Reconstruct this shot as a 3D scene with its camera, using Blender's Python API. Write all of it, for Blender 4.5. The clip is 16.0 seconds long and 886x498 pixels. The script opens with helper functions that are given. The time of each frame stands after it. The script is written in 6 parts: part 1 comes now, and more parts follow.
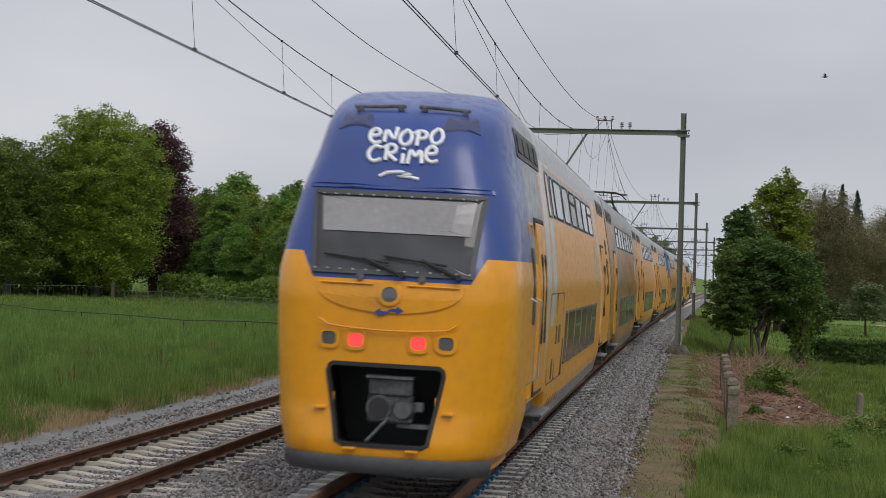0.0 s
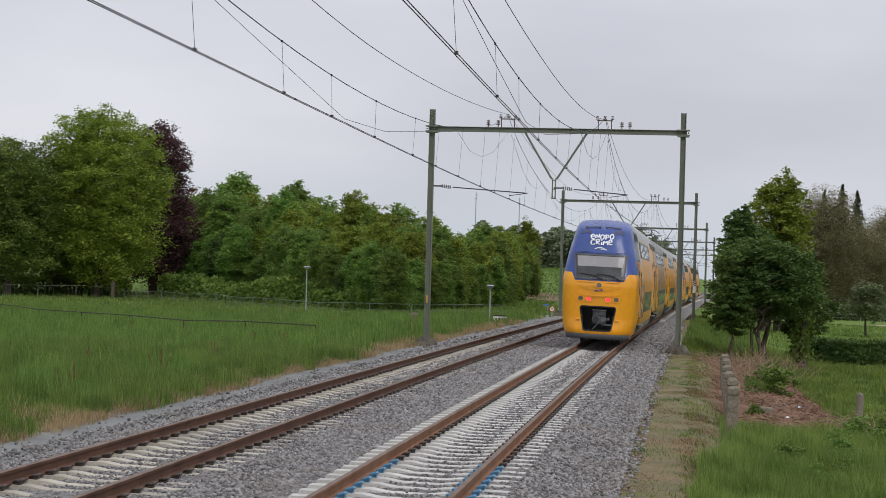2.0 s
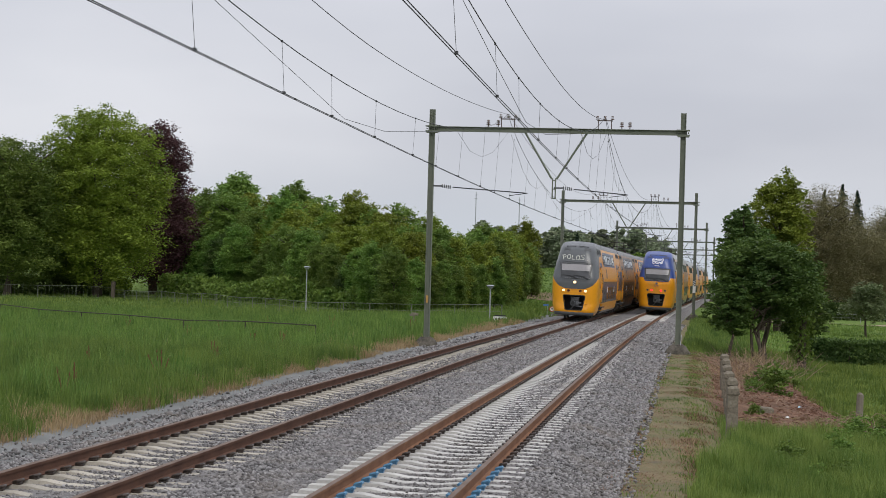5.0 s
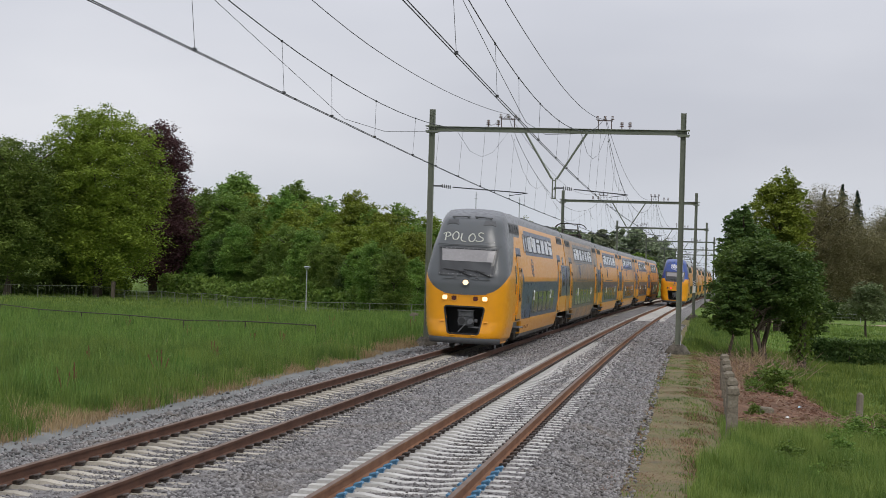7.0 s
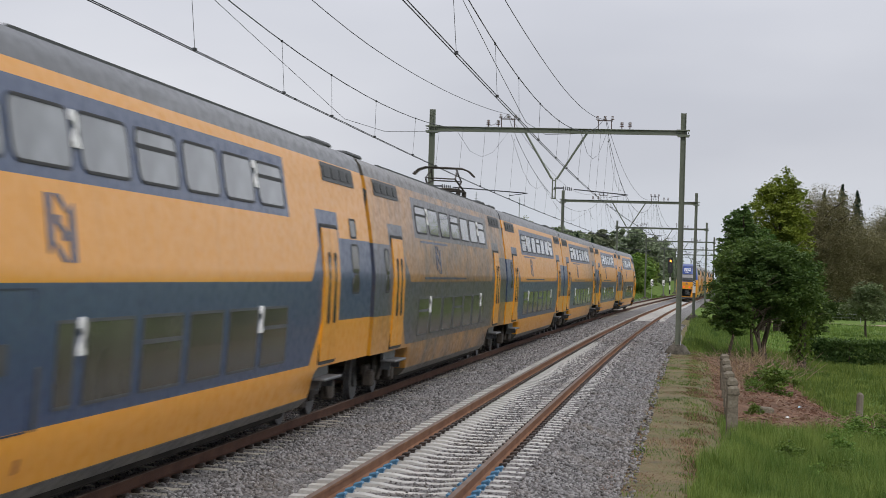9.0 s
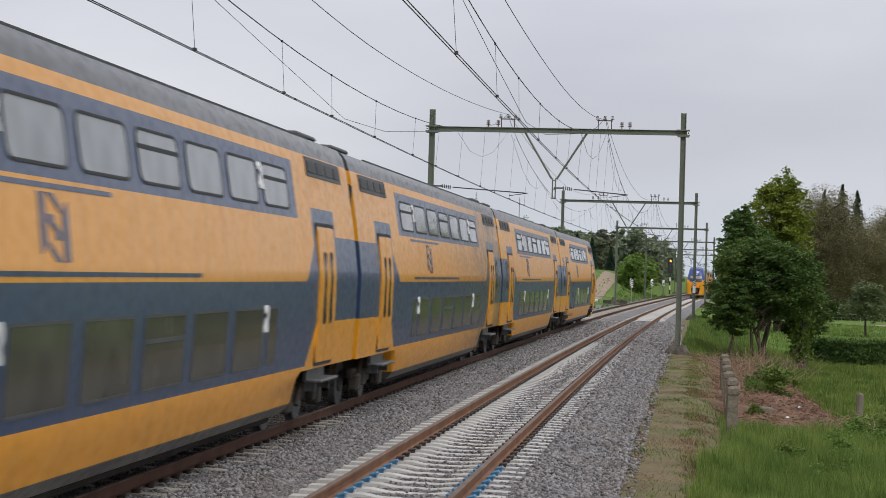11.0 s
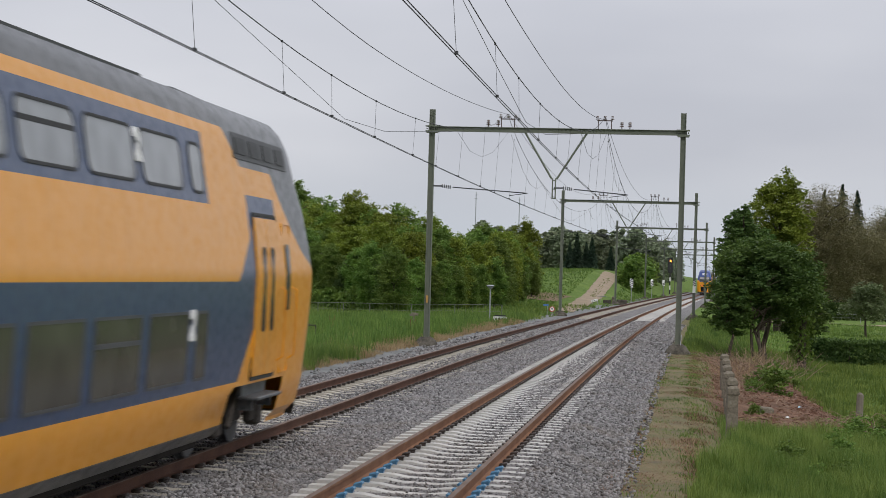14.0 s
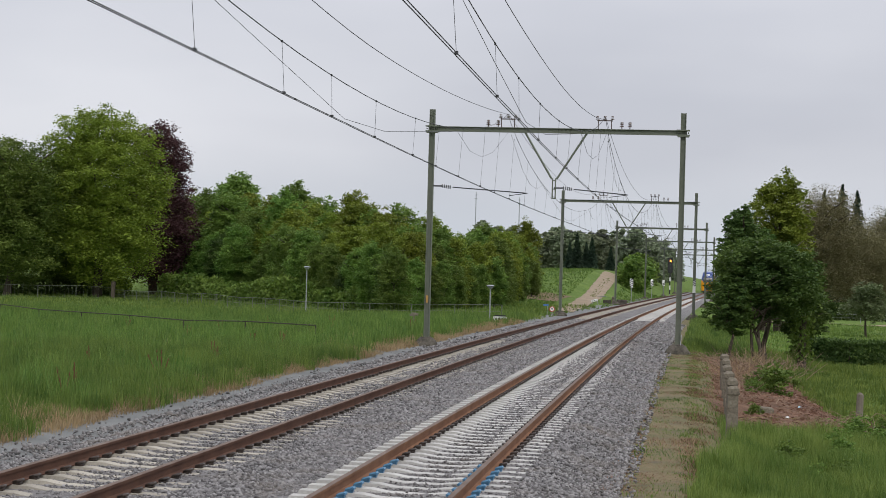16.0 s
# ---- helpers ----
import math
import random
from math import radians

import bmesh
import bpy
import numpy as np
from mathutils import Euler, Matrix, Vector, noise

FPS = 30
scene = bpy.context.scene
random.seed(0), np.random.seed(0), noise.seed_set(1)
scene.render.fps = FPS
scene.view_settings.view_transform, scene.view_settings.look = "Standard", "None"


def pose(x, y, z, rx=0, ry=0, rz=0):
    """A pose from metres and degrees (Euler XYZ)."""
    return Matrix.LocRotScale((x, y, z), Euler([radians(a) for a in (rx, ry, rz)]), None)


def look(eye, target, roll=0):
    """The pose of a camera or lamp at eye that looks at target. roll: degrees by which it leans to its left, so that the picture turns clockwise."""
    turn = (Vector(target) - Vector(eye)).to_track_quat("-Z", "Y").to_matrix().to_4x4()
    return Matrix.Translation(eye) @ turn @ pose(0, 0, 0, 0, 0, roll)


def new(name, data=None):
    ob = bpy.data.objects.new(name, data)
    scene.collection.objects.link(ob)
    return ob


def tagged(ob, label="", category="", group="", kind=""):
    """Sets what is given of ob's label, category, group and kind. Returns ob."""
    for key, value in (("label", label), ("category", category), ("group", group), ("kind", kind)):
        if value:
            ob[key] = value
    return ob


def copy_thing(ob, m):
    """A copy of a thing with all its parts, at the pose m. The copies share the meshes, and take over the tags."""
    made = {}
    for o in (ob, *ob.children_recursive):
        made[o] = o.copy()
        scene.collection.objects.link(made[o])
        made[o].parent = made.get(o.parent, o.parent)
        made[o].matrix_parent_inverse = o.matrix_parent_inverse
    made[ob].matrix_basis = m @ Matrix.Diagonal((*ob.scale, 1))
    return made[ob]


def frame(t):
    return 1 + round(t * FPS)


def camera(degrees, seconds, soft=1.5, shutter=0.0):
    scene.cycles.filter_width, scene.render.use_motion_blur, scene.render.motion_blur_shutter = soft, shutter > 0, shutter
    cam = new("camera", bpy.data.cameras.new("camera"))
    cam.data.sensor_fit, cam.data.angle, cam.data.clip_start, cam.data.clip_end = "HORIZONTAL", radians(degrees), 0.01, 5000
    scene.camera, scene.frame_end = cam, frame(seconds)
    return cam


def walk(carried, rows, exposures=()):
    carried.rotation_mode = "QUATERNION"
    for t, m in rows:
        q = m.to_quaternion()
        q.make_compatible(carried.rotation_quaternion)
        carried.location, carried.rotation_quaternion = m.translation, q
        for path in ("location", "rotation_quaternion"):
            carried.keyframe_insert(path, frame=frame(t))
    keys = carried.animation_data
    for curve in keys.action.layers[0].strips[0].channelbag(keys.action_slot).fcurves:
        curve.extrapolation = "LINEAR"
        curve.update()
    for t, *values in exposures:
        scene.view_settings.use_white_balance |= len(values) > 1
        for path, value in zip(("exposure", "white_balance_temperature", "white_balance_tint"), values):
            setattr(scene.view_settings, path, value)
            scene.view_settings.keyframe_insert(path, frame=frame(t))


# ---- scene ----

# ---- camera ----
cam = camera(26.585, 16.0, soft=0.85, shutter=0.25)
EYE, AIM = (3.275, 0.0, 2.570), (-8.735, 99.268, 3.856)
walk(cam, [(0.0, look(EYE, AIM, 1.618)), (16.0, look(EYE, AIM, 1.618))],
     [(0.0, -0.22), (0.5, -0.09), (1.2, 0.0), (13.2, 0.0), (14.0, -0.1), (15.0, -0.03), (16.0, 0.0)])
scene.view_settings.exposure = 0.0

# ---- light: an overcast day ----
world = bpy.data.worlds.new("overcast_sky")
world.use_nodes = True
scene.world = world


def build_sky():
    nt = world.node_tree
    nt.nodes.clear()
    out = nt.nodes.new("ShaderNodeOutputWorld")
    bg = nt.nodes.new("ShaderNodeBackground")
    sky = nt.nodes.new("ShaderNodeTexSky")
    sky.sky_type, sky.sun_disc = "NISHITA", False
    sky.sun_elevation, sky.sun_rotation = radians(46), radians(149)
    bright = nt.nodes.new("ShaderNodeVectorMath")
    bright.operation = "SCALE"
    bright.inputs["Scale"].default_value = 0.07
    co = nt.nodes.new("ShaderNodeTexCoord")
    mp = nt.nodes.new("ShaderNodeMapping")
    mp.inputs["Scale"].default_value = (1.0, 1.0, 3.2)
    noi = nt.nodes.new("ShaderNodeTexNoise")
    noi.inputs["Scale"].default_value = 2.6
    noi.inputs["Detail"].default_value = 4.0
    noi.inputs["Roughness"].default_value = 0.45
    clouds = nt.nodes.new("ShaderNodeValToRGB")
    clouds.color_ramp.elements[0].position, clouds.color_ramp.elements[0].color = 0.36, (0.47, 0.48, 0.535, 1)
    clouds.color_ramp.elements[1].position, clouds.color_ramp.elements[1].color = 0.66, (0.625, 0.63, 0.675, 1)
    sep = nt.nodes.new("ShaderNodeSeparateXYZ")
    low = nt.nodes.new("ShaderNodeMapRange")
    low.interpolation_type = "SMOOTHSTEP"
    low.inputs["From Min"].default_value, low.inputs["From Max"].default_value = -0.02, 0.075
    hor = nt.nodes.new("ShaderNodeMix")
    hor.data_type = "RGBA"
    hor.inputs[6].default_value = (0.46, 0.51, 0.58, 1)
    mix = nt.nodes.new("ShaderNodeMix")
    mix.data_type = "RGBA"
    mix.inputs[0].default_value = 0.92
    L = nt.links.new
    L(co.outputs["Generated"], mp.inputs[0])
    L(mp.outputs[0], noi.inputs["Vector"])
    L(noi.outputs[0], clouds.inputs[0])
    L(co.outputs["Generated"], sep.inputs[0])
    L(sep.outputs[2], low.inputs[0])
    L(low.outputs[0], hor.inputs[0])
    L(clouds.outputs[0], hor.inputs[7])
    L(sky.outputs[0], bright.inputs[0])
    L(bright.outputs[0], mix.inputs[6])
    L(hor.outputs[2], mix.inputs[7])
    L(mix.outputs[2], bg.inputs[0])
    # an overcast sky is brighter overhead than at the horizon
    up = nt.nodes.new("ShaderNodeMapRange")
    up.inputs["From Min"].default_value, up.inputs["From Max"].default_value = 0.12, 1.0
    up.inputs["To Min"].default_value, up.inputs["To Max"].default_value = 1.22, 2.4
    L(sep.outputs[2], up.inputs[0])
    L(up.outputs[0], bg.inputs[1])
    L(bg.outputs[0], out.inputs[0])


build_sky()
sun = new("sun", bpy.data.lights.new("sun", "SUN"))
sun.data.energy, sun.data.angle, sun.data.color = 1.2, radians(25), (1.0, 0.96, 0.90)
sun.matrix_world = look((0, 0, 60), (-30.0, 50.0, 0))


# ---- materials ----
class Ex:
    """A value in a node tree, with arithmetic."""

    def __init__(self, nt, sock):
        self.nt, self.sock = nt, sock

    def op(self, kind, *others, clamp=False):
        n = self.nt.nodes.new("ShaderNodeMath")
        n.operation, n.use_clamp = kind, clamp
        for i, v in enumerate((self, *others)):
            if isinstance(v, Ex):
                self.nt.links.new(v.sock, n.inputs[i])
            else:
                n.inputs[i].default_value = v
        return Ex(self.nt, n.outputs[0])

    def __add__(self, o): return self.op("ADD", o)
    def __sub__(self, o): return self.op("SUBTRACT", o)
    def __mul__(self, o): return self.op("MULTIPLY", o)
    def __gt__(self, o): return self.op("GREATER_THAN", o)
    def __lt__(self, o): return self.op("LESS_THAN", o)
    def both(self, o): return self.op("MULTIPLY", o)
    def either(self, o): return self.op("MAXIMUM", o)
    def size(self): return self.op("ABSOLUTE")

    def ramp(self, a, b, va, vb):
        n = self.nt.nodes.new("ShaderNodeMapRange")
        self.nt.links.new(self.sock, n.inputs[0])
        for i, v in enumerate((a, b, va, vb)):
            n.inputs[i + 1].default_value = v
        return Ex(self.nt, n.outputs[0])


def begin(name):
    m = bpy.data.materials.new(name)
    m.use_nodes = True
    nt = m.node_tree
    return m, nt, nt.nodes["Principled BSDF"]


def coords(nt):
    co = nt.nodes.new("ShaderNodeTexCoord")
    return co.outputs["Object"]


def noise_of(nt, scale, detail=4.0, stretch=None, vec=None):
    vec = vec or coords(nt)
    if stretch:
        mp = nt.nodes.new("ShaderNodeMapping")
        mp.inputs["Scale"].default_value = stretch
        nt.links.new(vec, mp.inputs[0])
        vec = mp.outputs[0]
    n = nt.nodes.new("ShaderNodeTexNoise")
    n.inputs["Scale"].default_value, n.inputs["Detail"].default_value = scale, detail
    nt.links.new(vec, n.inputs["Vector"])
    return Ex(nt, n.outputs[0])


def blend(nt, fac, a, b):
    n = nt.nodes.new("ShaderNodeMix")
    n.data_type = "RGBA"
    for i, v in ((0, fac), (6, a), (7, b)):
        if isinstance(v, Ex):
            v = v.sock
        if isinstance(v, bpy.types.NodeSocket):
            nt.links.new(v, n.inputs[i])
        elif i == 0:
            n.inputs[0].default_value = v
        else:
            n.inputs[i].default_value = (*v[:3], 1)
    return n.outputs[2]


def bumped(nt, bs, height, strength=0.3, dist=0.02):
    b = nt.nodes.new("ShaderNodeBump")
    b.inputs["Strength"].default_value, b.inputs["Distance"].default_value = strength, dist
    nt.links.new(height.sock, b.inputs["Height"])
    nt.links.new(b.outputs[0], bs.inputs["Normal"])


def mat(name, dark, light, rough=0.7, metal=0.0, big=0.7, fine=14.0, bump=0.25, dist=0.01, stretch=None, rand=0.0):
    """A surface that varies between two colours at two scales, with a fine relief."""
    m, nt, bs = begin(name)
    a, b = noise_of(nt, big, 3, stretch), noise_of(nt, fine, 5, stretch)
    f = (a * 0.55 + b * 0.45).ramp(0.33, 0.67, 0, 1)
    col = blend(nt, f, dark, light)
    if rand:
        info = nt.nodes.new("ShaderNodeObjectInfo")
        r = Ex(nt, info.outputs["Random"]).ramp(0, 1, 1 - rand, 1 + rand)
        hs = nt.nodes.new("ShaderNodeHueSaturation")
        nt.links.new(col, hs.inputs["Color"])
        nt.links.new(r.sock, hs.inputs["Value"])
        col = hs.outputs[0]
    nt.links.new(col, bs.inputs["Base Color"])
    bs.inputs["Metallic"].default_value = metal
    if rough >= 0.8:
        bs.inputs["Specular IOR Level"].default_value = 0.12
    nt.links.new(b.ramp(0.2, 0.8, rough * 0.85, min(1, rough * 1.15)).sock, bs.inputs["Roughness"])
    if bump:
        bumped(nt, bs, b, bump, dist)
    return m


def leaf_mat(name, dark, light, rand=0.25, patches=0.35):
    """Leaves: each one varies a little, and light comes through."""
    m, nt, bs = begin(name)
    geo = nt.nodes.new("ShaderNodeNewGeometry")
    info = nt.nodes.new("ShaderNodeObjectInfo")
    isl = Ex(nt, geo.outputs["Random Per Island"])
    big = noise_of(nt, patches, 4)
    f = (isl * 0.45 + big.ramp(0.35, 0.65, 0, 1) * 0.55)
    col = blend(nt, f, dark, light)
    hs = nt.nodes.new("ShaderNodeHueSaturation")
    nt.links.new(col, hs.inputs["Color"])
    ob = Ex(nt, info.outputs["Random"])
    nt.links.new(ob.ramp(0, 1, 1 - rand, 1 + rand).sock, hs.inputs["Value"])
    nt.links.new(ob.ramp(0, 1, 0.485, 0.515).sock, hs.inputs["Hue"])
    tr = nt.nodes.new("ShaderNodeBsdfTranslucent")
    nt.links.new(hs.outputs[0], tr.inputs[0])
    nt.links.new(hs.outputs[0], bs.inputs["Base Color"])
    bs.inputs["Roughness"].default_value = 0.6
    bs.inputs["Specular IOR Level"].default_value = 0.25
    mx = nt.nodes.new("ShaderNodeMixShader")
    mx.inputs[0].default_value = 0.32
    nt.links.new(bs.outputs[0], mx.inputs[1])
    nt.links.new(tr.outputs[0], mx.inputs[2])
    nt.links.new(mx.outputs[0], nt.nodes["Material Output"].inputs[0])
    return m


def glow(name, colour, strength):
    m, nt, bs = begin(name)
    bs.inputs["Base Color"].default_value = (*colour, 1)
    bs.inputs["Emission Color"].default_value = (*colour, 1)
    bs.inputs["Emission Strength"].default_value = strength
    bs.inputs["Roughness"].default_value = 0.2
    return m


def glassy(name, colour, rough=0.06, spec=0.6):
    """Tinted glass that mirrors the sky; a pale colour adds painted sky reflection."""
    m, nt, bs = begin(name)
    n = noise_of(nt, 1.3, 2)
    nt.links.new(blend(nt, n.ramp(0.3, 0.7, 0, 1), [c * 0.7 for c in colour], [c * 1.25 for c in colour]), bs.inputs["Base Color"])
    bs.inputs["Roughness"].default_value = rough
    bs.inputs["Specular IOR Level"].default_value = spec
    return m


YELLOW, NAVY, ROYAL, GREY = (0.76, 0.318, 0.008), (0.022, 0.05, 0.125), (0.02, 0.058, 0.25), (0.06, 0.066, 0.07)
M = {}


def make_materials():
    M["ballast"] = mat("ballast_stone", (0.12, 0.115, 0.115), (0.26, 0.25, 0.245), 0.9, big=1.2, fine=28, bump=0.9, dist=0.05)
    M["gravel"] = mat("fine_grey_gravel", (0.13, 0.135, 0.13), (0.22, 0.225, 0.22), 0.95, big=0.8, fine=60, bump=0.4)
    m, nt, bs = begin("crushed_stone")
    geo = nt.nodes.new("ShaderNodeNewGeometry")
    isl = Ex(nt, geo.outputs["Random Per Island"])
    base = blend(nt, isl, (0.075, 0.07, 0.07), (0.31, 0.30, 0.295))
    brown = noise_of(nt, 0.8, 3).ramp(0.5, 0.75, 0, 0.5)
    nt.links.new(blend(nt, brown, base, (0.20, 0.17, 0.14)), bs.inputs["Base Color"])
    bs.inputs["Roughness"].default_value = 0.9
    M["stone"] = m
    M["rail_side"] = mat("rusty_rail_steel", (0.15, 0.075, 0.045), (0.27, 0.145, 0.085), 0.8, big=2, fine=40, bump=0.3)
    M["rail_side_dark"] = mat("dark_rusty_rail_steel", (0.075, 0.04, 0.03), (0.14, 0.075, 0.05), 0.8, big=2, fine=40, bump=0.3)
    M["rail_top"] = mat("worn_rail_head", (0.12, 0.085, 0.068), (0.20, 0.155, 0.13), 0.82, metal=0.0, big=2, fine=30, bump=0.05)
    M["sleeper_new"] = mat("pale_concrete", (0.36, 0.35, 0.325), (0.52, 0.51, 0.485), 0.9, big=1.5, fine=30, bump=0.3, rand=0.08)
    M["sleeper_old"] = mat("weathered_concrete", (0.27, 0.245, 0.20), (0.42, 0.39, 0.33), 0.9, big=1.5, fine=30, bump=0.4, rand=0.15)
    M["clip"] = mat("dark_spring_steel", (0.03, 0.024, 0.02), (0.07, 0.05, 0.04), 0.6, bump=0.2)
    M["clip_blue"] = mat("blue_plastic", (0.04, 0.13, 0.24), (0.09, 0.24, 0.38), 0.5, bump=0.1)
    M["grass"] = ground_grass()
    M["blade"] = leaf_mat("grass_blades", (0.03, 0.08, 0.012), (0.215, 0.28, 0.06), 0.0, 0.8)
    M["blade_lush"] = leaf_mat("fresh_grass_blades", (0.045, 0.12, 0.018), (0.23, 0.32, 0.075), 0.0, 1.1)
    M["straw"] = leaf_mat("dry_grass", (0.22, 0.16, 0.08), (0.42, 0.32, 0.17), 0.0)
    M["sorrel"] = leaf_mat("red_sorrel", (0.13, 0.06, 0.035), (0.25, 0.11, 0.06), 0.0)
    M["twig"] = mat("dead_twigs", (0.16, 0.11, 0.075), (0.34, 0.25, 0.18), 0.9, bump=0.3)
    M["litter"] = leaf_mat("brown_leaf_litter", (0.13, 0.07, 0.045), (0.30, 0.18, 0.12), 0.0)
    M["dirt"] = mat("dirt_track", (0.22, 0.17, 0.115), (0.34, 0.275, 0.20), 0.95, big=0.4, fine=6, bump=0.4)
    M["steel_green"] = mat("green_grey_painted_steel", (0.10, 0.115, 0.085), (0.15, 0.165, 0.125), 0.6, big=0.5, fine=12, bump=0.12)
    M["footing"] = mat("mossy_concrete_footing", (0.028, 0.025, 0.02), (0.15, 0.135, 0.11), 0.95, big=3, fine=16, bump=0.8, dist=0.03)
    M["wire"] = mat("tarnished_wire", (0.025, 0.027, 0.03), (0.05, 0.052, 0.055), 0.6, metal=0.3, bump=0)
    M["insulator"] = mat("brown_porcelain", (0.05, 0.03, 0.025), (0.09, 0.055, 0.045), 0.25, bump=0)
    M["post_conc"] = mat("lichen_concrete", (0.085, 0.07, 0.05), (0.24, 0.215, 0.17), 0.95, big=4, fine=24, bump=0.7)
    M["bark"] = mat("bark", (0.045, 0.037, 0.028), (0.12, 0.10, 0.078), 0.95, big=2, fine=20, bump=0.8, stretch=(4, 4, 1))
    M["leaf_fresh"] = leaf_mat("fresh_green_leaves", (0.085, 0.13, 0.014), (0.27, 0.33, 0.045))
    M["leaf_mid"] = leaf_mat("mid_green_leaves", (0.07, 0.14, 0.024), (0.21, 0.30, 0.06))
    M["leaf_dark"] = leaf_mat("dark_green_leaves", (0.035, 0.078, 0.02), (0.11, 0.175, 0.04))
    M["leaf_copper"] = leaf_mat("copper_beech_leaves", (0.035, 0.016, 0.02), (0.095, 0.045, 0.05))
    M["leaf_brown"] = leaf_mat("budding_brown_leaves", (0.12, 0.112, 0.055), (0.225, 0.20, 0.10))
    M["leaf_bud"] = leaf_mat("grey_green_young_leaves", (0.10, 0.15, 0.06), (0.24, 0.29, 0.14))
    M["leaf_thorn"] = leaf_mat("hawthorn_leaves", (0.03, 0.065, 0.015), (0.115, 0.165, 0.035))
    M["needle"] = leaf_mat("dark_fir_needles", (0.02, 0.04, 0.025), (0.05, 0.08, 0.045))
    # far woods: haze is mixed into the leaf colour, pale and dull
    M["leaf_far"] = leaf_mat("haze_tinted_woods", (0.13, 0.165, 0.105), (0.25, 0.29, 0.17))
    M["white"] = mat("white_paint", (0.70, 0.70, 0.69), (0.82, 0.82, 0.81), 0.5, bump=0.05)
    M["black"] = mat("black_paint", (0.012, 0.012, 0.013), (0.025, 0.025, 0.026), 0.5, bump=0.05)
    M["galv"] = mat("galvanised_steel", (0.26, 0.27, 0.28), (0.42, 0.43, 0.44), 0.5, metal=0.4, bump=0.1)
    M["wood"] = mat("grey_weathered_wood", (0.12, 0.10, 0.08), (0.25, 0.22, 0.18), 0.9, fine=20, bump=0.5, stretch=(5, 5, 1))
    M["amber"] = glow("amber_signal_light", (1.0, 0.38, 0.05), 3.0)
    M["lamp_white"] = glow("warm_headlight", (1.0, 0.72, 0.40), 1.25)
    M["lamp_red"] = glow("red_tail_light", (1.0, 0.05, 0.05), 1.1)
    M["lamp_off"] = glassy("unlit_lens", (0.10, 0.10, 0.105), 0.15)
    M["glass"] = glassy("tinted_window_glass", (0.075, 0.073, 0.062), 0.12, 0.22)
    # upper deck: the pale base colour stands in for sky reflected in the panes
    M["glass_up"] = glassy("window_glass_painted_sky", (0.26, 0.275, 0.29), 0.05)
    M["screen"] = glassy("windscreen_glass", (0.06, 0.062, 0.065), 0.07, 0.3)
    M["rubber"] = mat("black_rubber", (0.015, 0.015, 0.016), (0.03, 0.03, 0.031), 0.7, bump=0.1)
    M["under"] = mat("sooty_underframe", (0.012, 0.011, 0.010), (0.05, 0.044, 0.038), 0.85, big=2, fine=20, bump=0.4)
    M["bogie"] = mat("dusty_bogie_steel", (0.028, 0.025, 0.023), (0.09, 0.078, 0.066), 0.8, big=2, fine=20, bump=0.4)
    M["coupler"] = mat("greasy_grey_steel", (0.05, 0.052, 0.055), (0.16, 0.165, 0.17), 0.5, metal=0.4, big=4, fine=18, bump=0.3)
    M["yellow"] = paint("yellow_panel", [], YELLOW)
    M["navy"] = paint("blue_panel", [], NAVY)
    M["frame_grey"] = mat("dark_grey_frame", (0.045, 0.047, 0.05), (0.075, 0.078, 0.082), 0.55, bump=0.05)
    M["roof_vent"] = mat("roof_louvre", (0.025, 0.026, 0.028), (0.06, 0.062, 0.064), 0.6, bump=0.2)
    M["spray"] = mat("sprayed_paint", (0.55, 0.56, 0.50), (0.72, 0.72, 0.66), 0.8, bump=0.05)
    M["spray_white"] = mat("white_sprayed_paint", (0.80, 0.81, 0.83), (0.9, 0.9, 0.92), 0.6, bump=0)
    M["pale_stripe"] = paint("pale_grey_stripe", [], (0.50, 0.52, 0.50))


def ground_grass():
    m, nt, bs = begin("meadow")
    a, b, c = noise_of(nt, 0.12, 4), noise_of(nt, 1.1, 5), noise_of(nt, 9, 4)
    f = (a * 0.4 + b * 0.35 + c * 0.25).ramp(0.36, 0.64, 0, 1)
    col = blend(nt, f, (0.06, 0.11, 0.022), (0.15, 0.215, 0.05))
    dry = noise_of(nt, 0.45, 5).ramp(0.60, 0.72, 0, 0.5)
    nt.links.new(blend(nt, dry, col, (0.21, 0.18, 0.08)), bs.inputs["Base Color"])
    bs.inputs["Roughness"].default_value = 0.95
    bs.inputs["Specular IOR Level"].default_value = 0.1
    bumped(nt, bs, c, 0.8, 0.08)
    return m


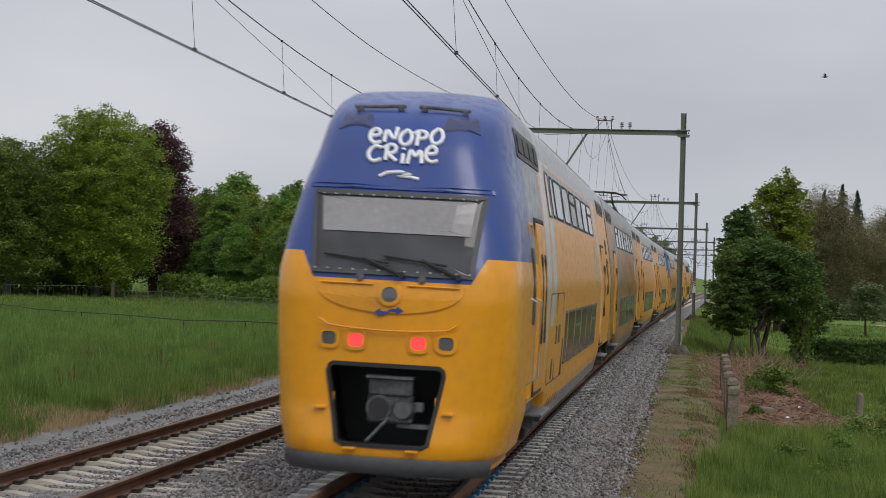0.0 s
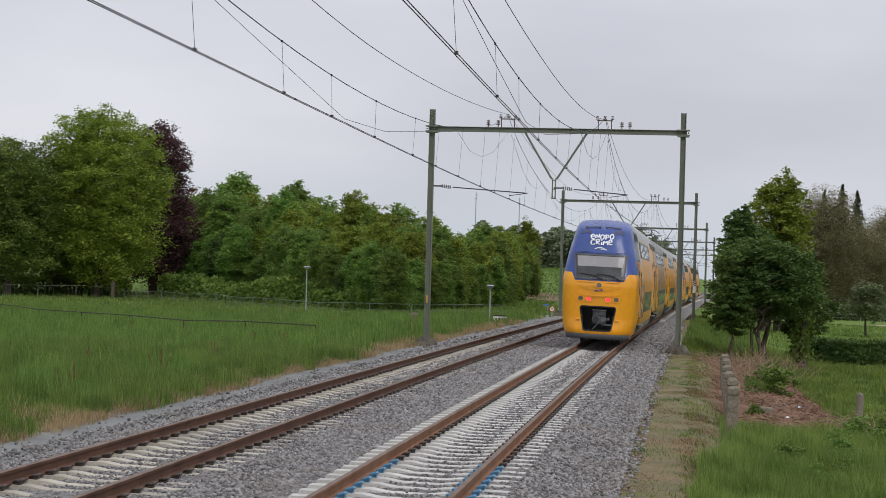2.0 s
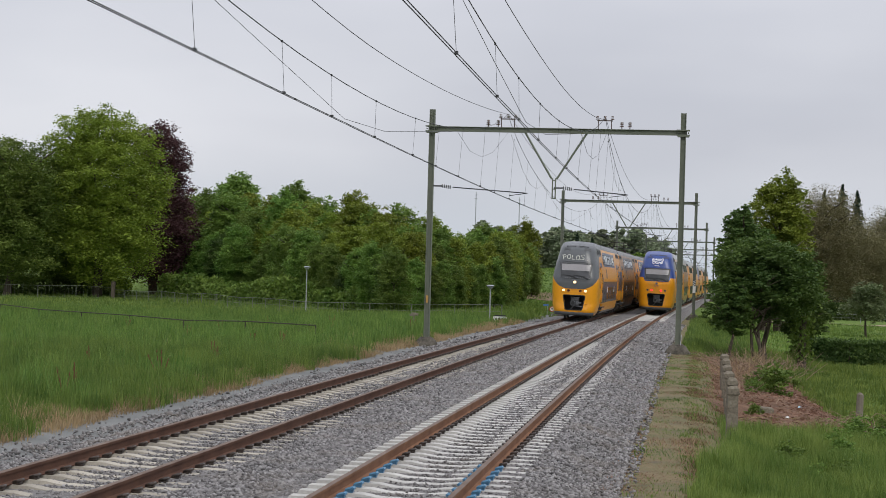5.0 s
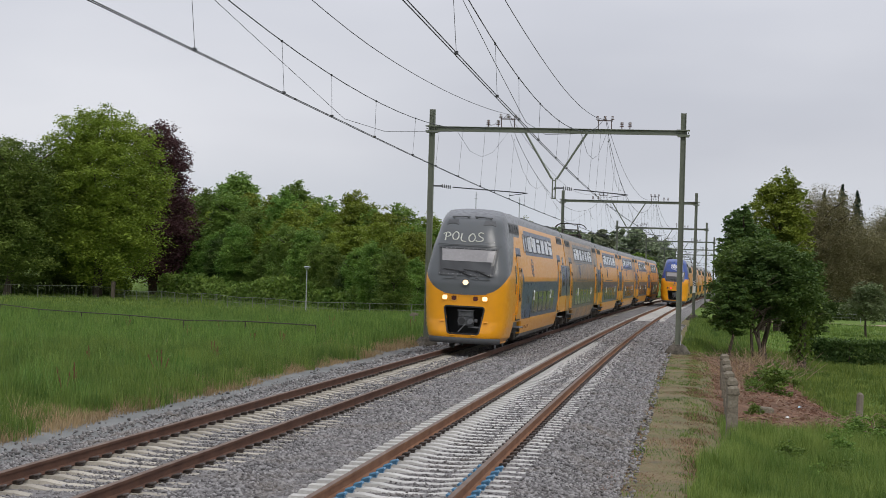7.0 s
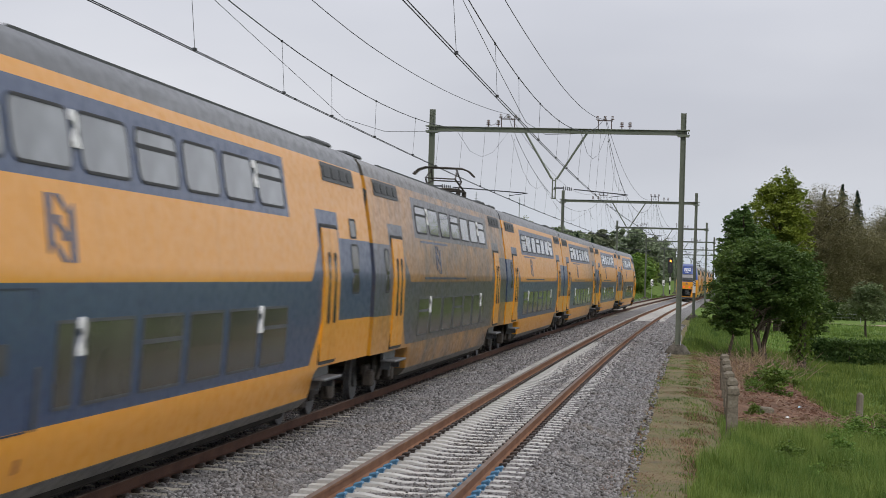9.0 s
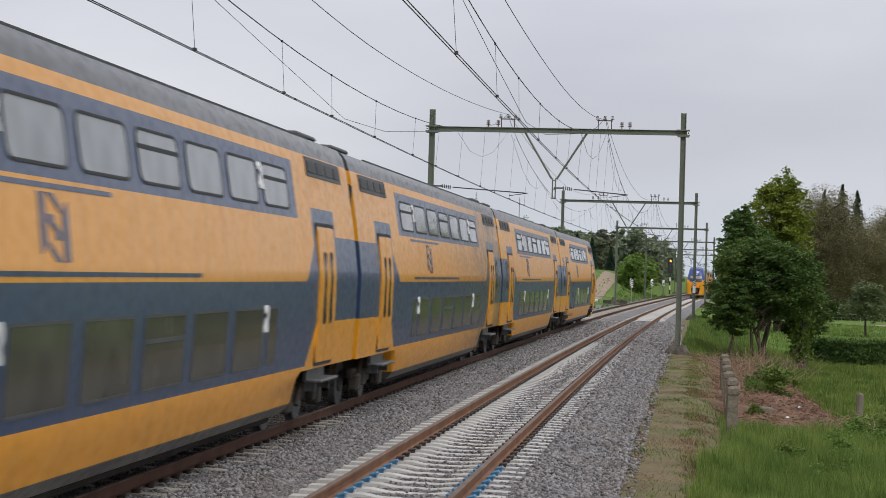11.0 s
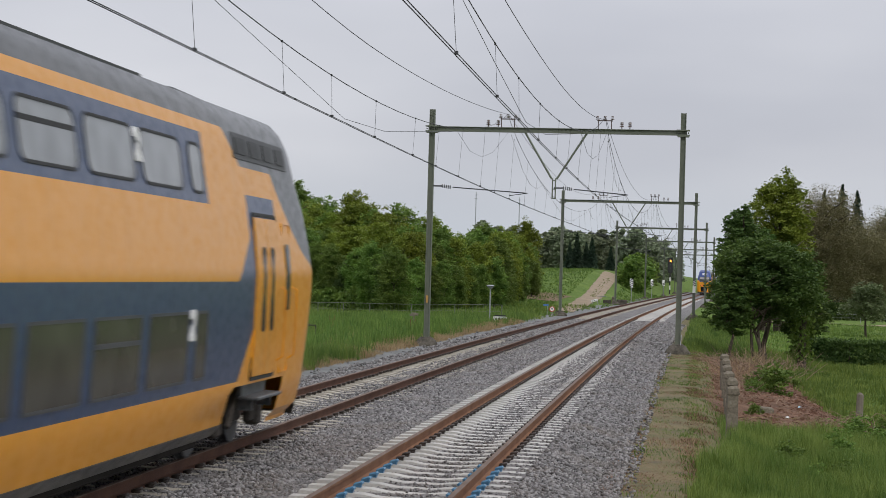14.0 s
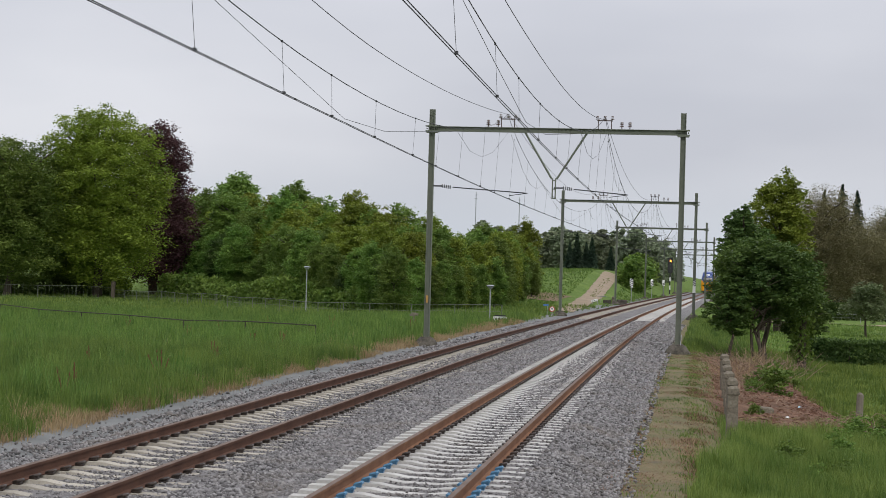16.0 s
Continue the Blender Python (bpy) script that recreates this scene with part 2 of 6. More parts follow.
def paint(name, zones, base, rough=0.32, dirt=0.16, soot=None):
    """Coach paint: base colour, then zones of (mask, colour) by the coach's own coordinates, streaked with dirt."""
    m, nt, bs = begin(name)
    vec = coords(nt)
    sep = nt.nodes.new("ShaderNodeSeparateXYZ")
    nt.links.new(vec, sep.inputs[0])
    x, y, z = (Ex(nt, sep.outputs[i]) for i in range(3))
    col = None
    for fn, c in zones:
        col = blend(nt, fn(x.size(), y, z), col or base, c)
    if col is None:
        col = blend(nt, 0.0, base, base)
    streak = noise_of(nt, 1.0, 5, (1.2, 5.0, 0.5), vec).ramp(0.45, 0.75, 0, 1)
    fine = noise_of(nt, 7.0, 5, None, vec).ramp(0.42, 0.72, 0, 1)
    col = blend(nt, (streak * 0.6 + fine * 0.4 + (0.35 if dirt > 0.2 else 0.0)) * dirt * 2.2, col, (0.13, 0.10, 0.06))
    if soot:
        # brake dust and soot that thins out along the coach, from one place to another
        cloud = noise_of(nt, 1.1, 4, (1.0, 1.0, 1.6), vec).ramp(0.3, 0.7, 0.35, 1.0)
        col = blend(nt, y.ramp(soot[0], soot[1], 0.95, 0.0) * cloud, col, (0.065, 0.055, 0.04))
    nt.links.new(col, bs.inputs["Base Color"])
    nt.links.new(fine.ramp(0, 1, rough, rough + 0.2).sock, bs.inputs["Roughness"])
    bs.inputs["Coat Weight"].default_value, bs.inputs["Coat Roughness"].default_value = 0.34, 0.16
    bs.inputs["Specular IOR Level"].default_value = 0.35
    bumped(nt, bs, noise_of(nt, 0.9, 2, None, vec), 0.04, 0.02)
    return m


make_materials()
M["amber_plate"] = mat("ochre_plate", (0.40, 0.22, 0.05), (0.55, 0.32, 0.08), 0.6, bump=0)


# ---- the line of the track ----
K, K3, GRADE, S_END = 2.4626e-4, -8.225e-7, -6.07e-4, 440.0
LEFT = -4.021
CANT = math.degrees(math.asin(2 * 0.0199 / 1.506))


def centre(s):
    c = min(s, S_END)
    x = K * c * c / 2 + K3 * c ** 3 / 6
    t = math.atan(K * c + K3 * c * c / 2)
    return x + (s - c) * math.tan(t), t


def P(s, off, z=0.0):
    """The place beside the right-hand track's centre line, s metres along it and off metres to its right, z over the rail heads."""
    x, t = centre(s)
    return Vector((x + off * math.cos(t), s - off * math.sin(t), GRADE * s + z))


def T(s, off, z=0.0, cant=True):
    """A pose there: x to the right, y along the line."""
    return Matrix.Translation(P(s, off, z)) @ pose(0, 0, 0, 0, CANT if cant else 0, -math.degrees(centre(s)[1]))


def ease(a, b, v):
    t = max(0.0, min(1.0, (v - a) / (b - a)))
    return t * t * (3 - 2 * t)


def gz(s, off):
    """The ground's height over the rail heads."""
    if off > LEFT / 2:
        z = -0.55 + 0.17 * ease(1.9, 2.6, off) - 0.38 * ease(3.6, 4.9, off) - 0.45 * ease(5.0, 9.0, off)
        z += 5.0 * ease(330, 800, s) * ease(12, 120, off)
    else:
        u = LEFT - off
        z = -0.55 + 0.15 * ease(1.9, 2.5, u) + 0.12 * ease(3.0, 4.5, u) - 0.35 * ease(6, 20, u)
        z += 4.7 * ease(165, 340, s) * ease(3.5, 15, u) + 6.0 * ease(340, 900, s) * ease(5, 60, u)
    far = max(0.0, abs(off) - 4.5) * 0.02
    return z + min(0.16, far) * noise.noise(Vector((s * 0.16, off * 0.22, 0.3)))


def G(s, off, z=0.0):
    return P(s, off, gz(s, off) + z)


def part(name, bm, material, parent=None, label="", smooth=False):
    """Links a bmesh as one mesh object, under a thing or a part."""
    me = bpy.data.meshes.new(name)
    bm.to_mesh(me)
    bm.free()
    return mesh_part(name, me, material, parent, label, smooth)


def mesh_part(name, me, material, parent=None, label="", smooth=False):
    if not me.materials:
        for m in material if isinstance(material, (list, tuple)) else [material]:
            me.materials.append(m)
    if smooth:
        me.polygons.foreach_set("use_smooth", [True] * len(me.polygons))
    ob = new(name, me)
    ob.parent = parent
    if label:
        ob["label"] = label
    return ob


def soup(name, verts, faces, material, parent=None, label="", smooth=False):
    me = bpy.data.meshes.new(name)
    me.from_pydata(verts, [], faces)
    me.update()
    return mesh_part(name, me, material, parent, label, smooth)


def thing(name, label, category, m=None, group="", kind=""):
    ob = new(name)
    ob.empty_display_size = 0.2
    if m is not None:
        ob.matrix_basis = m
    return tagged(ob, label, category, group, kind)


def box(bm, cx, cy, cz, dx, dy, dz, m=None, bevel=0.0):
    r = bmesh.ops.create_cube(bm, size=1, matrix=(m or Matrix()) @ Matrix.Translation((cx, cy, cz)) @ Matrix.Diagonal((dx, dy, dz, 1)))
    if bevel:
        es = {e for v in r["verts"] for e in v.link_edges}
        bmesh.ops.bevel(bm, geom=list(es), offset=bevel, segments=1, affect="EDGES")


def rod(bm, a, b, r0, r1=None, n=8):
    a, b = Vector(a), Vector(b)
    d = b - a
    m = Matrix.Translation((a + b) / 2) @ d.to_track_quat("Z", "Y").to_matrix().to_4x4()
    bmesh.ops.create_cone(bm, cap_ends=True, segments=n, radius1=r0, radius2=r0 if r1 is None else r1, depth=d.length, matrix=m)


def disc(bm, c, axis, r, depth, n=16, r2=None):
    c, axis = Vector(c), Vector(axis).normalized()
    rod(bm, c - axis * depth / 2, c + axis * depth / 2, r, r2, n)


# ---- ground ----
def build_ground():
    ss = [-300, -150, -60, -20, 0] + [10 + 2 * i for i in range(50)] + [110 + 5 * i for i in range(60)] + [420, 460, 520, 600, 700, 800, 950, 1200, 1600, 2200, 3000]
    oo = [-2600, -1600, -900, -500, -300, -200, -150] + [-120 + 4 * i for i in range(20)] + [-40 + 1.5 * i for i in range(18)]
    oo += [-13 + 0.5 * i for i in range(10)] + [-8 + 0.25 * i for i in range(60)] + [7 + 0.5 * i for i in range(22)] + [18 + 2 * i for i in range(12)] + [44 + 8 * i for i in range(12)] + [160, 250, 400, 700, 1300, 2600]
    vs = [G(s, o) for s in ss for o in oo]
    n = len(oo)
    fs = [(i * n + j, i * n + j + 1, (i + 1) * n + j + 1, (i + 1) * n + j) for i in range(len(ss) - 1) for j in range(n - 1)]
    tagged(soup("ground", vs, fs, M["grass"], smooth=True), "uneven green meadow beside the railway line", "ground", kind="structure")


def strip(name, s0, s1, step, offs, lift, material, label, category, wob=0.0, over_ground=False):
    """A band along the line; offs: (off, z) across it."""
    ss = np.arange(s0, s1 + step, step)
    vs, n = [], len(offs)
    for s in ss:
        for o, z in offs:
            w = wob * noise.noise(Vector((s * 0.5, o * 2, 1.7)))
            vs.append(G(s, o + w, z + lift) if over_ground else P(s, o + w * 0.4, z + lift + w * 0.15))
    fs = [(i * n + j, i * n + j + 1, (i + 1) * n + j + 1, (i + 1) * n + j) for i in range(len(ss) - 1) for j in range(n - 1)]
    return tagged(soup(name, vs, fs, material, smooth=True), label, category, kind="structure")


def build_bed():
    """Ballast with raised ridges between and beside the tracks."""
    sh = [(LEFT - 2.6, -0.62), (LEFT - 2.25, -0.42), (LEFT - 1.7, -0.21), (LEFT - 1.3, -0.20), (LEFT - 1.1, -0.20), (LEFT, -0.215), (LEFT + 1.1, -0.21),
          (LEFT + 1.35, -0.22), (LEFT / 2, -0.20), (-1.35, -0.19), (-1.1, -0.195), (0, -0.215), (1.1, -0.21), (1.35, -0.22), (1.75, -0.24), (2.3, -0.46), (2.75, -0.64)]
    strip("ballast_bed", -60, 470, 1.0, sh, 0, M["ballast"], "bed of grey crushed-stone ballast under two tracks", "ballast", wob=0.12)
    strip("gravel_path", -40, 300, 2.0, [(LEFT - 3.95, 0.03), (LEFT - 3.5, 0.04), (LEFT - 2.9, 0.05), (LEFT - 2.4, 0.05), (LEFT - 2.0, 0.04)], 0, M["gravel"],
          "narrow fine grey gravel path beside the ballast", "path", wob=0.25, over_ground=True)


def build_rails():
    prof = [(-0.07, -0.172), (0.07, -0.172), (0.07, -0.160), (0.012, -0.14), (0.009, -0.05), (0.035, -0.04), (0.036, -0.006), (0.028, 0.0),
            (-0.028, 0.0), (-0.036, -0.006), (-0.035, -0.04), (-0.009, -0.05), (-0.012, -0.14), (-0.07, -0.160)]
    ss = [-60, -30, 0] + [10 + 2.5 * i for i in range(80)] + [215 + 5 * i for i in range(50)]
    n = len(prof)
    for off, mt in ((0, M["rail_side"]), (LEFT, M["rail_side_dark"])):
        track = thing("railway_track", "straight railway track with rust-brown rails on concrete sleepers", "railway track", kind="structure")
        for side in (-1, 1):
            vs = []
            for s in ss:
                m = T(s, off)
                vs += [m @ Vector((side * 0.753 + x, 0, z)) for x, z in prof]
            fs = [(i * n + j, i * n + (j + 1) % n, (i + 1) * n + (j + 1) % n, (i + 1) * n + j) for i in range(len(ss) - 1) for j in range(n)]
            ob = soup("rail", vs, fs, [mt, M["rail_top"]], track, "rust-brown steel rail with a shiny worn head")
            ob.data.polygons.foreach_set("material_index", [1 if j in (6, 7, 8) else 0 for i in range(len(ss) - 1) for j in range(n)])
        build_sleepers(track, off)


def sleeper_mesh(bm, m, old):
    """Concrete sleeper, dished in the middle."""
    ys = [(-1.29, 0.0), (-1.25, -0.175), (-1.0, -0.172), (-0.45, -0.176), (-0.25, -0.205), (0.25, -0.205), (0.45, -0.176), (1.0, -0.172), (1.25, -0.175), (1.29, 0.0)]
    prev = None
    for x, z in ys:
        z = -0.26 if z == 0 else z
        ring = [bm.verts.new(m @ Vector((x, y, h))) for y, h in ((-0.15, -0.36), (-0.115, z), (0.115, z), (0.15, -0.36))]
        if prev:
            for a in range(3):
                bm.faces.new((prev[a], prev[a + 1], ring[a + 1], ring[a]))
        prev = ring


def clip_shape(bm, m, big=1.0):
    """Spring clips at both sides of both rails."""
    for r in (-1, 1):
        for k in (-1, 1):
            x = r * 0.753 + k * 0.115
            for dy in (-0.04, 0.04):
                rod(bm, m @ Vector((x - k * 0.04, dy, -0.145)), m @ Vector((x + k * 0.055, dy * 1.6, -0.115)), 0.017 * big, n=5)
            rod(bm, m @ Vector((x + k * 0.05, -0.07, -0.12)), m @ Vector((x + k * 0.05, 0.07, -0.12)), 0.018 * big, n=5)
            box(bm, x, 0, -0.155, 0.10, 0.11, 0.035, m)


def build_sleepers(track, off):
    old = off != 0
    mt = M["sleeper_old"] if old else M["sleeper_new"]
    one = bmesh.new()
    sleeper_mesh(one, Matrix(), old)
    me = bpy.data.meshes.new("sleeper")
    one.to_mesh(me)
    one.free()
    cl = bmesh.new()
    clip_shape(cl, Matrix())
    clip_me = bpy.data.meshes.new("rail_fastenings")
    cl.to_mesh(clip_me)
    cl.free()
    big = bmesh.new()
    clip_shape(big, Matrix(), 1.2)
    big_me = bpy.data.meshes.new("rail_clip")
    big.to_mesh(big_me)
    big.free()
    far, clips = [], []
    rnd = random.Random(5 if old else 4)
    s0 = 22.265 - 0.6 * 10 if old else 22.921 - 0.6 * 10
    for i in range(460):
        s = s0 + 0.6 * i
        m = T(s, off, 0.012 * rnd.uniform(-1, 0.4) if old else 0) @ pose(0, 0, 0, 0, 0, rnd.uniform(-0.7, 0.7))
        if i < 150:
            mesh_part("sleeper", me, mt, track).matrix_basis = m
        else:
            far.append(m)
        if i < 190:
            if not old and 7 <= i < 17:
                mesh_part("rail_clip", big_me, M["clip_blue"], track, "rail clips in blue plastic").matrix_basis = m
            else:
                clips.append(m)
    tagged(repeated("far_sleepers", me, far, mt, track), kind="stuff")
    tagged(repeated("rail_fastenings", clip_me, clips, M["clip"], track, "dark spring clips along the rails"), kind="stuff")


def repeated(name, me, poses, material, parent=None, label=""):
    """One mesh that holds a small mesh at many poses."""
    n = len(me.vertices)
    co = np.empty(n * 3)
    me.vertices.foreach_get("co", co)
    co = np.c_[co.reshape(-1, 3), np.ones(n)]
    tri = []
    for p in me.polygons:
        v = list(p.vertices)
        tri += [(v[0], v[k], v[k + 1]) for k in range(1, len(v) - 1)]
    tri = np.array(tri)
    vs = np.concatenate([(co @ np.array(m).T)[:, :3] for m in poses])
    fs = np.concatenate([tri + n * k for k in range(len(poses))])
    return fast_mesh(name, vs, fs, material, parent, label)


def build_stones():
    """Loose ballast stones, lying on the bed."""
    rnd = np.random.default_rng(11)
    octa = np.array([(1, 0, 0), (-1, 0, 0), (0, 1, 0), (0, -1, 0), (0, 0, 1), (0, 0, -1)], float)
    tri = np.array([(0, 2, 4), (2, 1, 4), (1, 3, 4), (3, 0, 4), (2, 0, 5), (1, 2, 5), (3, 1, 5), (0, 3, 5)])
    bands = [(1.28, 2.6, 1), (-2.75, -1.28, 1), (LEFT - 2.3, LEFT - 1.28, 1), (LEFT - 0.66, LEFT + 0.66, 0.9), (-0.66, 0.66, 0.9), (LEFT + 0.85, LEFT + 1.28, 0.9), (0.85, 1.28, 0.7), (-1.28, -0.85, 0.7), (LEFT - 1.28, LEFT - 0.85, 0.7), (2.45, 2.8, 0.25),
             (LEFT - 2.7, LEFT - 2.2, 0.4), (LEFT - 3.1, LEFT - 2.5, 0.03)]

    def top(o):
        if o > 1.7:
            return max(-0.24 - (o - 1.75) * 0.38, gz(50, o) + 0.04)
        if o < LEFT - 1.7:
            return max(-0.21 - (LEFT - 1.7 - o) * 0.38, gz(50, o) + 0.05)
        return -0.205 if min(abs(o), abs(o - LEFT)) > 1.3 else -0.212
    pts = []
    for s0, s1, dens, size in ((19, 34, 330, 0.034), (34, 52, 230, 0.038), (52, 80, 110, 0.05), (80, 125, 40, 0.07)):
        for a, b, f in bands:
            k = int((b - a) * (s1 - s0) * dens * f)
            for s, o, r in zip(rnd.uniform(s0, s1, k), rnd.uniform(a, b, k), rnd.uniform(0.6, 1.35, k)):
                near = o if abs(o) < 1.3 else o - LEFT
                if abs(near) < 1.3 and s < 80:
                    ph = ((s - (22.921 if near is o else 22.265)) / 0.6) % 1
                    if not 0.26 < ph < 0.74 and rnd.uniform() > (0.03 if near is o else 0.14):
                        continue
                    r = r * 0.72
                pts.append((*P(s, o, top(o) + 0.3 * size * r), r * size))
    pts = np.array(pts)
    n = len(pts)
    v = octa[None] * rnd.uniform(0.55, 1.25, (n, 6, 1)) + rnd.normal(0, 0.22, (n, 6, 3))
    q = rnd.normal(size=(n, 4))
    q /= np.linalg.norm(q, axis=1, keepdims=True)
    w, x, y, z = q.T
    R = np.stack([1 - 2 * (y * y + z * z), 2 * (x * y - z * w), 2 * (x * z + y * w), 2 * (x * y + z * w), 1 - 2 * (x * x + z * z), 2 * (y * z - x * w),
                  2 * (x * z - y * w), 2 * (y * z + x * w), 1 - 2 * (x * x + y * y)], 1).reshape(n, 3, 3)
    v = np.einsum("nij,nkj->nki", R, v) * pts[:, None, 3:4] * np.array([1, 1, 0.8]) + pts[:, None, :3]
    f = (tri[None] + 6 * np.arange(n)[:, None, None]).reshape(-1, 3)
    tagged(fast_mesh("ballast_stones", v.reshape(-1, 3), f, M["stone"]), "loose grey crushed ballast stones along the sleepers", "ballast", kind="stuff")


def fast_mesh(name, verts, faces, material, parent=None, label="", smooth=False):
    """A large mesh of equal polygons from arrays."""
    me = bpy.data.meshes.new(name)
    k = faces.shape[1]
    me.vertices.add(len(verts))
    me.vertices.foreach_set("co", np.ascontiguousarray(verts, dtype=np.float32).ravel())
    me.loops.add(faces.size)
    me.loops.foreach_set("vertex_index", np.ascontiguousarray(faces, dtype=np.int32).ravel())
    me.polygons.add(len(faces))
    me.polygons.foreach_set("loop_start", np.arange(len(faces), dtype=np.int32) * k)
    me.update(calc_edges=True)
    return mesh_part(name, me, material, parent, label, smooth)


# ---- overhead line ----
PORTALS = [75.307, 143.283, 214.28, 283.8, 353.3, 422.0]
BEAM, POST_R, POST_L = 8.466, 3.046, LEFT - 3.046


def build_portal(i, s):
    t = thing("catenary_portal", "green-grey steel portal over both tracks, on concrete footings", "catenary portal", T(s, 0, 0, False), "portals along the line")
    ground = {POST_R: gz(s, POST_R), POST_L: gz(s, POST_L)}
    for x in (POST_L, POST_R):
        b = bmesh.new()
        sec = [(-0.11, -0.11), (0.11, -0.11), (0.11, -0.085), (0.03, -0.085), (0.03, 0.085), (0.11, 0.085), (0.11, 0.11), (-0.11, 0.11), (-0.11, 0.085), (-0.03, 0.085), (-0.03, -0.085), (-0.11, -0.085)]
        lo, hi = ([b.verts.new((x + v, u, z)) for u, v in sec] for z in (-0.05, 9.25))
        for a in range(12):
            b.faces.new((lo[a], lo[(a + 1) % 12], hi[(a + 1) % 12], hi[a]))
        b.faces.new(hi)
        part("post", b, M["steel_green"], t)
        b = bmesh.new()
        prev = None
        rnd = random.Random(int(s * 7 + x))
        for z, r in ((ground[x] - 0.15, 0.62), (ground[x] + 0.12, 0.52), (ground[x] + 0.33, 0.36), (ground[x] + 0.44, 0.20)):
            ring = [b.verts.new((x + r * rnd.uniform(0.88, 1.1) * math.cos(a * 0.5236), r * rnd.uniform(0.88, 1.1) * math.sin(a * 0.5236), z + rnd.uniform(-0.03, 0.03))) for a in range(12)]
            if prev:
                for a in range(12):
                    b.faces.new((prev[a], prev[(a + 1) % 12], ring[(a + 1) % 12], ring[a]))
            prev = ring
        b.faces.new(prev)
        part("footing", b, M["footing"], t, "crumbling mossy concrete footing")
        b = bmesh.new()
        for dz in (-0.10, 0.10):
            box(b, x, -0.13, BEAM + dz, 0.52, 0.03, 0.05)
            box(b, x, 0.13, BEAM + dz, 0.52, 0.03, 0.05)
        box(b, x, 0, BEAM - 0.14, 0.46, 0.28, 0.05)
        for k in (-0.2, -0.1, 0.1, 0.2):
            rod(b, (x + k, -0.16, BEAM), (x + k, 0.16, BEAM), 0.02, n=6)
        part("bracket", b, M["steel_green"], t)
    b = bmesh.new()
    span = POST_R - POST_L
    for dz in (-0.09, 0.09):
        box(b, (POST_L + POST_R) / 2, 0, BEAM + dz, span + 0.3, 0.16, 0.022)
    box(b, (POST_L + POST_R) / 2, 0, BEAM, span + 0.3, 0.02, 0.17)
    part("beam", b, M["steel_green"], t)
    mid = LEFT / 2 - 0.05
    for dx in (-1.15, 1.2):
        b = bmesh.new()
        rod(b, (mid + dx * 1.06, 0, BEAM - 0.08), (mid + 0.08 * dx, 0, BEAM - 1.95), 0.042)
        part("brace", b, M["steel_green"], t)
    b = bmesh.new()
    for dx in (-0.06, 0.06):
        rod(b, (mid + dx, 0, BEAM - 1.9), (mid + dx, 0, BEAM - 2.75), 0.028)
    for dz in (-2.0, -2.35, -2.73):
        box(b, mid, 0, BEAM + dz, 0.16, 0.06, 0.04)
    part("drop_post", b, M["steel_green"], t)
    for x in (-3.98, -0.08):
        b = bmesh.new()
        for dx in (-0.22, 0.22):
            box(b, x + dx * 1.2, 0, BEAM + 0.27, 0.035, 0.05, 0.4)
        box(b, x, 0, BEAM + 0.44, 0.62, 0.06, 0.04)
        part("cable_stool", b, M["insulator"], t)
        for dx in (-0.3, 0.0, 0.3):
            b = bmesh.new()
            for h in range(3):
                disc(b, (x + dx, 0, BEAM + 0.50 + h * 0.055), (0, 0, 1), 0.085 - 0.012 * h, 0.03, 10, 0.05)
            part("insulator", b, M["insulator"], t)
    for x in (-4.78, -4.38, 0.60, 0.92):
        b = bmesh.new()
        rod(b, (x, 0, BEAM + 0.08), (x, 0, BEAM + 0.40), 0.02)
        for h in range(3):
            disc(b, (x, 0, BEAM + 0.22 + h * 0.07), (0, 0, 1), 0.10 - 0.012 * h, 0.04, 10, 0.06)
        part("insulator", b, M["insulator"], t)
    for x0, x1, z in ((POST_L + 0.1, LEFT + 0.15 * (-1) ** i, BEAM - 2.32), (mid, 0.15 * (-1) ** i, BEAM - 2.3)):
        b = bmesh.new()
        rod(b, (x0, 0, z), (x0 + 0.35, 0, z), 0.03)
        for h in range(5):
            disc(b, (x0 + 0.38 + h * 0.08, 0, z - 0.01 * h), (1, 0, 0), 0.075, 0.035, 10)
        rod(b, (x0 + 0.8, 0, z - 0.04), (x1 + 0.75, 0, z - 0.22), 0.022)
        rod(b, (x1 + 0.75, 0, z - 0.22), (x1, 0, z - 0.33), 0.014)
        part("registration_arm", b, M["wire"], t, "steel registration arm with a brown insulator")
    if i == 0:
        b = bmesh.new()
        box(b, POST_L, -0.118, 1.55, 0.09, 0.012, 0.30)
        part("marker_plate", b, M["amber_plate"], t, "small ochre plate on the post")
        b = bmesh.new()
        for a in range(4):
            rod(b, (POST_R + 0.14 - 0.02 * a, -0.16, 0.42 - 0.2 * a), (POST_R + 0.13 - 0.03 * a, -0.2 - 0.04 * a, 0.22 - 0.2 * a), 0.012, n=5)
        part("earth_cable", b, M["galv"], t, "grey earthing cable running into the ground")
    if i in (1,):
        b = bmesh.new()
        box(b, POST_R, -0.13, 2.45, 0.20, 0.012, 0.42)
        plate = part("sign_plate", b, M["black"], t, "black plate with white slanting bars")
        b = bmesh.new()
        for a in range(3):
            box(b, 0, 0, 0, 0.22, 0.006, 0.05, Matrix.Translation((POST_R, -0.139, 2.32 + 0.13 * a)) @ pose(0, 0, 0, 0, -35, 0))
        part("bars", b, M["white"], plate)
        b = bmesh.new()
        box(b, POST_R, -0.13, 1.95, 0.22, 0.012, 0.5)
        part("number_plate", b, M["white"], t)


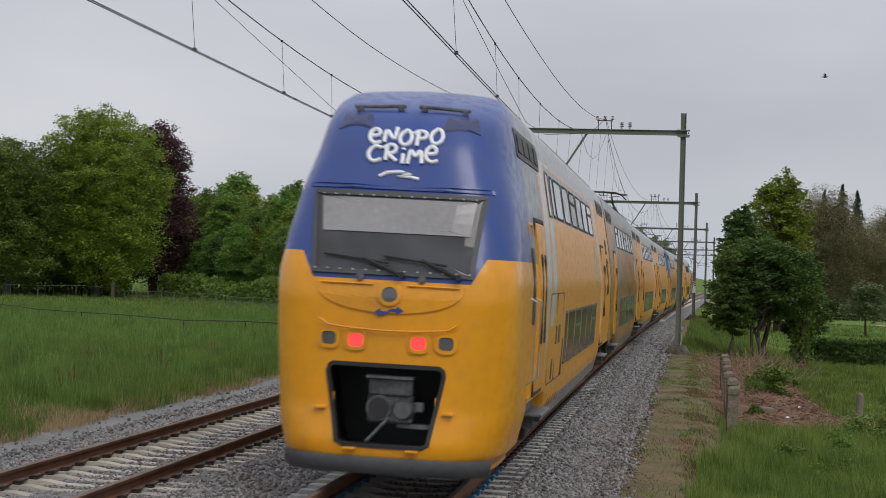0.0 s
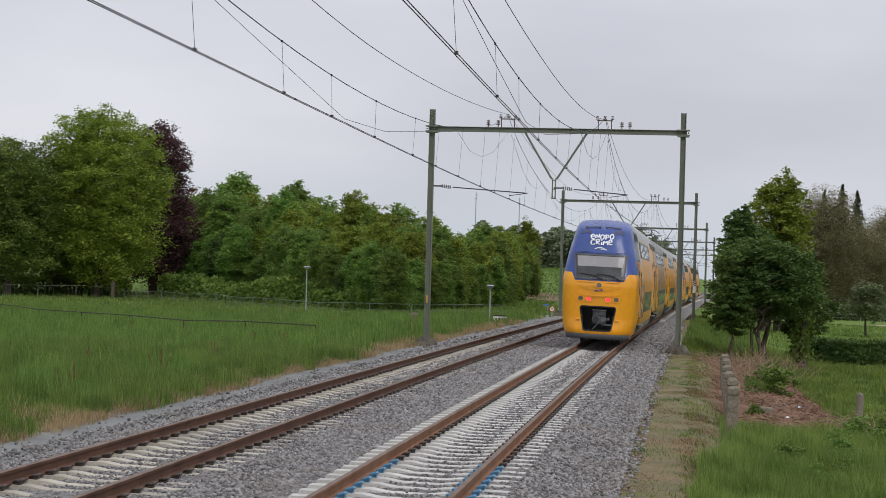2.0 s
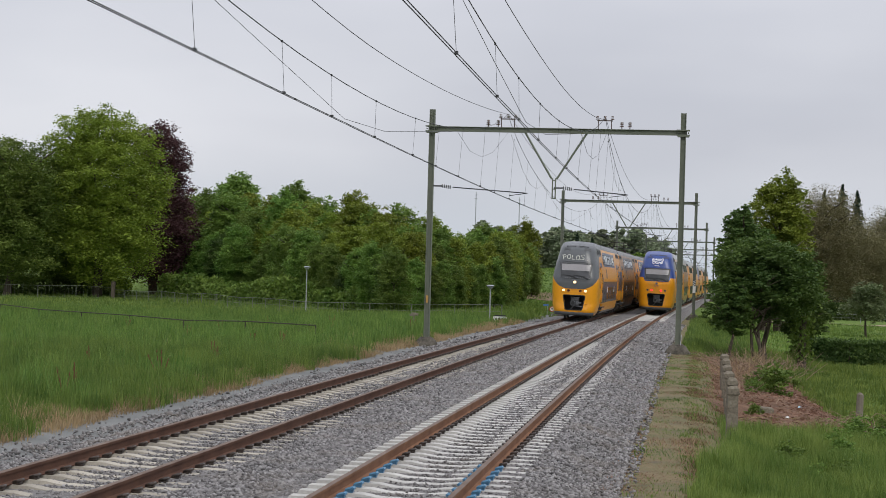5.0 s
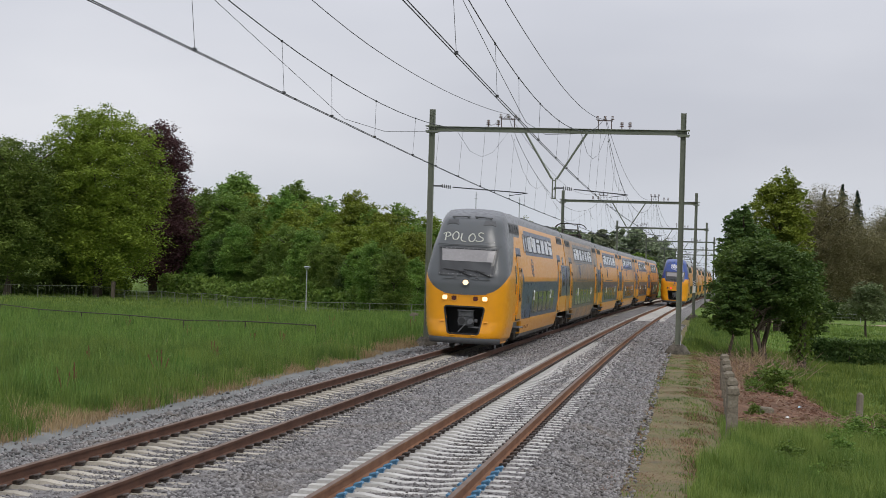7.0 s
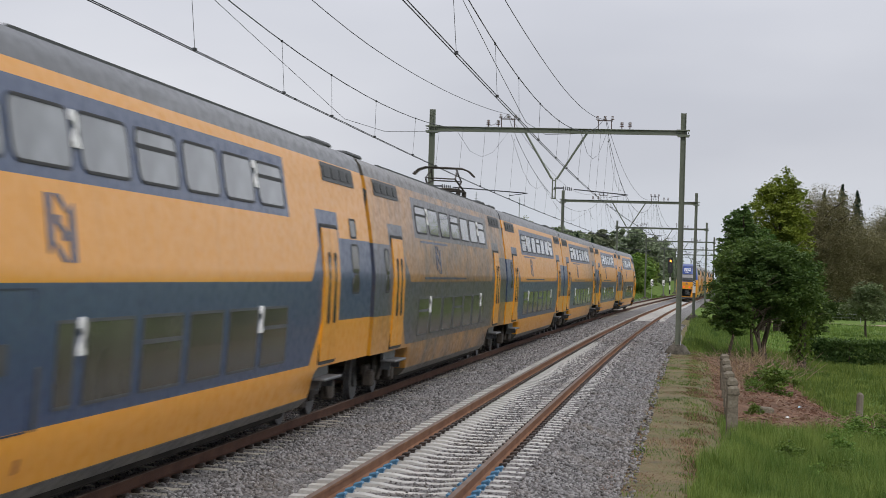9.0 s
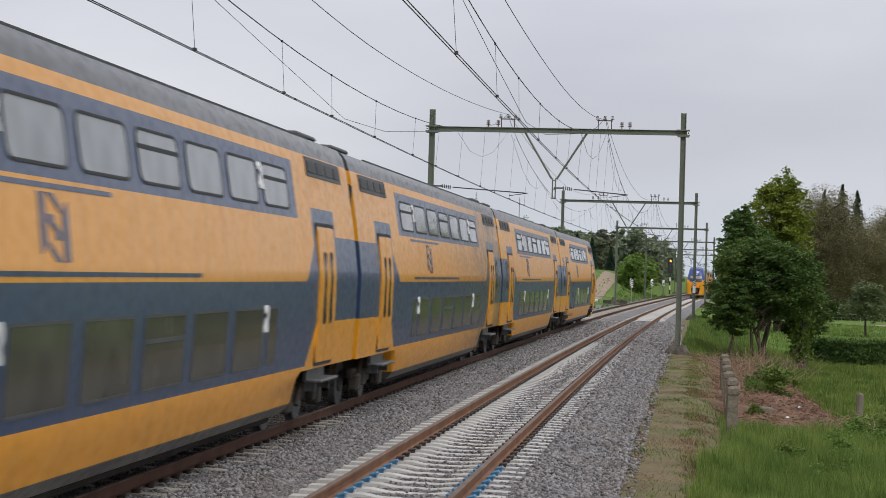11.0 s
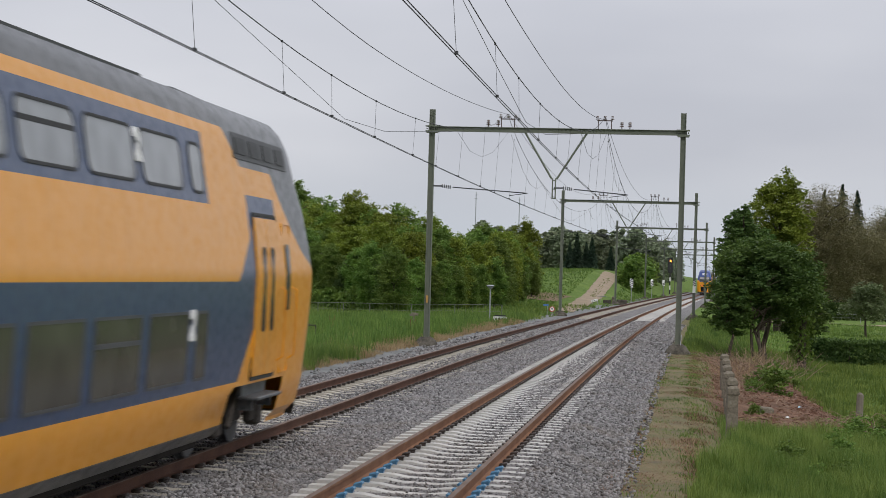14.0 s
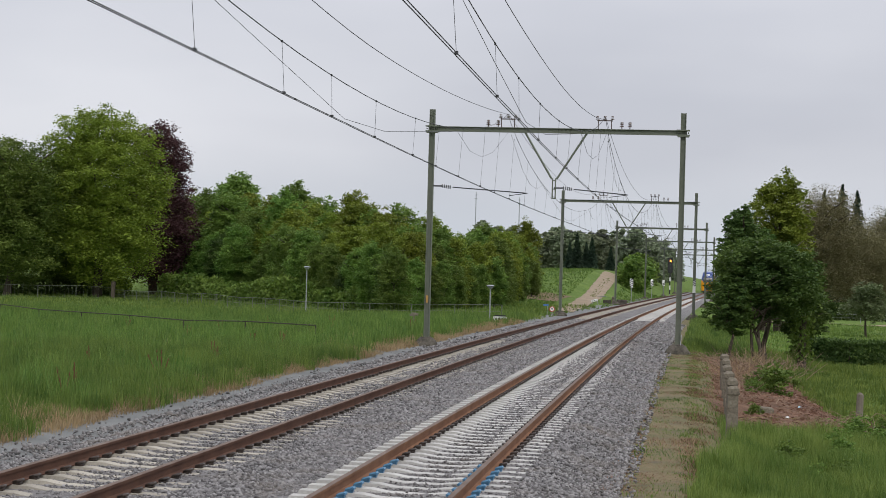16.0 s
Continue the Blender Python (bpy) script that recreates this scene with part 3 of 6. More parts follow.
def tube(bm, pts, r, n=5):
    prev = None
    for i, p in enumerate(pts):
        d = (pts[min(i + 1, len(pts) - 1)] - pts[max(i - 1, 0)]).normalized()
        q = d.to_track_quat("Z", "Y")
        ring = [bm.verts.new(p + q @ Vector((r * math.cos(a * 2 * math.pi / n), r * math.sin(a * 2 * math.pi / n), 0))) for a in range(n)]
        if prev:
            for a in range(n):
                bm.faces.new((prev[a], prev[(a + 1) % n], ring[(a + 1) % n], ring[a]))
        prev = ring


def build_wires():
    ends = [7.3] + PORTALS + [491.0]
    for off, lab in ((LEFT + 0.02, "left"), (-0.08, "right")):
        line = thing("overhead_line", "dark copper overhead line with droppers above the track", "overhead line", kind="structure")

        def sway(s):
            k = [abs(s - e) for e in ends]
            i = k.index(min(k))
            return 0.15 * (-1) ** i * math.cos(math.pi * k[i] / 69.0)
        for dx in (-0.025, 0.025):
            b = bmesh.new()
            tube(b, [P(s, off + dx + sway(s), 5.79) for s in np.arange(7.3, 480, 4.0)], 0.0085)
            part("contact_wire", b, M["wire"], line)
        for i in range(len(ends) - 1):
            a, e = ends[i], ends[i + 1]
            mid, h = (a + e) / 2, (e - a) / 2

            def carry(s, low=6.64, top=BEAM + 0.62):
                u = (s - mid) / h
                return low + (top - low) * (u * u * 0.86 + 0.14 * abs(u) ** 8)
            b = bmesh.new()
            tube(b, [P(s, off, carry(s)) for s in np.linspace(a, e, 28)], 0.010)
            part("messenger_wire", b, M["wire"], line)
            b = bmesh.new()
            tube(b, [P(s, off + 0.05, (7.8 if off < -1 else 7.66) + (BEAM + 0.62 - 7.8) * abs((s - mid) / h) ** (1.7 if off < -1 else 2.2)) for s in np.linspace(a, e, 28)], 0.009)
            part("feeder_wire", b, M["wire"], line)
            if i < 4:
                b = bmesh.new()
                tube(b, [P(mid - 19, off, 7.25), P(mid - 9, off + 0.03, 6.45), P(mid - 1.5, off + 0.05, 5.86), P(mid + 4, off + 0.05, 6.02), P(mid + 17, off, 7.05)], 0.006, 4)
                part("anchor_rope", b, M["wire"], line)
            if i > 3:
                continue
            n = 12
            for d in range(n):
                s = a + (d + 0.5) * (e - a) / n + (0.8 if d % 3 == 1 else 0)
                b = bmesh.new()
                o = off + sway(s)
                top = carry(s) if 1 <= d < n - 1 else carry(s) - 0.3
                tube(b, [P(s, off, top), P(s + 0.05, o, 5.80)], 0.0045, 4)
                q = P(s + 0.05, o, 5.80)
                box(b, q.x, q.y, q.z + 0.01, 0.05, 0.09, 0.045)
                q = P(s, off, top)
                box(b, q.x, q.y, q.z, 0.03, 0.07, 0.04)
                part("dropper", b, M["wire"], line)
            for sg, at in ((1, a), (-1, e)):
                b = bmesh.new()
                pts = [P(at + sg * d, off + 0.1, z) for d, z in ((0.6, BEAM - 0.15), (6, 7.15), (9.5, 6.75), (13, 6.72), (17, carry(at + sg * 17)))]
                tube(b, pts, 0.006, 4)
                part("stitch_wire", b, M["wire"], line)


# ---- double-deck trains ----
LC, LEND = 26.5, 27.7
PROF = [(0.35, 1.20), (0.50, 1.33), (0.90, 1.42), (1.7, 1.45), (2.56, 1.45), (2.62, 1.44), (3.05, 1.38), (3.45, 1.315), (3.85, 1.235), (4.15, 1.18), (4.34, 1.14), (4.48, 1.10), (4.66, 1.04), (4.79, 0.94), (4.84, 0.80), (4.88, 0.5), (4.90, 0.0)]
PZ, PW = [p[0] for p in PROF], [p[1] for p in PROF]
TIP_Z = [0.30, 0.45, 0.60, 1.02, 2.3, 2.6, 3.5, 4.1, 4.35, 4.48, 4.62, 4.78, 4.90]
TIP_Y = [-0.08, 0.03, 0.07, 0.0, 0.0, -0.06, -0.36, -0.62, -0.78, -0.92, -1.2, -1.75, -2.45]
NOSE_D, NOSE_N = 2.5, 4.2
CORNER_Z, CORNER_D = [0.3, 0.9, 2.3, 2.6, 3.0, 3.6, 4.1, 4.5], [2.3, 2.1, 1.25, 1.15, 1.15, 1.35, 1.9, 1.6]


def half_width(z):
    return float(np.interp(z, PZ, PW))


def nose_curve(z):
    """Where the nose's face stands at a height, and how deep its corners are rounded."""
    t = float(np.interp(z, TIP_Z, TIP_Y))
    return t, min(float(np.interp(z, CORNER_Z, CORNER_D)), NOSE_D + t - 0.02)


def nose_y(x, z, tip):
    """How far forward the nose reaches at that place of its face."""
    w = half_width(z) or 1e-6
    c = min(1.0, abs(x) / w)
    t, d = nose_curve(z)
    return tip + t - d + d * (1 - c ** NOSE_N) ** (1 / NOSE_N)


def rounded(x0, x1, z0, z1, r, n=4):
    out = []
    for cx, cz, a0 in ((x1 - r, z1 - r, 0), (x0 + r, z1 - r, 90), (x0 + r, z0 + r, 180), (x1 - r, z0 + r, 270)):
        for i in range(n + 1):
            a = radians(a0 + 90 * i / n)
            out.append((cx + r * math.cos(a), cz + r * math.sin(a)))
    return out


def patch(bm, outline, surf, lift, rings=3, hole=0.0, back=0.03):
    """A plate that follows a surface: surf(a, b, lift) gives its places. hole: how much of it is open in the middle."""
    ca = sum(p[0] for p in outline) / len(outline)
    cb = sum(p[1] for p in outline) / len(outline)
    n = len(outline)
    dense = []
    for i in range(n):
        (a0, b0), (a1, b1) = outline[i], outline[(i + 1) % n]
        k = max(1, int(math.hypot(a1 - a0, b1 - b0) / 0.25))
        dense += [(a0 + (a1 - a0) * j / k, b0 + (b1 - b0) * j / k) for j in range(k)]
    n = len(dense)

    def ring(f, l):
        return [bm.verts.new(surf(ca + (a - ca) * f, cb + (b - cb) * f, l)) for a, b in dense]
    prev = ring(1.0, lift - back)
    levels = [1.0] + [1.0 - (1.0 - hole) * (i + 1) / rings for i in range(rings)]
    for f in levels:
        if f <= 0.001:
            c = bm.verts.new(surf(ca, cb, lift))
            for a in range(n):
                bm.faces.new((prev[a], prev[(a + 1) % n], c))
            return
        cur = ring(f, lift)
        for a in range(n):
            bm.faces.new((prev[a], prev[(a + 1) % n], cur[(a + 1) % n], cur[a]))
        prev = cur
    cur = ring(hole, lift - back)
    for a in range(n):
        bm.faces.new((prev[a], prev[(a + 1) % n], cur[(a + 1) % n], cur[a]))


def frame_patch(bm, outline, width, surf, lift, back=0.03):
    """A band of even width along an outline that follows a surface."""
    n = len(outline)
    inner = []
    for i in range(n):
        p, q, r = Vector(outline[i - 1]), Vector(outline[i]), Vector(outline[(i + 1) % n])
        d = ((q - p).normalized() + (r - q).normalized()).normalized()
        inner.append((q.x - d.y * width, q.y + d.x * width))
    if sum(outline[i - 1][0] * outline[i][1] - outline[i][0] * outline[i - 1][1] for i in range(n)) < 0:
        inner = [(2 * o[0] - q[0], 2 * o[1] - q[1]) for o, q in zip(outline, inner)]
    rings = [[bm.verts.new(surf(a, b, l)) for a, b in pts] for pts, l in ((outline, lift - back), (outline, lift), (inner, lift), (inner, lift - back))]
    for u, v in zip(rings, rings[1:]):
        for a in range(n):
            bm.faces.new((u[a], u[(a + 1) % n], v[(a + 1) % n], v[a]))
    return inner


def side_at(side):
    return lambda y, z, l: Vector((side * (half_width(z) + l), y, z))


def front_at(tip):
    return lambda x, z, l: Vector((x, nose_y(x, z, tip) + l, z))


def body_mesh(y0, y1, nose, opening):
    """The coach's shell; its underside is low between the bogies and high over them."""
    bm = bmesh.new()
    step0, step1 = y0 + 5.2, (y1 - 5.9 if nose else y1 - 5.0)
    ys = [(y0, 1.0), (step0 - 0.35, 1.0), (step0, 0.35)] + [(step0 + (step1 - step0) * i / 8, 0.35) for i in range(1, 8)] + [(step1, 0.35), (step1 + 0.35, 1.0)]
    ys.append((y1 - NOSE_D if nose else y1, 1.0))
    zs = sorted(set([0.35, 0.5, 0.7, 0.9, 1.0, 1.3, 1.7, 2.1, 2.4, 2.56, 2.62, 2.8, 3.05, 3.25, 3.45, 3.65, 3.85, 4.0, 4.15, 4.25, 4.34, 4.41, 4.48, 4.54, 4.60, 4.66, 4.73, 4.79, 4.815, 4.84, 4.86, 4.88, 4.89, 4.90]))

    def ring(y, low):
        left = [bm.verts.new((-half_width(z), y, max(z, low))) for z in zs[:-1]]
        right = [bm.verts.new((half_width(z), y, max(z, low))) for z in zs[:-1]]
        return left + [bm.verts.new((0, y, zs[-1]))] + right[::-1]
    prev = None
    for y, low in ys:
        cur = ring(y, low)
        if prev:
            for a in range(len(cur) - 1):
                bm.faces.new((prev[a], prev[a + 1], cur[a + 1], cur[a]))
            bm.faces.new((prev[-1], prev[0], cur[0], cur[-1]))
        else:
            bm.faces.new(cur)
        prev = cur
    if not nose:
        bm.faces.new(prev)
    else:
        zz = [0.30, 0.35, 0.40, 0.45, 0.5, 0.55] + [0.62 + 0.08 * i for i in range(46)] + [4.34, 4.41, 4.48, 4.54, 4.60, 4.66, 4.73, 4.79, 4.815, 4.84, 4.86, 4.88, 4.89, 4.90]
        cols = 84
        grid = []
        for z in zz:
            w = half_width(max(z, 0.35)) if z < 4.899 else 0.0
            row = [bm.verts.new((-w, y1 - NOSE_D, z))]
            t, d = nose_curve(z)
            for j in range(1, cols):
                a = math.pi * (j - 1) / (cols - 2)
                c = math.cos(a)
                x = -w * math.copysign(abs(c) ** (2 / NOSE_N), c)
                row.append(bm.verts.new((x, y1 + t - d + d * math.sin(a) ** (2 / NOSE_N), z)))
            row.append(bm.verts.new((w, y1 - NOSE_D, z)))
            grid.append(row)
        for i in range(len(zz) - 1):
            for j in range(cols):
                f = [grid[i][j], grid[i][j + 1], grid[i + 1][j + 1], grid[i + 1][j]]
                cx, cz = sum(v.co.x for v in f) / 4, sum(v.co.z for v in f) / 4
                if opening and sum(v.co.y for v in f) / 4 > y1 - 0.6 and 0.62 < cz < 1.50 and abs(cx) < 0.53 + 0.13 * (cz - 0.6) / 0.9:
                    continue
                bm.faces.new(f)
    bmesh.ops.remove_doubles(bm, verts=bm.verts, dist=0.0005)
    bmesh.ops.recalc_face_normals(bm, faces=bm.faces)
    return bm


def sharp_smooth(ob, angle=25):
    me = ob.data
    me.polygons.foreach_set("use_smooth", [True] * len(me.polygons))
    bm = bmesh.new()
    bm.from_mesh(me)
    for e in bm.edges:
        e.smooth = not (len(e.link_faces) == 2 and e.calc_face_angle(0) > radians(angle))
    bm.to_mesh(me)
    bm.free()


SHARED = {}


def window(parent, side, y, z0, z1, w, glass, frame_mt, hopper=False, name="window", r=0.11):
    """A framed pane that follows the wall; alike ones share their meshes."""
    key = (side, z0, z1, w, hopper, glass.name, frame_mt.name)
    if key not in SHARED:
        surf, o = side_at(side), rounded(-w / 2, w / 2, z0, z1, r)
        b = bmesh.new()
        inner = frame_patch(b, o, 0.036, surf, 0.012)
        if hopper:
            zz = z0 + (z1 - z0) * 0.62
            patch(b, [(-w / 2 + 0.03, zz), (w / 2 - 0.03, zz), (w / 2 - 0.03, zz + 0.055), (-w / 2 + 0.03, zz + 0.055)], surf, 0.011, 1)
        fr = part(name, b, frame_mt)
        b = bmesh.new()
        patch(b, inner, surf, 0.007, 2)
        pn = part("pane", b, glass, fr)
        SHARED[key] = (fr.data, pn.data)
        fr.location, fr.parent = (0, y, 0), parent
        return
    fr = mesh_part(name, SHARED[key][0], frame_mt, parent)
    fr.location = (0, y, 0)
    mesh_part("pane", SHARED[key][1], glass, fr)


def door(parent, side, y, mt, edge):
    """A pair of sliding plug doors with tall panes and a step."""
    surf = side_at(side)
    for k in (-1, 1):
        b = bmesh.new()
        patch(b, rounded(y + k * 0.36 - 0.345, y + k * 0.36 + 0.345, 1.10, 3.32, 0.05, 2), surf, 0.03, 5)
        leaf = part("door_leaf", b, mt, parent, "yellow door leaf with a tall narrow pane")
        o = rounded(y + k * 0.27 - 0.11, y + k * 0.27 + 0.11, 1.72, 2.92, 0.10)
        b = bmesh.new()
        inner = frame_patch(b, o, 0.03, surf, 0.045)
        part("pane_seal", b, M["rubber"], leaf)
        b = bmesh.new()
        patch(b, inner, surf, 0.036, 4)
        part("pane", b, M["glass"], leaf)
    b = bmesh.new()
    frame_patch(b, rounded(y - 0.77, y + 0.77, 1.04, 3.39, 0.08, 2), 0.05, surf, 0.02)
    part("door_seal", b, edge, parent)
    b = bmesh.new()
    box(b, side * 1.43, y, 0.80, 0.30, 1.55, 0.05, bevel=0.015)
    box(b, side * 1.30, y, 0.90, 0.06, 1.5, 0.22)
    for k in (-0.6, 0.6):
        box(b, side * 1.36, y + k, 0.70, 0.20, 0.05, 0.16)
    part("step", b, M["coupler"], parent, "grey metal entrance step")


def bogie(parent, y):
    b = bmesh.new()
    for sx in (-1, 1):
        box(b, sx * 1.02, y, 0.62, 0.14, 2.9, 0.20, bevel=0.03)
        box(b, sx * 1.02, y, 0.50, 0.16, 1.0, 0.18, bevel=0.03)
        for d in (-1.25, 1.25):
            box(b, sx * 1.10, y + d, 0.46, 0.22, 0.36, 0.34, bevel=0.04)
            rod(b, (sx * 1.12, y + d - 0.25 * (1 if d > 0 else -1), 0.55), (sx * 1.12, y + d * 0.55, 0.95), 0.05)
        for d in (-0.28, 0.28):
            disc(b, (sx * 1.02, y + d, 0.86), (0, 0, 1), 0.17, 0.34, 12)
        rod(b, (sx * 1.2, y - 0.75, 0.4), (sx * 1.2, y - 0.3, 0.95), 0.045)
        box(b, sx * 1.16, y + 0.72, 0.52, 0.12, 0.34, 0.26, bevel=0.02)
    box(b, 0, y, 0.75, 2.0, 0.7, 0.24)
    fr = part("bogie", b, M["bogie"], parent, "dusty dark bogie with coil springs and axle boxes")
    for d in (-1.25, 1.25):
        b = bmesh.new()
        for sx in (-1, 1):
            disc(b, (sx * 0.74, y + d, 0.455), (1, 0, 0), 0.455, 0.11, 24)
            disc(b, (sx * 0.685, y + d, 0.455), (1, 0, 0), 0.485, 0.03, 24)
            disc(b, (sx * 0.80, y + d, 0.455), (1, 0, 0), 0.20, 0.05, 14)
        rod(b, (-0.75, y + d, 0.455), (0.75, y + d, 0.455), 0.08)
        part("wheelset", b, M["coupler"], fr)


def louvre(parent, side, y, w, z0=4.12, z1=4.58):
    surf = side_at(side)
    b = bmesh.new()
    patch(b, rounded(y - w / 2, y + w / 2, z0, z1, 0.04, 2), surf, 0.012, 3)
    lv = part("roof_louvre", b, M["frame_grey"], parent)
    n = max(1, int(w / 0.75))
    for i in range(n):
        c = y - w / 2 + (i + 0.5) * w / n
        b = bmesh.new()
        patch(b, rounded(c - 0.28, c + 0.28, z0 + 0.07, z1 - 0.06, 0.03, 2), surf, 0.026, 2)
        part("grille", b, M["roof_vent"], lv)


def mark(parent, side, y, z, mt, h=0.62):
    """The operator's double arrow, as plain bars."""
    surf = side_at(side)
    b = bmesh.new()
    q = h / 5
    for pts in ([(-1.6, 2.4), (-0.9, 2.4), (-0.9, -1.2), (-1.6, -1.9)], [(0.9, 1.2), (1.6, 1.9), (1.6, -2.4), (0.9, -2.4)], [(-0.7, 0.9), (-0.05, 0.9), (-0.05, -0.3), (-0.7, 0.3)],
                [(0.05, 0.3), (0.7, -0.3), (0.7, -0.9), (0.05, -0.9)], [(-0.7, 2.4), (0.7, 1.0), (0.7, 1.6), (0.0, 2.4)], [(0.7, -2.4), (-0.7, -1.0), (-0.7, -1.6), (0.0, -2.4)]):
        patch(b, [(y + side * a * q * 1.9, z + c * q) for a, c in pts], surf, 0.008, 1)
    part("emblem", b, mt, parent, "blue double-arrow emblem")


def nose_parts(t, tip, blue, words):
    surf = front_at(tip)
    seam = M["royal_panel"] if blue else M["frame_grey"]
    # windscreen
    b = bmesh.new()
    o = [(-1.03, 3.52), (-0.86 - 0.08, 2.55), (0.94, 2.55), (1.03, 3.52)]
    inner = frame_patch(b, dense_line(o, 0.12), 0.055, surf, 0.035, 0.05)
    ws = part("windscreen", b, M["frame_grey"], t, "wide windscreen in a dark riveted frame")
    b = bmesh.new()
    patch(b, inner, surf, 0.012, 8)
    part("pane", b, M["screen"], ws, "dark windscreen glass that mirrors the sky")
    # pale plate: sunblind on the grey cab, painted sky reflection on both cabs
    b = bmesh.new()
    patch(b, dense_line([(-0.91, 3.44), (-0.86, 3.04), (0.86, 3.04), (0.91, 3.44)], 0.12), surf, 0.026, 4)
    part("sun_blind", b, M["blind_sheen"], ws, "pale band on the upper glass for a sunblind and painted sky reflection")
    b = bmesh.new()
    for i in range(-6, 7):
        for z in (3.47, 2.60):
            x = i * 0.15
            disc(b, surf(x, z, 0.04), (0, 1, 0.3), 0.012, 0.012, 6)
    part("rivets", b, M["galv"], ws)
    for x0, x1 in ((-0.78, 0.10), (-0.12, 0.80)):
        b = bmesh.new()
        rod(b, surf(x0, 2.56, 0.07), surf((x0 + x1) / 2, 2.74, 0.08), 0.020, n=6)
        rod(b, surf(x0 + 0.15, 2.69, 0.08), surf(x1, 2.77, 0.06), 0.014, n=6)
        rod(b, surf(x0, 2.56, 0.02), surf(x0, 2.56, 0.10), 0.035, n=8)
        part("wiper", b, M["rubber"], t, "black wiper arm")
    for x in (-0.36, 0.36):
        b = bmesh.new()
        disc(b, surf(x, 2.515, 0.02), (0, 1, 0.2), 0.045, 0.03, 12)
        disc(b, surf(x, 2.515, 0.035), (0, 1, 0.2), 0.022, 0.02, 8)
        part("washer_nozzle", b, M["coupler"], t)
    # lamps
    for x, z, r, m, name in ((0, 2.33, 0.095, M["lamp_off"] if blue else M["lamp_white"], "top_lamp"), (-0.365, 1.79, 0.085, M["lamp_red"] if blue else M["lamp_off_red"], "tail_lamp"),
                             (0.365, 1.79, 0.085, M["lamp_red"] if blue else M["lamp_off_red"], "tail_lamp"), (-0.68, 1.80, 0.085, M["lamp_off"] if blue else M["lamp_white"], "head_lamp"),
                             (0.68, 1.80, 0.085, M["lamp_off"] if blue else M["lamp_white"], "head_lamp")):
        b = bmesh.new()
        o = rounded(x - r - 0.045, x + r + 0.045, z - r - 0.035, z + r + 0.035, r + 0.01 if z < 2 else r + 0.034, 5)
        inner = frame_patch(b, o, 0.045, surf, 0.048 if z > 2 else 0.03)
        lm = part(name, b, M["yellow"] if (blue or z < 2) else M["frame_grey"], t)
        b = bmesh.new()
        patch(b, inner, surf, 0.036 if z > 2 else 0.016, 2)
        part("lens", b, m, lm)
    # ledges and rails below the windscreen
    b = bmesh.new()
    pts = [surf(-0.80 + 1.6 * i / 16, 1.965 - 0.05 * math.cos((-0.8 + 1.6 * i / 16) * 1.9) + (0.06 if i in (0, 16) else 0), 0.05) for i in range(17)]
    tube(b, pts, 0.013, 6)
    part("hand_rail", b, M["yellow"] if blue else M["frame_grey"], t)
    for k in (-1, 1):
        b = bmesh.new()
        tube(b, [surf(k * (0.20 + 0.6 * i / 6), 2.44, 0.04) for i in range(7)], 0.011, 6)
        part("step_rail", b, M["yellow"] if blue else M["frame_grey"], t)
        b = bmesh.new()
        q = surf(k * 0.74, 1.00, 0.03)
        box(b, q.x, q.y, q.z, 0.13, 0.09, 0.035, bevel=0.008)
        part("foothold", b, M["yellow"], t)
        b = bmesh.new()
        q = surf(k * 0.36, 0.555, 0.03)
        box(b, q.x, q.y, q.z, 0.15, 0.07, 0.03, bevel=0.008)
        part("foothold", b, M["yellow"], t)
    if blue:
        b = bmesh.new()
        patch(b, [(0.86 * math.cos(a), 2.455 - 0.34 * math.sin(a) ** 0.8) for a in (math.pi * i / 18 for i in range(19))], surf, 0.022, 8)
        part("front_panel", b, M["yellow"], t, "raised yellow panel below the windscreen")
        b = bmesh.new()
        for pts in ([(-0.17, 2.15), (-0.10, 2.20), (-0.10, 2.17), (-0.03, 2.17), (0.02, 2.14), (-0.10, 2.13), (-0.10, 2.10)], [(0.17, 2.12), (0.10, 2.07), (0.10, 2.10), (0.03, 2.10), (-0.02, 2.13), (0.10, 2.14), (0.10, 2.17)]):
            patch(b, pts, surf, 0.032, 1, back=0.01)
        part("emblem", b, M["royal_panel"], t, "small blue double-arrow emblem")
    # coupler recess and coupler
    o = [(-0.55, 0.62), (-0.46, 0.57), (0.46, 0.57), (0.55, 0.62), (0.70, 1.42), (0.68, 1.50), (0.62, 1.54), (-0.62, 1.54), (-0.68, 1.50), (-0.70, 1.42)]
    b = bmesh.new()
    inner = frame_patch(b, dense_line(o, 0.15), 0.05, surf, 0.010, 0.12)
    rec = part("coupler_recess", b, M["black"], t, "black coupler recess in the nose")
    b = bmesh.new()
    ring = [b.verts.new((x * 1.12, tip - 0.04, z + (0.06 if z > 1 else -0.05))) for x, z in o]
    back = [b.verts.new((x * 1.12, tip - 1.2, z + (0.06 if z > 1 else -0.05))) for x, z in o]
    for a in range(len(o)):
        b.faces.new((ring[a], ring[(a + 1) % len(o)], back[(a + 1) % len(o)], back[a]))
    b.faces.new(back)
    part("lining", b, M["black"], rec)
    b = bmesh.new()
    cx = -0.06
    box(b, cx, tip - 0.12, 1.27, 0.50, 0.22, 0.22, bevel=0.03)
    box(b, cx, tip - 0.06, 1.385, 0.54, 0.30, 0.03)
    box(b, cx, tip - 0.15, 1.02, 0.52, 0.20, 0.34, bevel=0.03)
    disc(b, (cx - 0.16, tip - 0.02, 1.02), (0, 1, 0), 0.14, 0.16, 18, 0.10)
    disc(b, (cx + 0.12, tip - 0.04, 1.03), (0, 1, 0), 0.15, 0.05, 18)
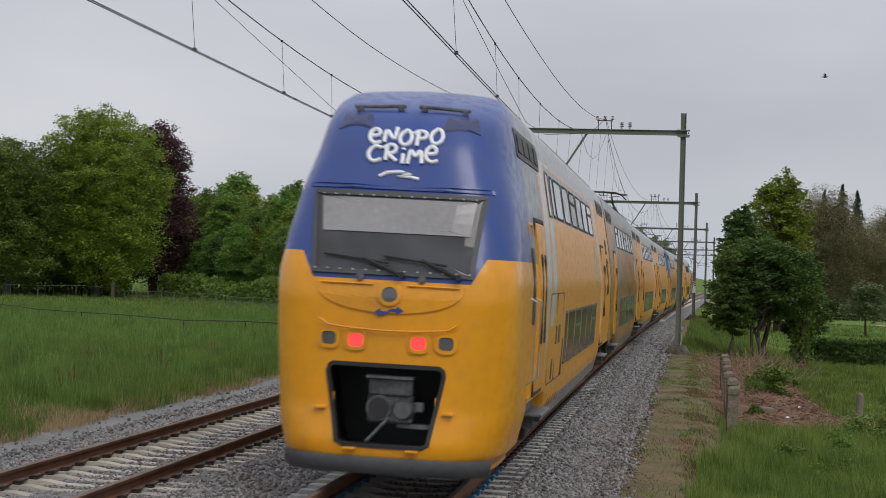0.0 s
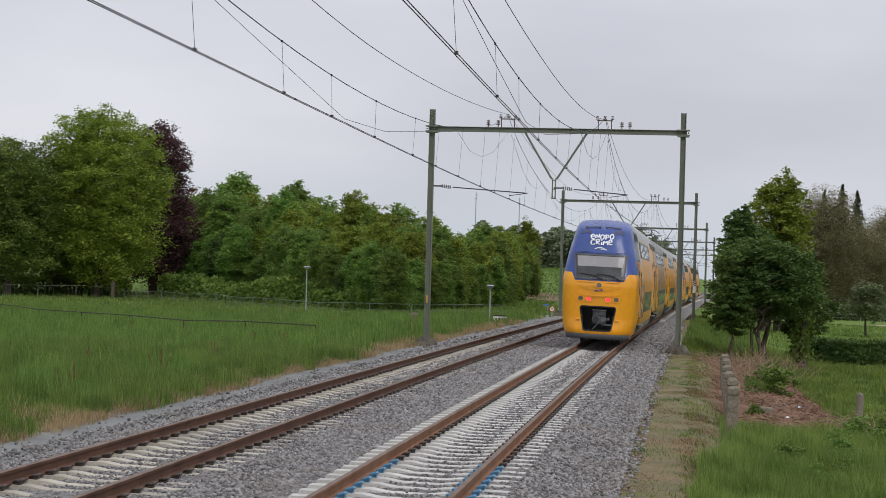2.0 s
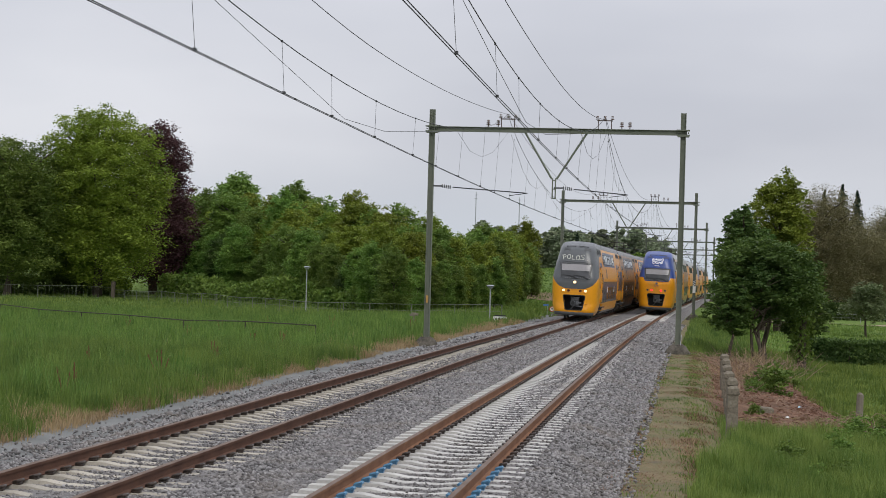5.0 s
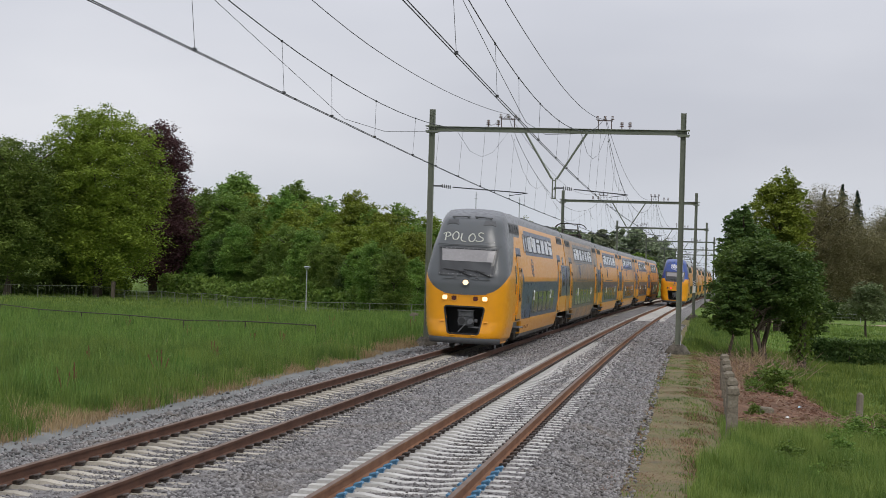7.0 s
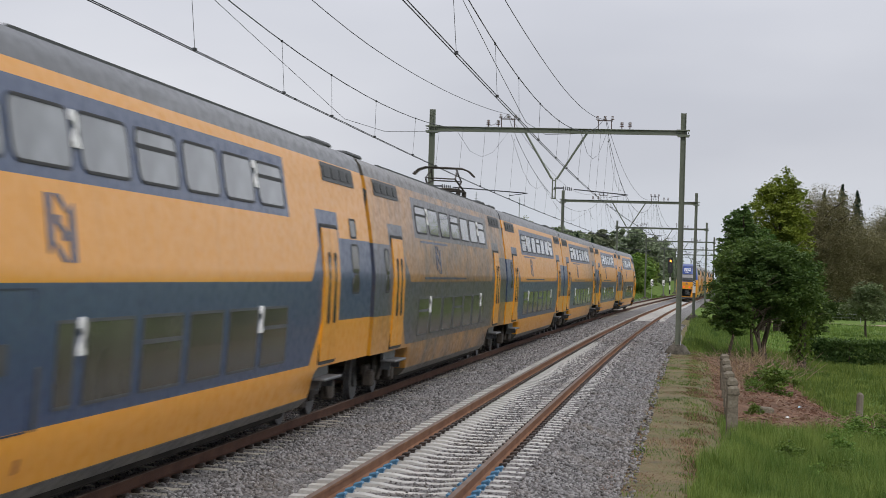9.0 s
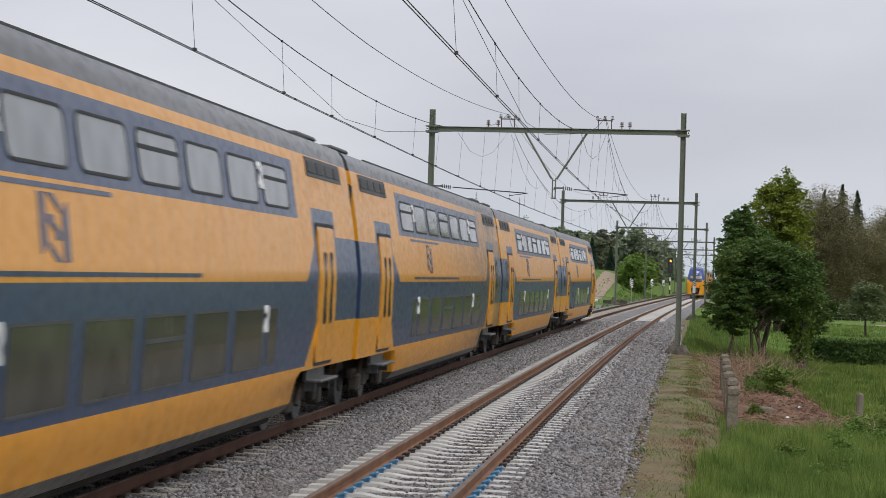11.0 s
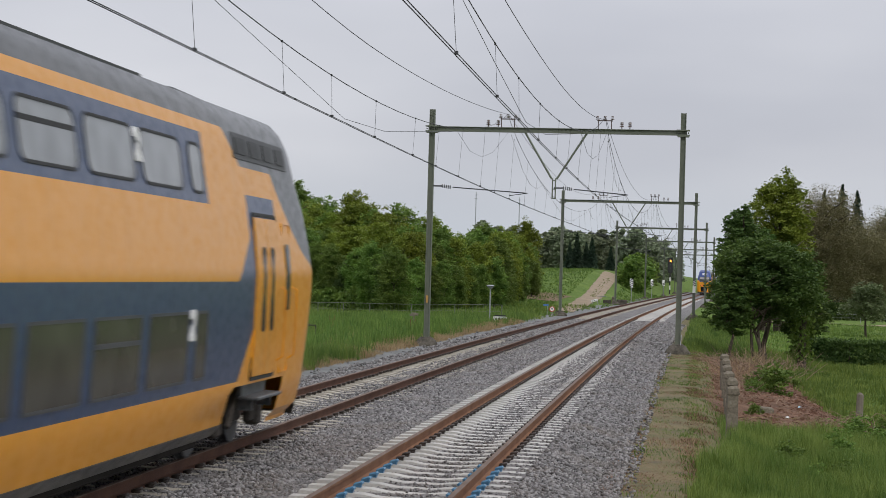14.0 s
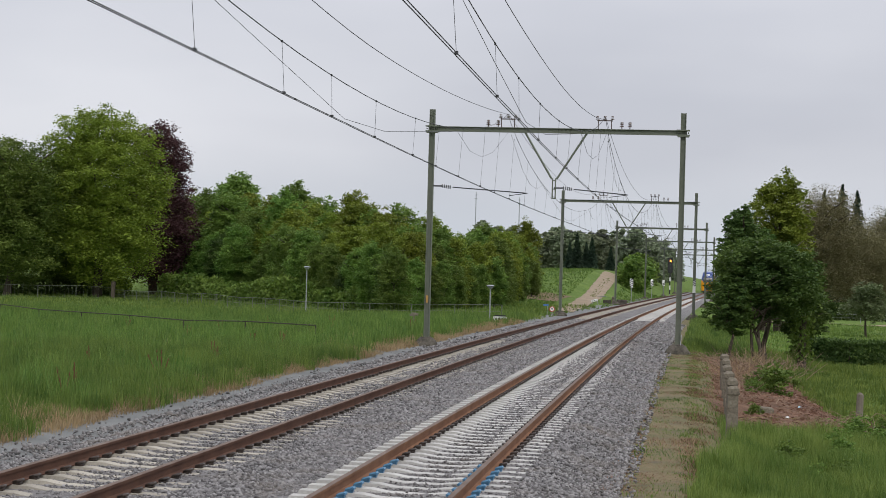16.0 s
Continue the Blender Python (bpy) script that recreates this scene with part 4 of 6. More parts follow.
    box(b, cx - 0.33, tip - 0.12, 1.05, 0.12, 0.1, 0.12, bevel=0.02)
    rod(b, (cx, tip, 0.92), (cx + 0.24, tip + 0.03, 0.64), 0.022)
    box(b, cx - 0.3, tip - 0.16, 0.83, 0.42, 0.12, 0.05)
    rod(b, (cx, tip - 0.2, 1.02), (cx, tip - 1.1, 1.02), 0.14)
    cp = part("coupler", b, M["coupler"], t, "greasy automatic coupler under a grey hood")
    b = bmesh.new()
    disc(b, (cx + 0.12, tip + 0.0, 1.03), (0, 1, 0), 0.115, 0.04, 18)
    part("socket", b, M["black"], cp)
    # skirt, brow and roof ledge
    b = bmesh.new()
    prev = None
    for i in range(41):
        x = -1.2 + 2.4 * i / 40
        ys = nose_y(x * 0.985, 0.46, tip)
        ring = [b.verts.new((x * 1.02, ys + 0.02, 0.47)), b.verts.new((x * 1.02, ys + 0.035, 0.42)), b.verts.new((x, ys - 0.02, 0.27)), b.verts.new((x, ys - 0.12, 0.27))]
        if prev:
            for a in range(3):
                b.faces.new((prev[a], prev[a + 1], ring[a + 1], ring[a]))
        prev = ring
    part("skirt", b, M["skirt_grey"], t, "grey rubber skirt along the bottom", smooth=True)
    b = bmesh.new()
    patch(b, dense_line([(-1.10, 3.55), (-1.08, 3.60), (1.08, 3.60), (1.10, 3.55)], 0.12), surf, 0.02, 2, back=0.04)
    part("brow", b, seam, t)
    for k in (-1, 1):
        b = bmesh.new()
        patch(b, [(0.40, 4.28), (0.46, 4.47), (0.80, 4.46), (0.86, 4.26)] if k > 0 else [(-0.86, 4.26), (-0.80, 4.46), (-0.46, 4.47), (-0.40, 4.28)], surf, 0.02, 2, back=0.05)
        part("brow_plate", b, M["brow_blue"] if blue else M["frame_grey"], t)
    b = bmesh.new()
    for k in (-1, 1):
        q0, q1 = surf(k * 0.08, 4.53, 0.0), surf(k * 0.70, 4.50, 0.0)
        rod(b, q0 + Vector((0, 0.02, 0.05)), q1 + Vector((0, 0.02, 0.05)), 0.022, n=6)
        for f in (0.1, 0.9):
            q = q0.lerp(q1, f)
            box(b, q.x, q.y, q.z + 0.02, 0.07, 0.10, 0.07, bevel=0.01)
    part("horn_bar", b, M["coupler"], t, "dark bar with horns across the roof edge")
    b = bmesh.new()
    prev = None
    for y, h, w in ((tip - 1.3, 4.62, 0.62), (tip - 1.8, 4.74, 0.72), (tip - 2.7, 4.86, 0.76), (tip - 7.0, 4.915, 0.76), (tip - 7.8, 4.84, 0.66)):
        ring = [b.verts.new((x * w, y, z)) for x, z in ((-1.15, h - 0.25), (-0.95, h - 0.03), (-0.6, h), (0.6, h), (0.95, h - 0.03), (1.15, h - 0.25))]
        if prev:
            for a in range(5):
                b.faces.new((prev[a], prev[a + 1], ring[a + 1], ring[a]))
        else:
            b.faces.new(ring)
        prev = ring
    part("roof_cowl", b, M["cowl_blue"] if blue else M["roof_grey"], t, smooth=False)
    # sprayed words
    if words:
        mt = M["spray_white"] if blue else M["spray"]
        if blue:
            b = bmesh.new()
            tube(b, [surf(-x, z, 0.01) for x, z in ((-0.27, 3.70), (-0.18, 3.75), (-0.02, 3.765), (0.10, 3.745), (-0.05, 3.70), (0.10, 3.705), (0.20, 3.685))], 0.022, 6)
            part("flourish", b, mt, t)
        for text, high, x, z, r in words:
            sprayed(t, text, high, lambda u, v: surf(-(x + u), z + v, 0.012), mt, r)


STROKES = {"e": [[(0.1, 0.5), (0.85, 0.55), (0.75, 0.9), (0.4, 1.0), (0.08, 0.7), (0.1, 0.25), (0.5, 0.0), (0.95, 0.15)]], "N": [[(0.05, 0.0), (0.12, 1.0), (0.8, 0.05), (0.9, 1.0)]],
           "O": [[(0.5, 1.0), (0.1, 0.75), (0.05, 0.3), (0.4, 0.0), (0.85, 0.2), (0.95, 0.65), (0.7, 0.98), (0.45, 1.0)]], "P": [[(0.2, 0.0), (0.25, 0.95)], [(-0.1, 0.8), (0.4, 1.05), (0.9, 0.85), (0.8, 0.55), (0.25, 0.45)]],
           "C": [[(1.0, 0.85), (0.5, 1.0), (0.05, 0.65), (0.1, 0.2), (0.5, 0.0), (1.0, 0.2)]], "R": [[(0.15, 0.0), (0.2, 0.95)], [(-0.1, 0.75), (0.5, 1.05), (0.9, 0.8), (0.7, 0.5), (0.2, 0.45), (0.95, 0.0)]],
           "i": [[(0.5, 0.0), (0.5, 0.6)], [(0.5, 0.85), (0.55, 0.95)]], "M": [[(0.0, 0.0), (0.15, 1.0), (0.5, 0.35), (0.85, 1.0), (1.0, 0.05)]], "L": [[(0.2, 1.0), (0.1, 0.1), (0.85, 0.05)]],
           "S": [[(0.95, 0.9), (0.5, 1.05), (0.15, 0.8), (0.45, 0.52), (0.95, 0.35), (0.85, 0.05), (0.3, -0.05), (-0.1, 0.05)]], ".": [[(0.3, 0.0), (0.45, 0.03)]]}


def sprayed(parent, words, high, place, mt, r):
    """Words in round spray strokes, one mesh a letter; they sway a little from letter to letter."""
    wide = high * 0.86
    at = -sum((0.45 if c in ".i" else 1.12) * wide for c in words) / 2
    for i, c in enumerate(words):
        w = (0.45 if c in ".i" else 1.0) * wide
        lift = 0.10 * high * math.sin(i * 1.9)
        b = bmesh.new()
        for line in STROKES[c]:
            pts = [Vector((p[0], p[1], 0)) for p in line]
            for _ in range(2):
                pts = [pts[0]] + [q for a, e in zip(pts, pts[1:]) for q in (a.lerp(e, 0.25), a.lerp(e, 0.75))] + [pts[-1]]
            tube(b, [place(at + p.x * w, lift + p.y * high) for p in pts], r, 6)
        part("sprayed_letter", b, mt, parent, "sprayed graffiti letter on the nose")
        at += w + 0.12 * wide


def dense_line(o, step):
    out = []
    for i in range(len(o)):
        (a0, b0), (a1, b1) = o[i], o[(i + 1) % len(o)]
        k = max(1, int(math.hypot(a1 - a0, b1 - b0) / step))
        out += [(a0 + (a1 - a0) * j / k, b0 + (b1 - b0) * j / k) for j in range(k)]
    return out


def livery_grey(nose, y0, y1, d0, d1):
    """Yellow, with blue window bands that widen round the doors; d0, d1: the doors' places."""
    def roof(x, y, z): return z > 4.48

    def blue(x, y, z):
        a = y - d0
        b = (y * -1.0) + d1
        m = a.op("MINIMUM", b)
        hi = m.ramp(0.75, 1.75, 3.18, 2.43)
        lo = m.ramp(0.75, 1.45, 1.75, 1.07)
        door_top = (m.size() < 0.98).both(z > 1.75).both(z < 3.62)
        return (z < hi).both(z > lo).either(door_top)

    def band(x, y, z): return (z > 3.41).both(z < 4.32).both(y > d0 + (3.1 if nose else 2.8)).both(y < d1 - (3.1 if nose else 2.1))

    def foot(x, y, z): return (z < 0.52).both(x > -1)
    zones = [(blue, NAVY), (band, NAVY), (roof, GREY), (foot, (0.055, 0.055, 0.05))]
    if nose:
        def mask(x, y, z):
            d = (y * -1.0) + y1
            return (z - x * x * x * x * 0.16 - d * d * 0.17 > 1.93).both(d < 3.3).either((z > 4.0).both(d - z * 1.6 < -1.3))

        def front(x, y, z):
            return ((y * -1.0) + y1 < 3.22).both(z < 3.7).both((y * -1.0) + y1 > -1)
        zones = [(blue, NAVY), (band, NAVY), (front, YELLOW), (roof, GREY), (foot, (0.055, 0.055, 0.05)), (front_low(y1), YELLOW), (mask, (0.085, 0.093, 0.10))]
    return zones


def front_low(y1):
    return lambda x, y, z: ((y * -1.0) + y1 < 2.6).both(z < 2.0)


def livery_blue(nose, y0, y1, d0, d1):
    """Yellow sides with pale slanting stripes by the doors, a pale roof edge and a royal blue cab."""
    pale = (0.50, 0.52, 0.50)

    def roof(x, y, z): return z > 4.30

    def stripe(x, y, z):
        u = (y * -1.0) + d1 - z * 0.42
        v = y - d0 - z * 0.42
        a = (u > -0.1).both(u < 0.7).either((u > 1.05).both(u < 1.8).both(z > 1.9))
        b = (v > -0.1).both(v < 0.6)
        return a.either(b).both(z > 1.2).both(z < 4.30)

    def band(x, y, z): return (z > 3.50).both(z < 4.26).both(y > d0 + 3.0).both(y < d1 - 2.4)

    def foot(x, y, z): return z < 0.75
    zones = [(stripe, pale), (band, (0.23, 0.24, 0.24)), (roof, (0.33, 0.34, 0.34)), (foot, (0.17, 0.175, 0.18))]
    if nose:
        def cab(x, y, z): return ((y * -1.0) + y1 < 2.95).both(z < 9.0)

        def wall(x, y, z): return ((y * -1.0) + y1 > 2.6).both((y * -1.0) + y1 < 5.2).both(z > 2.78)

        def hood(x, y, z):
            d = (y * -1.0) + y1
            edge = x.ramp(0.92, 1.08, 2.49, 2.79)
            return (z > edge).both(d < 2.6)
        zones = zones + [(wall, (0.16, 0.17, 0.175)), (cab, YELLOW), (wall, (0.16, 0.17, 0.175)), (hood, ROYAL)]
    return zones


def coach(kind, nose, words=(), panto=False, sooty=False):
    """A coach with its parts; y points to its nose or to its front end."""
    blue = kind == "blue"
    length = LEND if nose else LC
    y1, y0 = length / 2, -length / 2 + 0.2
    y1 -= 0 if nose else 0.2
    d0, d1 = (y0 + 4.2, y1 - 4.0) if nose else (y0 + 2.95, y1 - 2.95)
    lab = ("yellow double-deck end coach with a royal blue cab" if nose else "yellow double-deck coach with pale slanting stripes") if blue else \
        ("yellow and blue double-deck end coach with a dark grey cab" if nose else "dusty yellow and blue double-deck coach")
    t = thing("train_coach", lab, "train coach", group="coaches of the yellow train with a blue cab" if blue else "coaches of the yellow and blue train")
    lv = (livery_blue if blue else livery_grey)(nose, y0, y1, d0, d1)
    key = ("skin", kind, nose, bool(panto), sooty)
    if key not in M:
        M[key] = paint("coach_paint_" + kind + ("_cab" if nose else ""), lv, YELLOW, 0.30, 0.10 if blue else 0.05 if nose else 0.26 if panto else 0.12, (y0 + 2.5, y0 + 14.0) if sooty else (y0 + 7.0, y0 - 1.0) if panto else None)
    body = part("body", body_mesh(y0, y1, nose, True), M[key], t)
    sharp_smooth(body)
    fr = M["rubber"]
    for side in (-1, 1):
        if nose:
            # the band of upper windows ends in a brown-framed one, at the cab on one side and at the gangway on the other
            r = y0 - 0.2
            up = [(r + 8.6 + 2.0 * i, 1.72) for i in range(6)]
            low = [(r + (10.6 if side > 0 else 8.7) + 2.0 * i, 1.7) for i in range(5)]
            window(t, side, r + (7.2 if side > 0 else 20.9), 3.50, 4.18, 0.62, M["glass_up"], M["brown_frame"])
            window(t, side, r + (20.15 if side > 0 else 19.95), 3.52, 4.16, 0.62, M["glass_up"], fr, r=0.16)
        else:
            up = [(y0 + 7.05 + 2.1 * i, 1.75) for i in range(7)]
            low = [(y0 + 6.9 + 2.13 * i, 1.75) for i in range(6)]
        for i, (y, w) in enumerate(up):
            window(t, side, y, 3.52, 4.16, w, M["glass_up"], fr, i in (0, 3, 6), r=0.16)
        for i, (y, w) in enumerate(low):
            window(t, side, y, 1.20, 2.07, w, M["glass"], M["frame_grey"], i in (0, 3), r=0.06)
        window(t, side, low[-1][0] + (1.5 if side > 0 or not nose else 1.45), 1.20, 2.07, 0.55, M["glass"], M["frame_grey"], r=0.06)
        for d in (d0, d1):
            door(t, side, d, M["yellow"], M["rubber"])
        window(t, side, y0 + (1.75 if nose else 1.5), 2.20, 3.10, 0.5 if not nose else 0.78, M["glass"], fr, r=0.14)
        if nose:
            window(t, side, y0 + 1.75, 3.2, 3.56, 0.66, M["glass"], fr, r=0.1)
            b = bmesh.new()
            frame_patch(b, rounded(y1 - 2.85, y1 - 2.30, 1.05, 3.30, 0.05, 2), 0.03, side_at(side), 0.02)
            cab = part("cab_door", b, M["yellow"], t, "narrow cab door")
            b = bmesh.new()
            patch(b, rounded(y1 - 2.70, y1 - 2.45, 2.0, 2.98, 0.08), side_at(side), 0.02, 3)
            part("pane", b, M["glass"], cab)
            for dy in (-3.0, -2.2):
                b = bmesh.new()
                tube(b, [Vector((side * 1.42, y1 + dy, 1.25)), Vector((side * 1.52, y1 + dy, 1.32)), Vector((side * 1.52, y1 + dy, 2.30)), Vector((side * 1.42, y1 + dy, 2.36))], 0.016, 6)
                part("grab_rail", b, M["galv"] if blue else M["yellow"], t)
            for i, (dy, z, w, h) in enumerate(((0, 1.25, 0.12, 0.3), (0.55, 1.75, 0.14, 0.28), (1.2, 1.75, 0.3, 0.28), (2.2, 1.35, 0.10, 0.6), (0.1, 0.75, 0.10, 0.14), (0.7, 0.75, 0.10, 0.14), (1.3, 0.75, 0.10, 0.14), (1.9, 0.75, 0.10, 0.14))):
                b = bmesh.new()
                yy = d1 - 2.6 - dy if side < 0 else d0 + 2.4 + dy
                patch(b, rounded(yy - w / 2, yy + w / 2, z - h / 2, z + h / 2, 0.02, 1), side_at(side), 0.014, 2)
                part("service_hatch", b, M["frame_grey"] if i < 4 else M["rust_latch"], t)
        if nose:
            # the plant room behind the cab: two flush access panels with their joints
            for k in (0, 1):
                b = bmesh.new()
                c = (d1 - 2.45 - 1.5 * k) if side < 0 else (d0 + 2.45 + 1.5 * k)
                frame_patch(b, rounded(c - 0.7, c + 0.7, 1.05, 2.38, 0.03, 1), 0.018, side_at(side), 0.006)
                part("access_panel", b, M["panel_joint"], t, "flush access panel with a dark joint")
        louvre(t, side, y0 + (2.6 if nose else 2.35), 3.1, 4.14, 4.46)
        louvre(t, side, y1 - (3.7 if nose else 2.35), 3.4 if nose else 3.1, 4.10 if nose else 4.14, 4.46)
        if not blue:
            mark(t, side, (y0 + (18.1 if side < 0 else 10.8)) if nose else (y0 + 9.4 if side > 0 else y1 - 9.4), 2.95, M["navy"], 0.68)
            for z, a, c in (() if nose else ((3.34, y0 + 6.6 if side > 0 else y1 - 11.3, 4.7), (2.51, y0 + 6.8 if side > 0 else y1 - 14.8, 8.0))):
                b = bmesh.new()
                patch(b, [(a, z - 0.025), (a + c, z - 0.025), (a + c, z + 0.025), (a, z + 0.025)], side_at(side), 0.006, 1)
                part("stripe", b, M["navy"], t)
            for y, z in ((low[0][0] + 0.98, 1.9), (low[-1][0] + 1.0, 1.9), (up[0][0] + (2.98 if nose and side > 0 else 1.0), 3.95), (up[-1][0] - 1.0, 3.95)):
                b = bmesh.new()
                patch(b, [(y + side * a, z + c) for a, c in ((-0.1, -0.19), (0.1, -0.19), (0.1, -0.13), (-0.01, -0.13), (0.1, 0.04), (0.1, 0.13), (0.05, 0.19), (-0.06, 0.19), (-0.1, 0.13), (-0.1, 0.08), (-0.045, 0.08), (-0.03, 0.13), (0.03, 0.13), (0.04, 0.05), (-0.1, -0.13))], side_at(side), 0.03, 1)
                part("class_figure", b, M["white"], t, "white class figure beside the window")
        else:
            mark(t, side, d0 + 3.4, 2.9, M["pale_stripe"], 0.8)
    for y in ((-10.2, y1 - 4.2) if nose else (-10.0, 10.0)):
        bogie(t, y)
    b = bmesh.new()
    box(b, 0, 0, 0.30, 2.2, 15.5, 0.16, bevel=0.04)
    part("underframe", b, M["under"], t)
    for y, sg in ((y0, -1),) if nose else ((y0, -1), (y1, 1)):
        b = bmesh.new()
        for i in range(3):
            box(b, 0, y + sg * (0.04 + 0.06 * i), 2.65, 2.36 - 0.08 * (i % 2), 0.05, 3.1)
        part("gangway", b, M["rubber"], t, "black rubber gangway bellows")
    if nose:
        nose_parts(t, y1, blue, words)
    # roof
    ry = y1 - (9.0 if nose else 2.6)
    for x, z in ((-0.88, 4.815), (-0.5, 4.885), (0.5, 4.885), (0.88, 4.815)):
        b = bmesh.new()
        box(b, x, (y0 + 2.6 + ry) / 2, z, 0.05, ry - y0 - 2.6, 0.04)
        part("roof_seam", b, M["roof_grey"], t)
    for y, w in (((y0 + 1.6), 1.9),) if nose else ((y0 + 1.4, 1.7), (y1 - 1.4, 1.7)):
        b = bmesh.new()
        box(b, 0, y, 4.93, 1.3, w, 0.10, bevel=0.04)
        part("roof_unit", b, M["roof_grey"], t)
    if panto:
        pantograph(t, y0 + 6.2 if panto > 0 else y1 - 6.2)
    return t


def pantograph(t, y):
    b = bmesh.new()
    for x in (-0.55, 0.55):
        for d in (-0.7, 0.7):
            disc(b, (x, y + d, 4.97), (0, 0, 1), 0.07, 0.24, 10)
        rod(b, (x, y - 0.8, 5.08), (x, y + 0.8, 5.08), 0.035)
        rod(b, (x, y - 0.7, 5.10), (x * 0.8, y + 0.75, 5.40), 0.028)
        rod(b, (x, y + 0.7, 5.10), (x * 0.8, y - 0.75, 5.40), 0.028)
        rod(b, (x * 0.8, y + 0.75, 5.40), (x * 0.7, y - 0.1, 5.70), 0.022)
        rod(b, (x * 0.8, y - 0.75, 5.40), (x * 0.7, y + 0.1, 5.70), 0.022)
    for d in (-0.7, 0.7):
        rod(b, (-0.55, y + d, 5.10), (0.55, y + d, 5.10), 0.03)
    for d in (-0.75, 0.75):
        rod(b, (-0.44, y + d, 5.40), (0.44, y + d, 5.40), 0.02)
    pg = part("pantograph", b, M["bogie"], t, "raised dark pantograph touching the contact wire")
    b = bmesh.new()
    for d in (-0.18, 0.18):
        tube(b, [Vector((x, y + d, z)) for x, z in ((-0.92, 5.52), (-0.75, 5.68), (-0.55, 5.75), (0.55, 5.75), (0.75, 5.68), (0.92, 5.52))], 0.028, 6)
    part("collector_head", b, M["bogie"], pg)


M["royal_panel"] = paint("royal_blue_panel", [], ROYAL)
M["brow_blue"] = paint("dark_blue_plate", [], (0.02, 0.035, 0.12))
M["cowl_blue"] = paint("blue_roof_cowl", [], (0.03, 0.06, 0.19))
M["roof_grey"] = mat("sooty_roof", (0.045, 0.048, 0.05), (0.085, 0.09, 0.092), 0.7, bump=0.1)
M["skirt_grey"] = mat("grey_skirt", (0.05, 0.052, 0.055), (0.09, 0.092, 0.095), 0.7, bump=0.1)
# pale tone of the sunblind, also painted sky reflection on the windscreens
M["blind_sheen"] = mat("pale_blind_and_reflection", (0.24, 0.23, 0.235), (0.31, 0.30, 0.305), 0.25, bump=0)
M["brown_frame"] = mat("brown_window_frame", (0.10, 0.05, 0.02), (0.16, 0.08, 0.03), 0.6, bump=0)
M["lamp_off_red"] = glassy("unlit_red_lens", (0.07, 0.012, 0.012), 0.15)
M["panel_joint"] = mat("dark_panel_joint", (0.012, 0.02, 0.04), (0.02, 0.03, 0.06), 0.6, bump=0)
M["rust_latch"] = mat("rusty_latch", (0.25, 0.10, 0.03), (0.36, 0.16, 0.05), 0.7, bump=0.1)

TRAINS = []


def build_trains():
    """The grey-cab train of six coaches, and the blue-cab train of two coupled units."""
    a = coach("grey", True, [("POLOS...", 0.29, -0.02, 3.71, 0.018)])
    b = coach("grey", False)
    c = coach("grey", False, panto=-1)
    rear = coach("grey", True)
    g = [(a, LEND / 2, True), (c, LEND + LC * 0.5, False), (b, LEND + LC * 1.5, False), (coach("grey", False, sooty=True), LEND + LC * 2.5, True),
         (copy_thing(b, Matrix()), LEND + LC * 3.5, False), (rear, LEND * 1.5 + LC * 4, False)]
    TRAINS.append(("grey", LEFT, g))
    e = coach("blue", True, [("eNOPO", 0.19, 0.0, 4.09, 0.025), ("CRiMe", 0.20, -0.02, 3.87, 0.025)])
    f = coach("blue", False, panto=1)
    h = coach("blue", False)
    e2 = coach("blue", True)
    bl, pos = [(e, LEND / 2, True)], LEND
    for ob, n, back in ((f, False, True), (h, False, False), (e2, True, False), (copy_thing(e2, Matrix()), True, True), (copy_thing(h, Matrix()), False, False),
                        (copy_thing(e2, Matrix()), True, False)):
        ln = LEND if n else LC
        bl.append((ob, pos + ln / 2, back))
        pos += ln + (0.6 if n and not back else 0)
    TRAINS.append(("blue", 0.0, bl))


def head_place(kind, t):
    """Where the near end of each train stands on the line at a time."""
    if kind == "grey":
        u = t - 8.6
        lag = np.interp(t, [5.0, 6.5, 7, 7.5, 8, 8.5, 9, 9.5, 11, 11.5, 12, 12.5, 13, 13.5, 14, 15], [0, 0.05, -0.15, 0.55, 0.2, 0.55, -0.5, -0.4, 0.3, 0.6, 0.5, 0.95, 0.4, 1.5, 0.85, 1.0])
        return 19.4 - 27.35 * u - 0.125 * u * u + float(lag)
    return 21.25 + 25.55 * t - float(np.interp(t, [0, 0.5, 1, 1.5, 2, 4, 8], [0, 0.2, 0.1, 0.8, 0.7, 1.0, 1.0]))


def motions():
    for kind, off, cars in TRAINS:
        for ob, d, back in cars:
            rows = []
            for i in range(33):
                t = i * 0.5
                s = head_place(kind, t) + d
                p, q = P(s - 10, off), P(s + 10, off)
                turn = math.degrees(math.atan2(q.x - p.x, q.y - p.y))
                m = Matrix.Translation((p + q) / 2) @ pose(0, 0, 0, 0, 0, -turn) @ pose(0, 0, 0, 0, CANT, 0)
                rows.append((t, m @ pose(0, 0, 0, 0, 0, 180) if back else m))
            walk(ob, rows)
    for ob in BIRD:
        walk(ob, [(0.0, pose(12.7, 120, 15.6, 0, 0, 5)), (0.5, pose(17.7, 122, 15.4, 0, 0, 5)), (2.0, pose(33, 127, 17, 0, 0, 5)), (16.0, pose(170, 160, 30, 0, 0, 5))])


